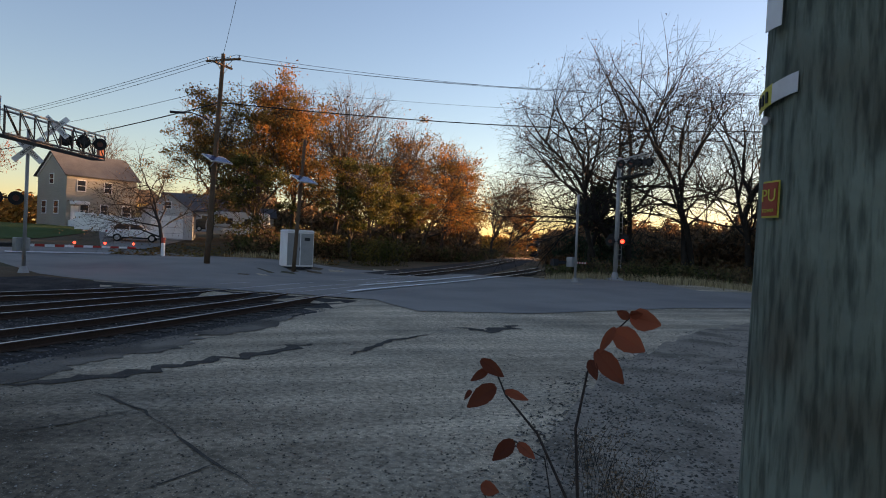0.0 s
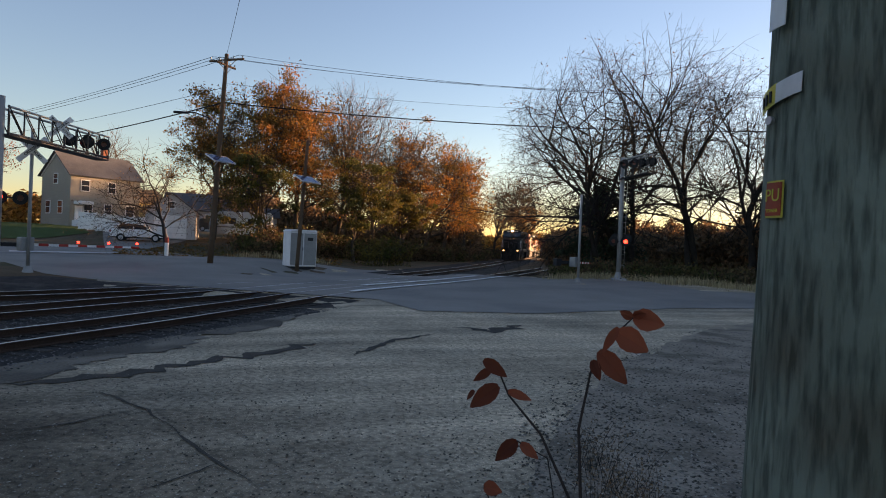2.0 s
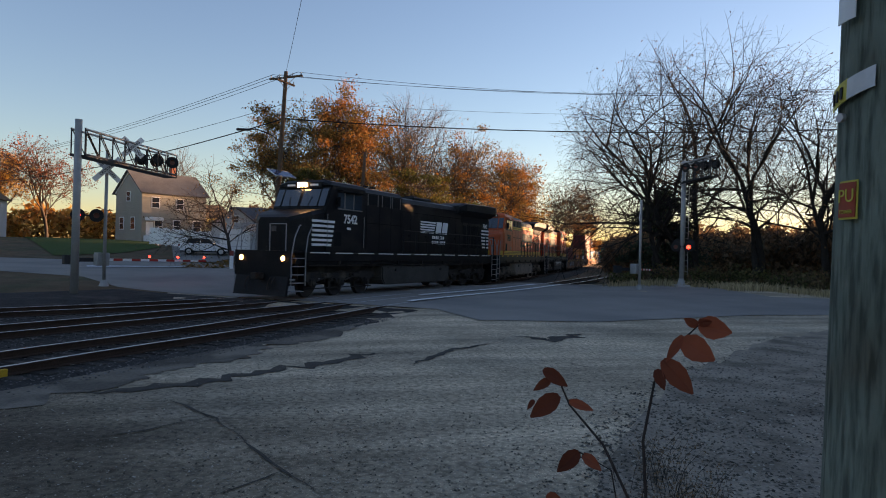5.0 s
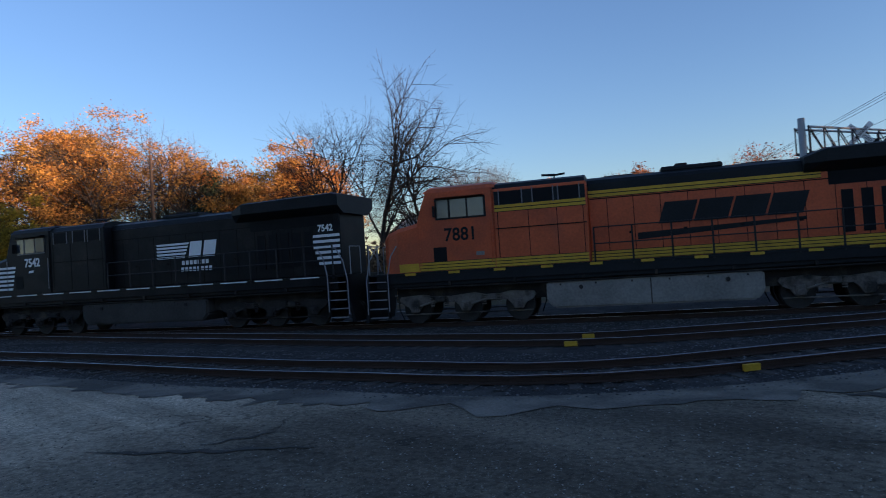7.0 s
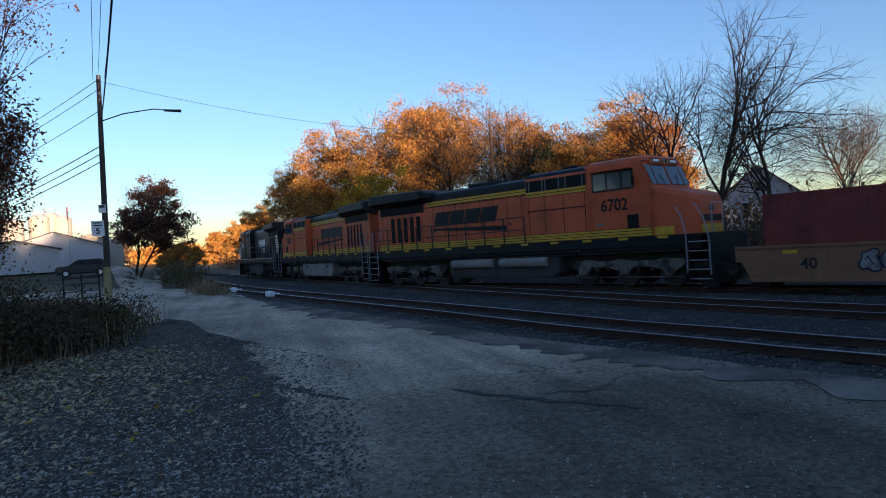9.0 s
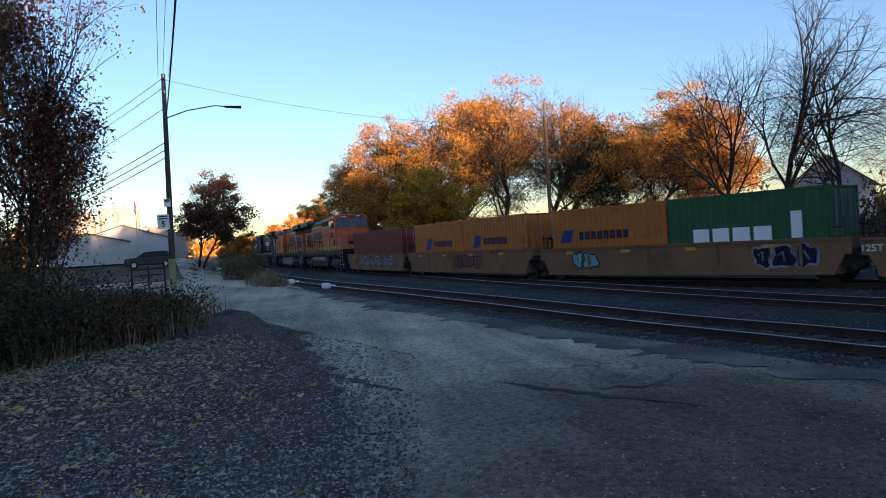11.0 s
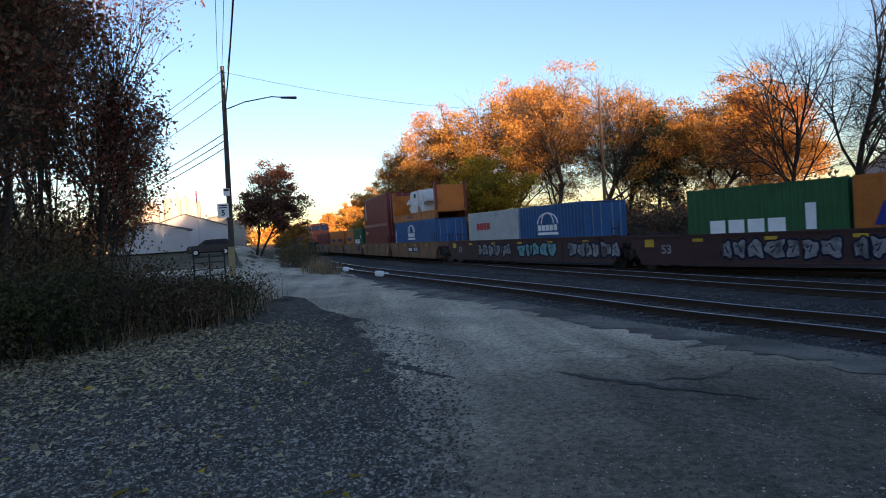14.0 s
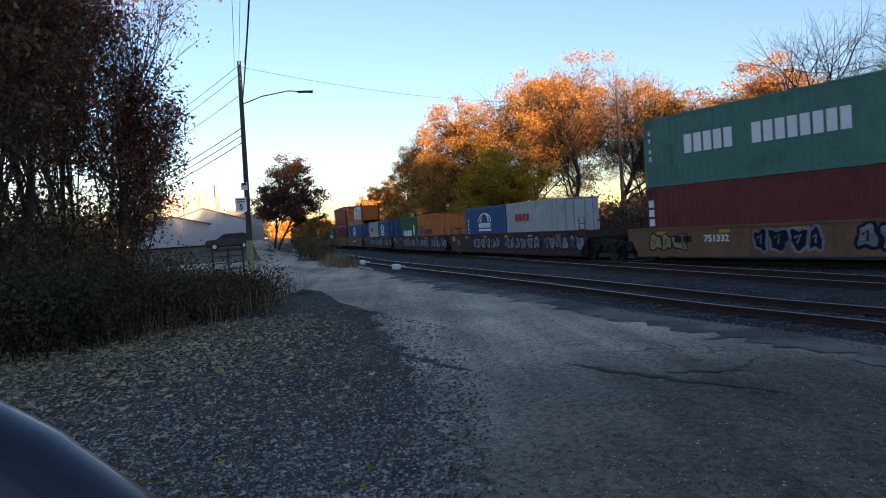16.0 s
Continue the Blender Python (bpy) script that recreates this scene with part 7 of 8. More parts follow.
def lamp_pair(t, c, across, toward, lit):
    """Two round flashing lamps on black discs with hoods, one of them alight."""
    for k, on in ((-1, lit == -1), (1, lit == 1)):
        e = c + across * 0.38 * k
        bm = bmesh.new()
        tube(bm, [e - toward * 0.02, e], 0.3, 24)
        part("backing_disc", bm, BLACKMARK, t)
        bm = bmesh.new()
        tube(bm, [e - toward * 0.18, e + toward * 0.02], 0.16, 16, 0.13)
        part("lamp_housing", bm, DARKSTEEL, t)
        bm = bmesh.new()
        tube(bm, [e + toward * 0.022, e + toward * 0.035], 0.125, 18)
        part("lamp_lens", bm, REDLAMP if on else DIMRED, t, "lit red lamp" if on else "unlit red lamp")
        bm = bmesh.new()
        n = 10
        rows = []
        for i in range(n + 1):
            a = math.pi * (0.0 + i / n)
            o = across * math.cos(a) * 0.13 + Vector((0, 0, 1)) * math.sin(a) * 0.13
            rows.append((bm.verts.new(e + o), bm.verts.new(e + o + toward * 0.28)))
        for a, b in zip(rows, rows[1:]):
            bm.faces.new((a[0], b[0], b[1], a[1]))
        part("lamp_hood", bm, DARKSTEEL, t)
    bm = bmesh.new()
    tube(bm, [c - across * 0.5 - toward * 0.1, c + across * 0.5 - toward * 0.1], 0.035, 6)
    part("lamp_bracket", bm, DARKSTEEL, t)


def crossbuck(t, c, across, toward, size=1.2, text=True):
    for k in (1, -1):
        d = (across * math.cos(radians(45)) + Vector((0, 0, 1)) * math.sin(radians(45)) * k).normalized()
        z = toward
        m = Matrix(((d.x, d.cross(z).x * -1, z.x, c.x + z.x * 0.02 * (k + 1)), (d.y, d.cross(z).y * -1, z.y, c.y + z.y * 0.02 * (k + 1)), (d.z, d.cross(z).z * -1, z.z, c.z), (0, 0, 0, 1)))
        b = boxes((-size / 2, size / 2, -0.115, 0.115, -0.008, 0.008))
        bmesh.ops.transform(b, matrix=m, verts=b.verts)
        part("crossbuck_blade", b, PAINTW, t)
        if text:
            word = "CROSSING" if k > 0 else "RAIL      ROAD"
            writing("crossbuck_word", word, 0.16, m @ Matrix.Translation((0, 0, 0.010)), BLACKMARK, t, 0.003)


def unit(az):
    return Vector((*polar(az, 1.0), 0))


# far-side signal mast with lamps
p = polar(-14.8, 44)
sig = tagged(new("crossing_signal"), "grey signal mast with a lit red crossing lamp", "crossing signal", "crossing signals")
sig.location = (p.x, p.y, ground_height(p.x, p.y) - 0.02)
to_cam, right = -unit(-14.8), Vector((math.cos(radians(-14.8)), math.sin(radians(-14.8)), 0))
bm = bmesh.new()
tube(bm, [(0, 0, 0.5), (0, 0, 8.0)], 0.14, 14, 0.12)
part("mast", bm, ENAMEL, sig, smooth=True)
bm = bmesh.new()
tube(bm, [(0, 0, 0.0), (0, 0, 0.55)], 0.32, 14, 0.15)
part("mast_base", bm, ENAMEL, sig)
part("footing", boxes((-0.45, 0.45, -0.45, 0.45, -0.1, 0.16), bevel=0.03), GALV, sig)
lamp_pair(sig, Vector((0, 0, 2.55)) + to_cam * 0.2, right, to_cam, 1)
lamp_pair(sig, Vector((0, 0, 2.75)) - to_cam * 0.2 + right * 0.1, right, -to_cam, 0)
back = (right * 0.8 + to_cam * 0.6).normalized()
side = Vector((-back.y, back.x, 0))
for z in (6.55, 7.75):
    for o in (-0.3, 0.3):
        part("truss_chord", bars([Vector((0, 0, z)) + side * o, Vector((0, 0, z + 0.3)) + back * 2.1 + side * o], r=0.06), DARKSTEEL if z < 7 else ENAMEL, sig)
for i in range(5):
    u = i / 4
    for o in (-0.3, 0.3):
        a = Vector((0, 0, 6.55 + 0.3 * u)) + back * 2.1 * u + side * o
        part("truss_web", bars([a, a + Vector((0, 0, 1.2))], r=0.035), DARKSTEEL, sig)
    a = Vector((0, 0, 6.55 + 0.3 * u)) + back * 2.1 * u
    part("truss_brace", bars([a - side * 0.3, a + side * 0.3], r=0.035), DARKSTEEL, sig)
b = boxes((0.2, 2.1, -0.36, 0.36, -0.03, 0.03))
bmesh.ops.transform(b, matrix=Matrix.Translation((0, 0, 6.62)) @ Matrix.Rotation(math.atan2(back.y, back.x), 4, "Z") @ Matrix.Rotation(-0.1, 4, "Y"), verts=b.verts)
part("walkway", b, DARKSTEEL, sig)
lamp_pair(sig, Vector((0, 0, 7.5)) + back * 0.8 - side * 0.4, back, -side, 0)
lamp_pair(sig, Vector((0, 0, 7.6)) + back * 1.6 + side * 0.4, back, side, 0)
part("ladder", bars([(0.18, 0.1, 0.8), (0.18, 0.1, 6.4)], [(0.42, 0.25, 0.8), (0.42, 0.25, 6.4)], *[[(0.18, 0.1, 1 + 0.35 * i), (0.42, 0.25, 1 + 0.35 * i)] for i in range(15)], r=0.015), GALV, sig)


def gate_post(az, r, height, arm_dir, arm_len, label, raised=0.0):
    p = polar(az, r)
    t = tagged(new("crossing_gate"), label, "crossing gate", "crossing gates")
    t.location = (p.x, p.y, ground_height(p.x, p.y) - 0.02)
    bm = bmesh.new()
    tube(bm, [(0, 0, 0.0), (0, 0, height)], 0.08, 12, 0.07)
    part("post", bm, ENAMEL, t, smooth=True)
    bm = bmesh.new()
    tube(bm, [(0, 0, 0.0), (0, 0, 0.3)], 0.24, 12, 0.12)
    part("post_base", bm, ENAMEL, t)
    d = Vector(arm_dir).normalized()
    q = Vector((-d.y, d.x, 0))
    b = boxes((-0.28, 0.28, -0.22, 0.22, 0.95, 1.55), bevel=0.03)
    bmesh.ops.transform(b, matrix=Matrix.Translation(q * 0.3) @ Matrix.Rotation(math.atan2(d.y, d.x), 4, "Z"), verts=b.verts)
    part("gate_mechanism", b, ENAMEL, t)
    b = boxes((-1.5, -0.2, -0.05, 0.05, 1.12, 1.3), (-1.55, -1.1, -0.14, 0.14, 1.0, 1.42), bevel=0.01)
    bmesh.ops.transform(b, matrix=Matrix.Translation(q * 0.55) @ Matrix.Rotation(math.atan2(d.y, d.x), 4, "Z"), verts=b.verts)
    part("counterweight", b, DARKSTEEL, t)
    n = 12
    for i in range(n):
        b = boxes((0.2 + arm_len * i / n, 0.2 + arm_len * (i + 1) / n, -0.02, 0.02, 1.16 - 0.02 * i / n, 1.28 - 0.05 * i / n))
        bmesh.ops.transform(b, matrix=Matrix.Translation(q * 0.55) @ Matrix.Rotation(math.atan2(d.y, d.x), 4, "Z"), verts=b.verts)
        part("arm_stripe", b, REDSTRIPE if i % 2 else PAINTW, t)
    for u in (0.42, 0.7, 0.98) if arm_len > 3 else ():
        e = d * (0.2 + arm_len * u) + q * 0.55 + Vector((0, 0, 1.33))
        bm = bmesh.new()
        tube(bm, [e, e + Vector((0, 0, 0.1))], 0.055, 10)
        part("arm_lamp", bm, REDLAMP, t, "lit red arm lamp")
    return t


lg_right = Vector((math.cos(radians(32.8)), math.sin(radians(32.8)), 0))
gl = gate_post(32.6, 34, 6.3, lg_right * 0.92 + unit(32.8) * 0.38, 5.2, "grey crossing gate mast with lowered red and white arm")
crossbuck(gl, Vector((0, 0, 5.4)) - unit(32.6) * 0.14, lg_right, -unit(32.6), 1.5)
lamp_pair(gl, Vector((0, 0, 3.25)) - unit(32.6) * 0.15 - lg_right * 0.75, lg_right, -unit(32.6), -1)
gr = gate_post(-11.5, 41, 5.4, Vector((0.75, 0.62, 0)), 1.6, "grey crossing gate post with a striped counterweight arm")
crossbuck(gr, Vector((0, 0, 4.6)), Vector((0.35, 0.94, 0)), Vector((-0.94, 0.35, 0)), 1.1, False)

ca, cb = Vector((*polar(34.6, 31), 0)), Vector((*polar(28.0, 38), 0))
cant = tagged(new("cantilever_signal"), "grey steel truss arm with crossbuck and flashing lamps over the road", "crossing signal", "crossing signals")
cant.location = (ca.x, ca.y, 0.25)
d = (cb - ca).normalized()
q = Vector((-d.y, d.x, 0))
length = (cb - ca).length
bm = bmesh.new()
tube(bm, [(0, 0, -0.4), (0, 0, 6.9)], 0.16, 14, 0.14)
part("mast", bm, ENAMEL, cant, smooth=True)
for z in (5.45, 6.5):
    for o in (-0.3, 0.3):
        bm = bmesh.new()
        tube(bm, [q * o + Vector((0, 0, z)), q * o + d * length + Vector((0, 0, z + 0.1))], 0.055, 6)
        part("truss_chord", bm, ENAMEL if z > 6 else DARKSTEEL, cant)
for i in range(9):
    u = length * i / 8
    for o in (-0.3, 0.3):
        bm = bmesh.new()
        tube(bm, [q * o + d * u + Vector((0, 0, 5.45)), q * o + d * u + Vector((0, 0, 6.55))], 0.03, 5)
        if i < 8:
            tube(bm, [q * o + d * u + Vector((0, 0, 6.55)), q * o + d * (u + length / 8) + Vector((0, 0, 5.5))], 0.025, 5)
        part("truss_web", bm, DARKSTEEL, cant)
b = boxes((0, length, -0.34, 0.34, 5.38, 5.43))
bmesh.ops.transform(b, matrix=Matrix.Rotation(math.atan2(d.y, d.x), 4, "Z"), verts=b.verts)
part("walkway", b, DARKSTEEL, cant)
cr = Vector((math.cos(radians(31)), math.sin(radians(31)), 0))
crossbuck(cant, d * length * 0.52 + Vector((0, 0, 6.35)) - unit(31) * 0.5, cr, -unit(31), 1.2)
lamp_pair(cant, d * (length - 0.75) + Vector((0, 0, 6.1)) - unit(29) * 0.45, cr, -unit(29), -1)
lamp_pair(cant, d * (length - 2.3) + Vector((0, 0, 6.1)) + unit(29) * 0.45, cr, unit(29), 0)

# relay cabinet by the crossing
p = polar(12.6, 42)
cabn = tagged(new("relay_cabinet"), "white metal relay cabinet beside the crossing", "cabinet")
cabn.matrix_basis = pose(p.x, p.y, ground_height(p.x, p.y), 0, 0, 30)
part("body", boxes((-0.85, 0.85, -0.75, 0.75, 0.15, 2.3), bevel=0.03), PAINTW, cabn)
part("roof", prism([(-0.9, 2.3), (0.9, 2.3), (0.75, 2.42), (-0.75, 2.42)], -0.8, 0.8, 0.01), PAINTW, cabn)
part("plinth", boxes((-0.8, 0.8, -0.7, 0.7, 0.0, 0.15)), DARKSTEEL, cabn)
for x in (-0.42, 0.42):
    part("door", boxes((x - 0.39, x + 0.39, -0.762, -0.752, 0.25, 2.2), bevel=0.004), ENAMEL, cabn)
part("door_handle", boxes((-0.06, -0.02, -0.79, -0.762, 1.15, 1.35)), DARKSTEEL, cabn)
part("vent", boxes((0.25, 0.6, -0.77, -0.763, 1.75, 1.95)), DARKSTEEL, cabn)


# ---- houses and sheds ----
SIDINGBOARD = mat("beige_clapboard", (0.36, 0.335, 0.285), 0.8, 0, 0.6, 0.1, 0, 8)
SIDEGREY = mat("pale_clapboard", (0.5, 0.5, 0.5), 0.8, 0, 0.6, 0.1, 0, 8)
SIDEYEL = mat("yellow_clapboard", (0.45, 0.36, 0.16), 0.8, 0, 0.6, 0.1, 0, 8)
SHINGLE = mat("grey_roof_shingles", (0.11, 0.11, 0.115), 0.9, 0, 0.7, 0.3, 0.01, 12)
SHINGLEB = mat("brown_roof_shingles", (0.17, 0.12, 0.08), 0.9, 0, 0.7, 0.3, 0.01, 12)
GLASS = mat("dark_window_glass", (0.03, 0.035, 0.045), 0.1, 0, 1, 0.1)
BRICK = mat("brick_chimney", (0.25, 0.1, 0.07), 0.9, 0, 6, 0.3)
WHITESHED = mat("white_metal_wall", (0.4, 0.41, 0.42), 0.7, 0, 0.5, 0.1, 0, 6)


def house(name, label, az, r, yaw, w, d, wall, roof_h, wallm, roofm, windows=(), ends=(), door=None, chimney=False, category="house", garage=False, over=0.35):
    """A gabled house: x along the ridge, the front at -y; its near left corner is at x -w/2, y -d/2."""
    p = polar(az, r)
    t = tagged(new(name), label, category, "buildings")
    t.matrix_basis = pose(p.x, p.y, ground_height(p.x, p.y) - 0.1, 0, 0, yaw)
    prof = [(-d / 2, 0), (d / 2, 0), (d / 2, wall), (0, wall + roof_h), (-d / 2, wall)]
    b = prism(prof, -w / 2, w / 2)
    bmesh.ops.transform(b, matrix=Matrix.Rotation(math.pi / 2, 4, "Z"), verts=b.verts)
    part("wall", b, wallm, t)
    n = int(wall / 0.2)
    bm = bmesh.new()
    for i in range(1, n):
        z = i * 0.2
        for a, c in (((-w / 2 - 0.012, -d / 2 - 0.012), (w / 2 + 0.012, -d / 2 - 0.012)), ((-w / 2 - 0.012, -d / 2 - 0.012), (-w / 2 - 0.012, d / 2))):
            tube(bm, [(*a, z), (*c, z)], 0.012, 3)
    tagged(part("board_edges", bm, wallm, t), kind="stuff")
    for k in (1, -1):
        o = d / 2 + over
        drop = roof_h * o / (d / 2)
        b = boxes((-w / 2 - over, w / 2 + over, 0, math.hypot(o, drop), 0.02, 0.14))
        m = Matrix.Translation((0, 0, wall + roof_h)) @ Matrix.Rotation(-math.atan2(drop, o) * k, 4, "X")
        if k < 0:
            m = m @ Matrix.Rotation(math.pi, 4, "Z")
        bmesh.ops.transform(b, matrix=m, verts=b.verts)
        part("roof", b, roofm, t)
    for face, lst in (("front", windows), ("end", ends)):
        for u, z, ww, hh in lst:
            if face == "front":
                y = -d / 2
                fr = boxes((u - ww / 2 - 0.09, u + ww / 2 + 0.09, y - 0.06, y - 0.005, z - 0.09, z + hh + 0.09))
                gl_ = boxes((u - ww / 2, u + ww / 2, y - 0.075, y - 0.062, z, z + hh / 2 - 0.03), (u - ww / 2, u + ww / 2, y - 0.075, y - 0.062, z + hh / 2 + 0.03, z + hh))
            else:
                x = -w / 2
                fr = boxes((x - 0.06, x - 0.005, u - ww / 2 - 0.09, u + ww / 2 + 0.09, z - 0.09, z + hh + 0.09))
                gl_ = boxes((x - 0.075, x - 0.062, u - ww / 2, u + ww / 2, z, z + hh / 2 - 0.03), (x - 0.075, x - 0.062, u - ww / 2, u + ww / 2, z + hh / 2 + 0.03, z + hh))
            win = part("window", fr, PAINTW, t, "white-framed window")
            part("pane", gl_, GLASS, win)
    if door:
        u, ww, hh = door
        if garage:
            dr = part("garage_door", boxes((-w / 2 - 0.05, -w / 2 - 0.005, u - ww / 2, u + ww / 2, 0.1, hh)), PAINTW, t)
            for i in range(1, 4):
                part("panel_joint", boxes((-w / 2 - 0.055, -w / 2 - 0.05, u - ww / 2, u + ww / 2, hh * i / 4, hh * i / 4 + 0.03)), GALV, dr)
        else:
            part("door", boxes((u - ww / 2, u + ww / 2, -d / 2 - 0.05, -d / 2 - 0.005, 0.5, hh)), PAINTW, t)
    if chimney:
        part("chimney", boxes((w * 0.12, w * 0.12 + 0.7, -0.35, 0.35, wall + roof_h * 0.5, wall + roof_h + 1.0), bevel=0.02), BRICK, t)
    return t


h1 = house("clapboard_house", "two-storey beige clapboard house with white trim", 28.6, 92, 57, 8.6, 6.6, 6.1, 2.6, SIDINGBOARD, SHINGLE, [(-2.6, 4.2, 0.9, 1.2), (0.6, 4.2, 0.8, 1.2), (0.2, 1.3, 0.8, 1.4), (3.0, 1.2, 1.0, 1.5), (-2.2, 1.2, 0.9, 1.4)], [(0.0, 5.0, 0.8, 1.1), (1.6, 1.5, 0.9, 1.4), (-1.2, 1.5, 0.9, 1.4)], (-3.3, 0.9, 2.4), True)
part("porch_awning", prism([(-3.9, 2.55), (-2.4, 2.55), (-2.4, 2.95), (-3.9, 2.95)], -5.0, -3.3, 0.05), PAINTW, h1, "white porch awning")
part("porch_deck", boxes((-4.0, -2.2, -5.0, -3.3, 0.0, 0.7)), PAINTW, h1)
for i in range(9):
    part("baluster", boxes((-3.95 + i * 0.2, -3.9 + i * 0.2, -4.98, -4.93, 0.7, 1.55)), PAINTW, h1)
part("porch_rail", boxes((-4.0, -2.2, -5.0, -4.92, 1.55, 1.63)), PAINTW, h1)
for k in (-1, 1):
    part("gable_trim", bars([(-4.35, 0, 8.65), (-4.35, 3.4 * k, 5.98)], r=0.09), DARKSTEEL if k < 0 else PAINTW, h1)
garage = house("garage", "pale gabled garage with a white roller door", 22.7, 72, 108, 6.5, 4.6, 2.7, 1.7, SIDEGREY, SHINGLE, [], [(0.0, 3.0, 0.6, 0.6)], (0.0, 2.9, 2.3), False, "garage", True)
house("low_house", "low pale house with a dark roof behind the garage", 20.9, 98, 20, 8, 6, 3.0, 2.2, SIDEGREY, SHINGLE, [(-2, 1.2, 0.9, 1.1), (1.5, 1.2, 0.9, 1.1)], [])
house("sunlit_house", "small tan house behind the fence", 25.4, 112, 60, 6, 6, 4.2, 2.0, SIDEYEL, SHINGLEB, [(0, 2.4, 0.9, 1.2)], [])
house("white_house", "white gabled house with a porch beyond the line", 42.0, 92, 105, 9, 6.5, 4.6, 2.4, SIDEGREY, SHINGLEB, [(-2.5, 3.0, 0.9, 1.2), (1.5, 3.0, 0.9, 1.2)], [(0.0, 3.2, 0.8, 1.2), (-1.6, 0.9, 0.9, 1.3), (1.5, 0.9, 0.9, 1.3)])
house("yellow_house", "small yellow house with white windows beyond the line", 46.0, 98, 110, 8, 6.0, 3.4, 2.2, SIDEYEL, SHINGLEB, [], [(0.8, 1.6, 0.9, 1.2), (-1.4, 1.6, 0.9, 1.2), (0.0, 3.6, 0.7, 0.8)])
house("grey_house", "tall grey gabled house behind bare trees", 66.0, 76, 150, 9, 6.4, 5.2, 2.6, SIDEGREY, SHINGLEB, [(-2.4, 3.4, 0.9, 1.3), (0.4, 3.4, 0.9, 1.3), (-2.4, 0.9, 0.9, 1.4), (1.8, 0.9, 0.9, 1.4)], [(0.0, 5.4, 0.7, 0.9), (-1.4, 3.0, 0.9, 1.3), (1.4, 3.0, 0.9, 1.3), (0, 0.9, 0.9, 1.4)])
house("dark_shed", "small dark shed beyond the line", 76.5, 66, 150, 5, 4, 2.4, 1.3, DARKSTEEL, SHINGLE, [(0, 1.0, 0.8, 0.8)], [], None, False, "shed")
house("white_shed", "long white metal shed with a dark roof edge", 126.0, 88, 40, 16, 8, 2.4, 1.0, WHITESHED, SHINGLE, [(-5, 0.9, 1.8, 1.1), (0, 0.9, 1.4, 1.1), (5, 0.2, 1.2, 2.0)], [], None, False, "shed")
house("white_works", "white gabled works building with dark verges", 122.8, 112, 30, 18, 12, 3.2, 2.0, WHITESHED, SHINGLE, [(-4, 1.2, 1.6, 1.4), (3, 1.2, 1.6, 1.4)], [], None, False, "works building")
house("tan_works", "pale works building with dark windows", 120.6, 118, 30, 10, 9, 3.6, 1.6, SIDINGBOARD, WHITESHED, [(-1, 1.6, 1.8, 1.2), (2.4, 1.6, 1.2, 1.2)], [], None, False, "works building")
for az, r, h, w in ((123.9, 125, 8.8, 1.5), (123.2, 126, 9.2, 1.2), (122.4, 126, 8.6, 1.4), (125.6, 122, 8.0, 1.6)):
    p = polar(az, r)
    silo = tagged(new("silo"), "pale cylindrical silo with a railed top", "silo", "silos")
    silo.location = (p.x, p.y, ground_height(p.x, p.y) - 0.1)
    bm = bmesh.new()
    tube(bm, [(0, 0, 0), (0, 0, h)], w, 20)
    part("shell", bm, SIDINGBOARD, silo, smooth=False)
    bm = bmesh.new()
    tube(bm, [(0, 0, h), (0, 0, h + 0.5)], w, 20, w * 0.4)
    part("cone", bm, WHITESHED, silo)
    part("top_rail", bars([(w, 0, h), (w, 0, h + 1.0), (0, w, h + 1.0), (-w, 0, h + 1.0), (0, -w, h + 1.0), (w, 0, h + 1.0)], r=0.05), GALV, silo)

# white panel fence
fence = tagged(new("fence"), "white vinyl panel fence in front of the house", "fence")
fa, fb = Vector((*polar(29.4, 79), 0)), Vector((*polar(24.2, 71), 0))
for i in range(8):
    a, c = fa.lerp(fb, i / 8), fa.lerp(fb, (i + 1) / 8)
    z = ground_height(a.x, a.y)
    d = (c - a).normalized()
    m = Matrix.Translation((a.x, a.y, z)) @ Matrix.Rotation(math.atan2(d.y, d.x), 4, "Z")
    L = (c - a).length
    b = boxes((0.06, L - 0.06, -0.02, 0.02, 0.08, 1.85), bevel=0.005)
    bmesh.ops.transform(b, matrix=m, verts=b.verts)
    part("fence_panel", b, PAINTW, fence)
    b = boxes((-0.06, 0.06, -0.06, 0.06, 0.0, 2.0), bevel=0.01)
    bmesh.ops.transform(b, matrix=m, verts=b.verts)
    part("fence_post", b, PAINTW, fence)


# ---- vehicles ----
CARWHITE = mat("white_car_paint", (0.85, 0.85, 0.85), 0.3, 0.0, 0.5, 0.05, coat=0.6)
CARDARK = mat("dark_car_paint", (0.02, 0.024, 0.03), 0.3, 0.2, 0.5, 0.05, coat=0.6)
TYRE = mat("tyre_rubber", (0.012, 0.012, 0.012), 0.85)
TAILRED = mat("red_tail_lamp", (0.3, 0.01, 0.01), 0.3)


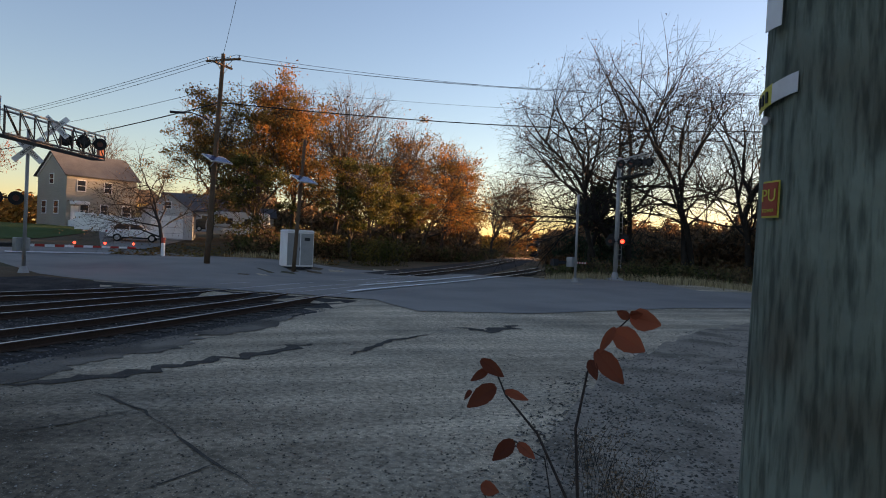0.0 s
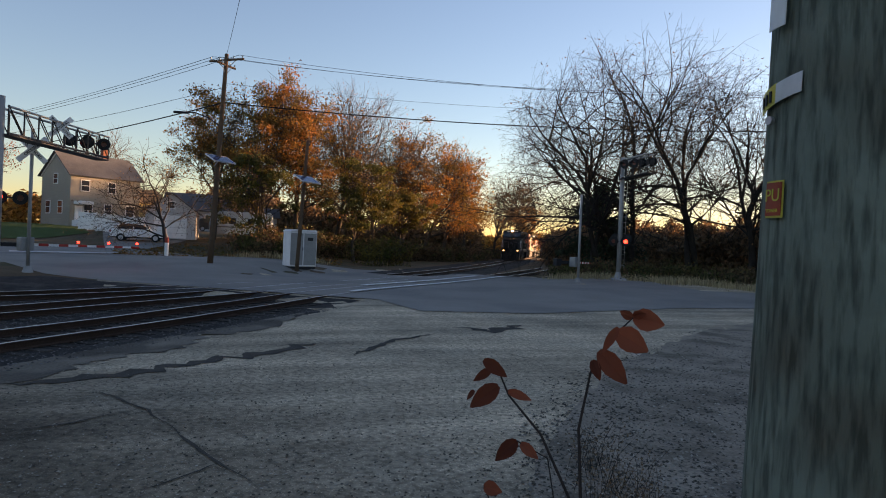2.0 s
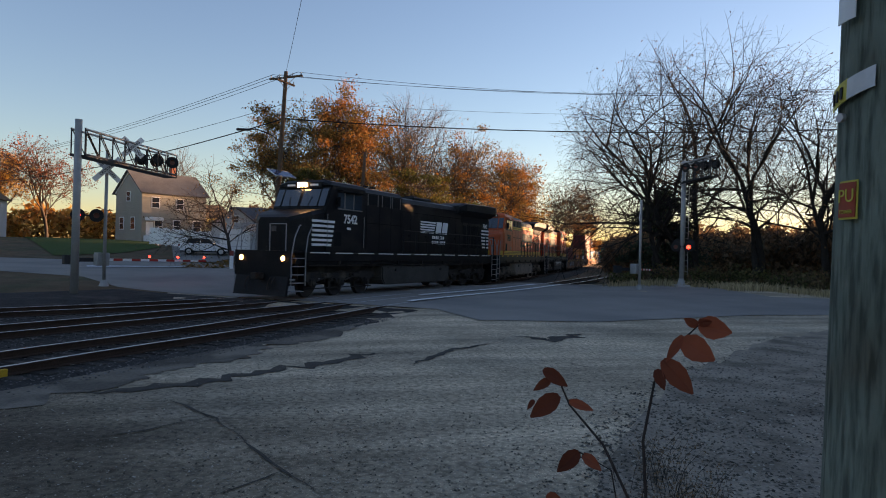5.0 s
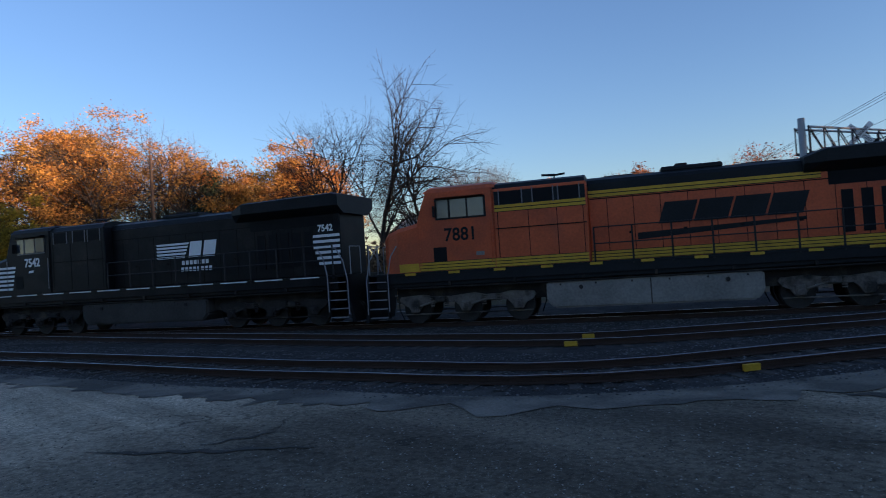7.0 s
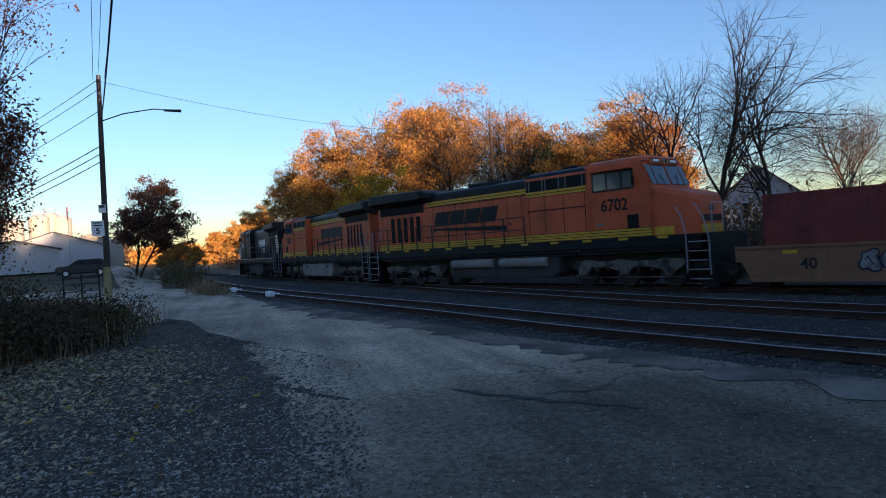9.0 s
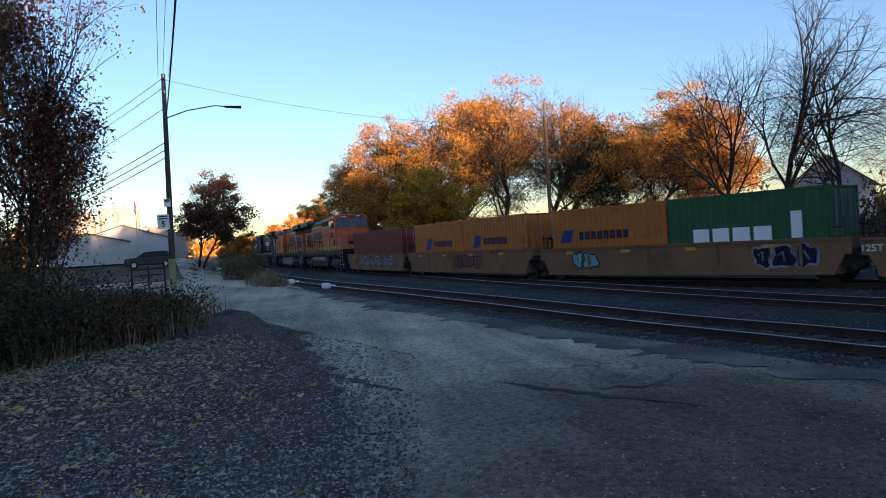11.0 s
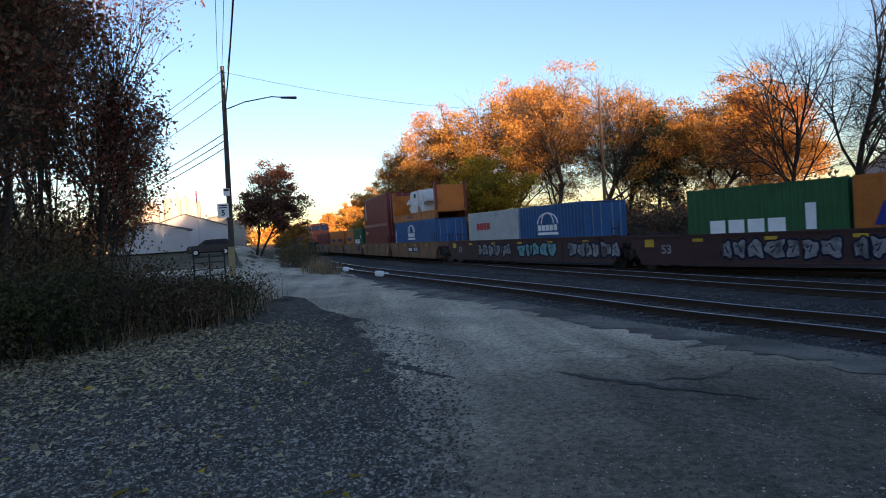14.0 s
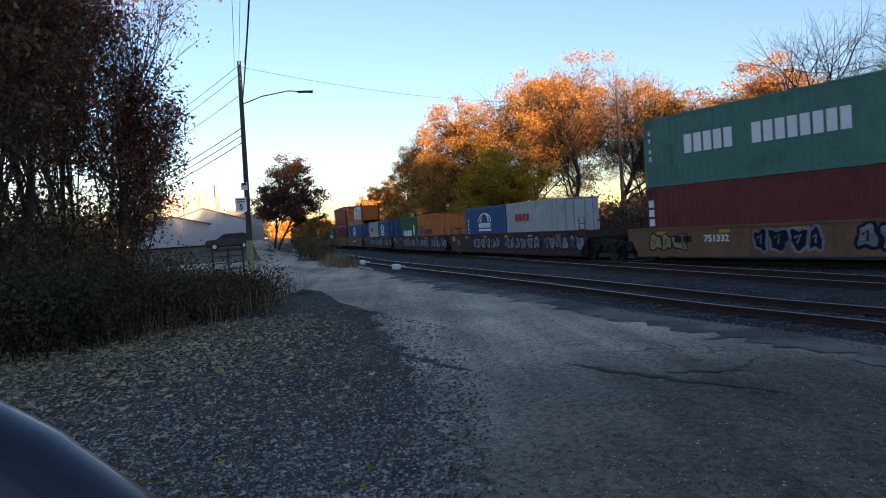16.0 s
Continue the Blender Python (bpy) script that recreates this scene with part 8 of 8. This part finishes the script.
def suv(az, r, yaw, paintm, label):
    p = polar(az, r)
    t = tagged(new("car"), label, "car", "parked cars")
    t.matrix_basis = pose(p.x, p.y, ground_height(p.x, p.y), 0, 0, yaw)
    body = [(-2.3, 0.35), (-2.35, 0.75), (-2.2, 1.02), (-1.2, 1.08), (1.9, 1.08), (2.25, 0.98), (2.35, 0.6), (2.25, 0.35)]
    part("body", prism(body, -0.92, 0.92, 0.08), paintm, t, smooth=False)
    cabin = [(-1.25, 1.05), (-0.45, 1.62), (1.55, 1.66), (2.1, 1.08)]
    part("cabin", prism(cabin, -0.78, 0.78, 0.07), paintm, t)
    for f in (1, -1):
        a, b = sorted((0.785 * f, 0.80 * f))
        part("side_window", prism([(-0.95, 1.12), (-0.35, 1.54), (0.35, 1.56), (0.35, 1.12)], a, b), GLASS, t)
        part("side_window", prism([(0.45, 1.12), (0.45, 1.56), (1.45, 1.56), (1.75, 1.12)], a, b), GLASS, t)
        for x in (-1.45, 1.4):
            bm = bmesh.new()
            disc_y(bm, x, 0.72 * f, 0.94 * f, 0.35, 0.35, 22)
            wh = part("wheel", bm, TYRE, t)
            bm = bmesh.new()
            disc_y(bm, x, 0.94 * f, 0.955 * f, 0.35, 0.21, 16)
            part("rim", bm, ALU, wh)
        part("tail_lamp", boxes((2.2, 2.34, *sorted((0.6 * f, 0.9 * f)), 0.8, 1.0)), TAILRED, t)
        part("door_mirror", boxes((-0.85, -0.65, *sorted((0.9 * f, 1.06 * f)), 1.05, 1.2), bevel=0.02), paintm, t)
    part("windscreen", prism([(-1.22, 1.1), (-1.18, 1.1), (-0.5, 1.58), (-0.54, 1.58)], -0.7, 0.7), GLASS, t)
    part("rear_window", prism([(1.62, 1.6), (1.66, 1.6), (2.1, 1.14), (2.06, 1.12)], -0.7, 0.7), GLASS, t)
    part("under_trim", boxes((-2.2, 2.2, -0.93, 0.93, 0.3, 0.42), bevel=0.02), TYRE, t)
    return t


suv(25.2, 66, 200, CARWHITE, "white sport utility car parked by the fence")
suv(121.2, 72, 120, CARDARK, "dark sport utility car parked on the lane")
suv(19.6, 90, 200, CARDARK, "dark car parked beside the garage")
suv(47.2, 88, 215, CARDARK, "dark car parked by the yellow house")

p = polar(17.3, 74)
camper = tagged(new("camper_trailer"), "white camper trailer parked under the trees", "camper trailer")
camper.matrix_basis = pose(p.x, p.y, ground_height(p.x, p.y), 0, 0, 10)
part("body", prism([(-3.2, 0.5), (-3.4, 1.4), (-3.0, 2.9), (3.0, 2.9), (3.2, 0.5)], -1.15, 1.15, 0.08), PAINTW, camper)
for x in (-2.2, -1.3, 0.6):
    part("window", boxes((x, x + 0.7, -1.17, -1.155, 1.6, 2.2)), GLASS, camper)
part("stripe", boxes((-3.1, 3.1, -1.17, -1.155, 1.2, 1.3)), TANKGREY, camper)
for x in (-0.4, 0.5):
    bm = bmesh.new()
    disc_y(bm, x, -1.12, -0.9, 0.33, 0.33, 18)
    part("wheel", bm, TYRE, camper)
house("white_garden_shed", "small white shed glimpsed between the trees", 15.9, 80, 20, 3.4, 3, 2.4, 0.9, SIDEGREY, SHINGLE, [], [], None, False, "shed")

# stop line and crossing paint on the side road
sheet("road_marking", [polar(33.8, 46), polar(27.2, 47.5), polar(26.4, 50), polar(33.8, 48.6)], 0.06, ROADPAINT, "worn white stop line on the side road", 2)
lawn = [polar(36, 62), polar(31.5, 66), polar(28.6, 74), polar(29.6, 84), polar(33, 92), polar(38, 90)]
LAWN = mat("mown_lawn", (0.045, 0.085, 0.02), 0.95, 0, 1.0, 0.3, 0.02, 20)
sheet("lawn", lawn, 0.06, LAWN, "short green lawn in front of the house", 2.5)
drive = [polar(27.6, 58), polar(27.8, 80), polar(22.2, 80), polar(21.0, 72), polar(24.6, 57)]
sheet("driveway", drive, 0.07, ROAD, "dark asphalt driveway to the garage", 2.5)

# flagpole, gate and siding end
p = polar(122.0, 96)
flagpole = tagged(new("flagpole"), "tall flagpole with a furled flag", "flagpole")
flagpole.location = (p.x, p.y, ground_height(p.x, p.y))
bm = bmesh.new()
tube(bm, [(0, 0, 0), (0, 0, 8.2)], 0.07, 8, 0.04)
part("pole", bm, GALV, flagpole)
bm = bmesh.new()
tube(bm, [(0.12, 0, 7.9), (0.2, 0.05, 7.2), (0.12, -0.03, 6.6), (0.16, 0, 6.2)], 0.1, 8, 0.05)
part("furled_flag", bm, mat("faded_flag_cloth", (0.25, 0.08, 0.1), 0.8, 0, 6, 0.4, alt=(0.05, 0.06, 0.2), alt_scale=3), flagpole)
gate_a, gate_b = Vector((*polar(122.6, 36), 0)), Vector((*polar(120.2, 37), 0))
gate = tagged(new("tube_gate"), "open grey tube gate beside the lamp pole", "gate")
z = ground_height(gate_a.x, gate_a.y)
for zz in (0.25, 0.6, 0.95, 1.25):
    part("gate_rail", bars([gate_a + Vector((0, 0, z + zz)), gate_b + Vector((0, 0, z + zz))], r=0.03), DARKSTEEL, gate)
for k in (0, 0.5, 1):
    e = gate_a.lerp(gate_b, k)
    part("gate_post", bars([e + Vector((0, 0, z - 0.1)), e + Vector((0, 0, z + 1.4 + 0.4 * (k == 1)))], r=0.045), DARKSTEEL, gate)
for s_at, nm in ((31.8, "siding_marker"), (40.5, "siding_marker")):
    p, d = along(s_at, SIDING, 0.9)
    mk = tagged(new("siding_marker"), "small white derail marker on the siding rail", "rail marker", "siding markers")
    mk.matrix_basis = pose(p.x, p.y, 0.0, 0, 0, math.degrees(math.atan2(d.y, d.x)))
    part("marker_block", boxes((-0.45, 0.45, -0.16, 0.16, -0.16, 0.14), bevel=0.05), PAINTW, mk)
    part("marker_arm", boxes((-0.12, 0.12, -0.5, -0.16, -0.1, 0.02), bevel=0.02), PAINTW, mk)
for track, s_at, o in ((SIDING, -2.6, 0.80), (MIDDLE, 0.3, 0.82), (MIDDLE, -0.1, -0.68)):
    p, d = along(s_at, track, o)
    mk = tagged(new("rail_paint_mark"), "yellow paint mark on a rail joint", "paint mark", "rail paint marks")
    mk.matrix_basis = pose(p.x, p.y, dip(s_at) - 0.17, 0, 0, math.degrees(math.atan2(d.y, d.x)))
    part("painted_plate", boxes((-0.17, 0.17, -0.03, 0.05, 0.0, 0.13), bevel=0.008), YELLOW, mk)


# ---- the red-leaved sapling at the verge ----
SAPRED = leaf_mat("red_brown_sapling_leaf", (0.38, 0.085, 0.045), 0.0, (0.26, 0.06, 0.03), 0.4, 0.5)
STEM = mat("thin_dark_stem", (0.05, 0.035, 0.03), 0.8)


def eye_point(az, el, dist):
    e = radians(el)
    h = polar(az, dist * math.cos(e))
    return Vector((h.x, h.y, EYE + dist * math.sin(e)))


def big_leaf(parent, at, tip, width, droop, seed):
    """One toothed oval leaf, folded along its midrib, from its stalk to its tip."""
    bm = bmesh.new()
    at, tip = Vector(at), Vector(tip)
    ax = tip - at
    ln = ax.length
    ax.normalize()
    view = (Vector((0, 0, EYE)) - at).normalized()
    side = ax.cross(view).normalized()
    up = side.cross(ax)
    rng = random.Random(seed)
    n = 9
    mid, lf, rt = [], [], []
    for i in range(n + 1):
        u = i / n
        w = width * math.sin(math.pi * min(1, u * 0.93 + 0.05)) ** 0.8 * (1 - 0.25 * u) * (1 + 0.07 * (i % 2))
        c = at + ax * ln * u - Vector((0, 0, droop * u * u))
        mid.append(bm.verts.new(c))
        lf.append(bm.verts.new(c + side * w + up * w * 0.35))
        rt.append(bm.verts.new(c - side * w + up * w * (0.35 + 0.1 * rng.random())))
    for i in range(n):
        bm.faces.new((mid[i], mid[i + 1], lf[i + 1], lf[i]))
        bm.faces.new((rt[i], rt[i + 1], mid[i + 1], mid[i]))
    part("leaf", bm, SAPRED, parent)


SAP = tagged(new("sapling"), "thin sapling with a few large red-brown leaves", "sapling")

for pts, r0 in (([(-12.6, -52.0), (-12.6, -30.0), (-12.5, -20.2), (-12.1, -14.9), (-12.9, -10.2), (-14.4, -7.3), (-16.2, -5.4)], 0.005), ([(-12.5, -22.0), (-8.9, -15.6), (-6.0, -12.6), (-4.9, -10.3), (-3.8, -9.8)], 0.0035)):
    bm = bmesh.new()
    tube(bm, [eye_point(a, e, 1.6 if e > -45 else 2.45) for a, e in pts], r0, 6, 0.0015)
    part("stem", bm, STEM, SAP)
for k, (a, e, a2, e2, w) in enumerate(((-16.2, -5.4, -18.7, -5.6, 0.028), (-14.9, -6.7, -17.5, -7.9, 0.031), (-13.5, -8.4, -15.9, -10.7, 0.027), (-13.0, -9.2, -13.7, -10.6, 0.014), (-15.0, -6.3, -13.8, -8.3, 0.012), (-16.1, -5.5, -15.1, -4.7, 0.012), (-16.2, -5.3, -17.2, -4.8, 0.012), (-5.1, -11.9, -2.7, -13.6, 0.024), (-3.7, -9.8, -5.8, -10.9, 0.017), (-5.9, -12.3, -8.0, -12.7, 0.012), (-6.9, -16.3, -5.1, -17.8, 0.02), (-7.2, -16.5, -8.8, -17.4, 0.014), (-4.4, -10.6, -2.9, -11.4, 0.012), (-4.2, -20.1, -5.8, -20.2, 0.018), (-3.0, -12.4, -2.4, -13.0, 0.007))):
    big_leaf(SAP, eye_point(a, e, 1.6), eye_point(a2, e2, 1.57), w, 0.006, k)
    if k in (10, 13):
        bm = bmesh.new()
        tube(bm, [eye_point(a, e, 1.6), eye_point(-9.6 if k == 10 else -6.5, -17.5 if k == 10 else -24.0, 1.6), eye_point(-11.5, -26.0, 1.6)], 0.002, 4)
        part("twig", bm, STEM, SAP)
brush("verge_weeds", "dry leafless weeds beside the sapling", [(-13.6, 6.4, 1.0), (-14.6, 6.0, 1.0), (-15.6, 5.6, 0.9), (-16.4, 5.3, 0.8), (-15.0, 5.2, 0.7)], 0.55, DRYLEAF, 16, 0.009, 120, DARKBARK, 0.06, 18, 0.0034, 0.14)


def far_woods(name, label, a0, a1, r, h, material, n, seed, size=0.5):
    """A distant belt of woods: a ragged mass of leaf clumps on the horizon."""
    rng = random.Random(seed)
    pts = []
    for _ in range(n):
        a = rng.uniform(a0, a1)
        top = h * (0.62 + 0.38 * noise.noise((a * 0.55, seed, 0)) + 0.22 * noise.noise((a * 2.3, seed, 5)))
        p = polar(a, r + rng.uniform(-8, 8))
        pts.append((p.x, p.y, ground_height(p.x, p.y) + top * rng.random() ** 0.75))
    return tagged(leaf_mesh(name, pts, size, material, seed, None, 0.4), label, "distant woods", kind="backdrop")


far_woods("far_woods", "distant brown woods on the horizon", -21, -12.5, 92, 6.0, DRYLEAF, 7000, 201, 0.3)
far_woods("far_woods", "brown woods beyond the road", -30, -14, 118, 8.5, DRYLEAF, 14000, 218, 0.35)
far_woods("far_woods", "brown woods beyond the road", -27, -15.5, 150, 9, DRYLEAF, 11000, 219, 0.45)
# next two belts added to block low sun; the tall one is out of view
far_woods("far_woods", "brown woods beyond the road", -27, -20.5, 94, 8.5, DRYLEAF, 7000, 217, 0.3)
far_woods("far_woods", "tall brown woods added out of view to block the low sun", -85, -27, 92, 15, DRYLEAF, 48000, 216, 0.4)
far_woods("far_woods", "low brush along the right of the line", -11.5, -8.6, 100, 6.0, DRYLEAF, 3500, 214, 0.25)
far_woods("far_woods", "brown woods along the right of the line", -18, -11.2, 102, 7, DRYLEAF, 6000, 215, 0.28)
far_woods("far_woods", "brown woods along the right of the line", -17, -10.4, 130, 10, DRYLEAF, 7000, 211, 0.3)
far_woods("far_woods", "brown woods along the right of the line", -15, -9.2, 190, 12, DRYLEAF, 7000, 212, 0.35)
far_woods("far_woods", "brown woods along the right of the line", -12.5, -8.6, 280, 13, DRYLEAF, 6000, 213, 0.5)
far_woods("far_woods", "distant golden trees at the end of the line", -12, -3, 330, 11, AMBERLEAF, 5000, 202, 0.7)
far_woods("far_woods", "brown woods behind the maples", -3, 22, 122, 9.5, DRYLEAF, 15000, 203, 0.4)
far_woods("far_woods", "autumn woods behind the houses", 26, 62, 150, 9, RUSTLEAF, 12000, 204, 0.5)
far_woods("far_woods", "autumn woods across the line", 62, 106, 95, 5.5, DRYLEAF, 12000, 205, 0.35)
far_woods("far_woods", "distant golden woods along the line", 104, 118, 340, 14, AMBERLEAF, 9000, 206, 0.8)
far_woods("far_woods", "brown woods behind the works", 118, 150, 170, 9, DRYLEAF, 12000, 207, 0.5)
far_woods("far_woods", "woods behind the viewer", 150, 300, 90, 9, DRYLEAF, 16000, 208, 0.6)

# dark rounded edge of a car door close by, swung into view near the end
edge = tagged(new("car_door_edge"), "dark blue-black rounded edge of a car door close by", "car door")
WING = mat("dull_blue_black_paint", (0.012, 0.018, 0.03), 0.42, 0.2, 0.5, 0.1, coat=0.25)
line = [eye_point(152.0, -6.0, 0.47), eye_point(145.9, -9.6, 0.44), eye_point(137.8, -16.8, 0.42), eye_point(129.4, -25.2, 0.42), eye_point(122.0, -36.0, 0.44)]
bm = bmesh.new()
tube(bm, line, 0.036, 20)
part("rim", bm, WING, edge, smooth=True)
bm = bmesh.new()
drop_ = Vector((*polar(150, 0.02), -1.0))
upper = [p + drop_ * 0.005 for p in line]
lower = [Vector((p.x * 1.15, p.y * 1.15, 0.0)) for p in line]
ring_a = [bm.verts.new(p) for p in upper]
ring_b = [bm.verts.new(p) for p in lower]
out_ = Vector((*polar(140, 0.05), 0.0))
ring_c = [bm.verts.new(p + out_) for p in upper]
ring_d = [bm.verts.new(p + out_) for p in lower]
for i in range(len(line) - 1):
    bm.faces.new((ring_a[i], ring_a[i + 1], ring_b[i + 1], ring_b[i]))
    bm.faces.new((ring_c[i + 1], ring_c[i], ring_d[i], ring_d[i + 1]))
    bm.faces.new((ring_a[i + 1], ring_a[i], ring_c[i], ring_c[i + 1]))
    bm.faces.new((ring_b[i], ring_b[i + 1], ring_d[i + 1], ring_d[i]))
bm.faces.new((ring_a[0], ring_b[0], ring_d[0], ring_c[0]))
bm.faces.new((ring_b[-1], ring_a[-1], ring_c[-1], ring_d[-1]))
bmesh.ops.recalc_face_normals(bm, faces=bm.faces[:])
part("panel", bm, WING, edge, smooth=False)


# ---- broken places in the paving ----
CRACKDIRT = mat("dirt_filled_crack", (0.075, 0.066, 0.056), 0.95, 0, 2.0, 0.4, 0.03, 30)


def paving_crack(points, width, seed, label):
    """A wandering dirt-filled break in the asphalt, a little sunk at its rim."""
    rng = random.Random(seed)
    pts = []
    for a, b in zip(points, points[1:]):
        a, b = Vector(a), Vector(b)
        n = max(3, int((b - a).length / 0.18))
        pts += [a.lerp(b, i / n) for i in range(n)]
    pts.append(Vector(points[-1]))
    bm = bmesh.new()
    prev = None
    for i, p in enumerate(pts):
        d = (pts[min(i + 1, len(pts) - 1)] - pts[max(i - 1, 0)]).normalized()
        q = Vector((-d.y, d.x))
        end = min(1.0, 0.15 + min(i, len(pts) - 1 - i) / 4)
        c = p + q * rng.gauss(0, width * 0.35)
        w0, w1 = width * end * rng.uniform(0.25, 0.85), width * end * rng.uniform(0.25, 0.85)
        cur = [bm.verts.new((*(c + q * k), ground_height(*(c + q * k)) + 0.011)) for k in (w0, 0.0, -w1)]
        if prev:
            for k in range(2):
                bm.faces.new((prev[k], prev[k + 1], cur[k + 1], cur[k]))
        prev = cur
    bmesh.ops.recalc_face_normals(bm, faces=bm.faces[:])
    if sum(f.normal.z for f in bm.faces) < 0:
        bmesh.ops.reverse_faces(bm, faces=bm.faces[:])
    tagged(link("paving_crack", bm, CRACKDIRT), label, "paving crack", "cracks in the lot", "structure")


paving_crack([(-5.94, 8.89), (-5.03, 9.33), (-4.27, 10.41), (-3.28, 11.66), (-2.56, 13.09)], 0.3, 0, "dark dirt-filled break in the worn asphalt")
paving_crack([(-2.93, 7.05), (-2.00, 5.97), (-1.56, 5.54)], 0.035, 1, "dark dirt-filled break in the worn asphalt")
paving_crack([(-2.39, 5.26), (-2.15, 5.69), (-2.00, 5.97)], 0.03, 2, "dark dirt-filled break in the worn asphalt")
paving_crack([(0.32, 16.42), (1.14, 16.04), (2.04, 17.62)], 0.35, 3, "dark dirt-filled break in the worn asphalt")
paving_crack([(-1.59, 11.85), (-1.04, 13.86), (-0.22, 15.00)], 0.12, 4, "dark dirt-filled break in the worn asphalt")
paving_crack([(-4.42, 8.49), (-3.41, 7.58), (-2.93, 7.05)], 0.04, 5, "dark dirt-filled break in the worn asphalt")
paving_crack([(3.51, 25.37), (4.85, 25.53)], 0.5, 6, "dark dirt-filled break in the worn asphalt")
paving_crack([(-4.29, 6.63), (-3.94, 7.00), (-3.47, 7.70)], 0.05, 8, "dark dirt-filled break in the worn asphalt")
paving_crack([(-8.89, 0.79), (-9.05, 1.78)], 0.12, 20, "dark dirt-filled break in the worn asphalt")
paving_crack([(-12.61, -5.04), (-10.42, -3.39), (-9.06, -1.79)], 0.12, 21, "dark dirt-filled break in the worn asphalt")
paving_crack([(-9.51, -0.54), (-8.48, 0.88), (-7.84, 2.00)], 0.1, 22, "dark dirt-filled break in the worn asphalt")
motions()
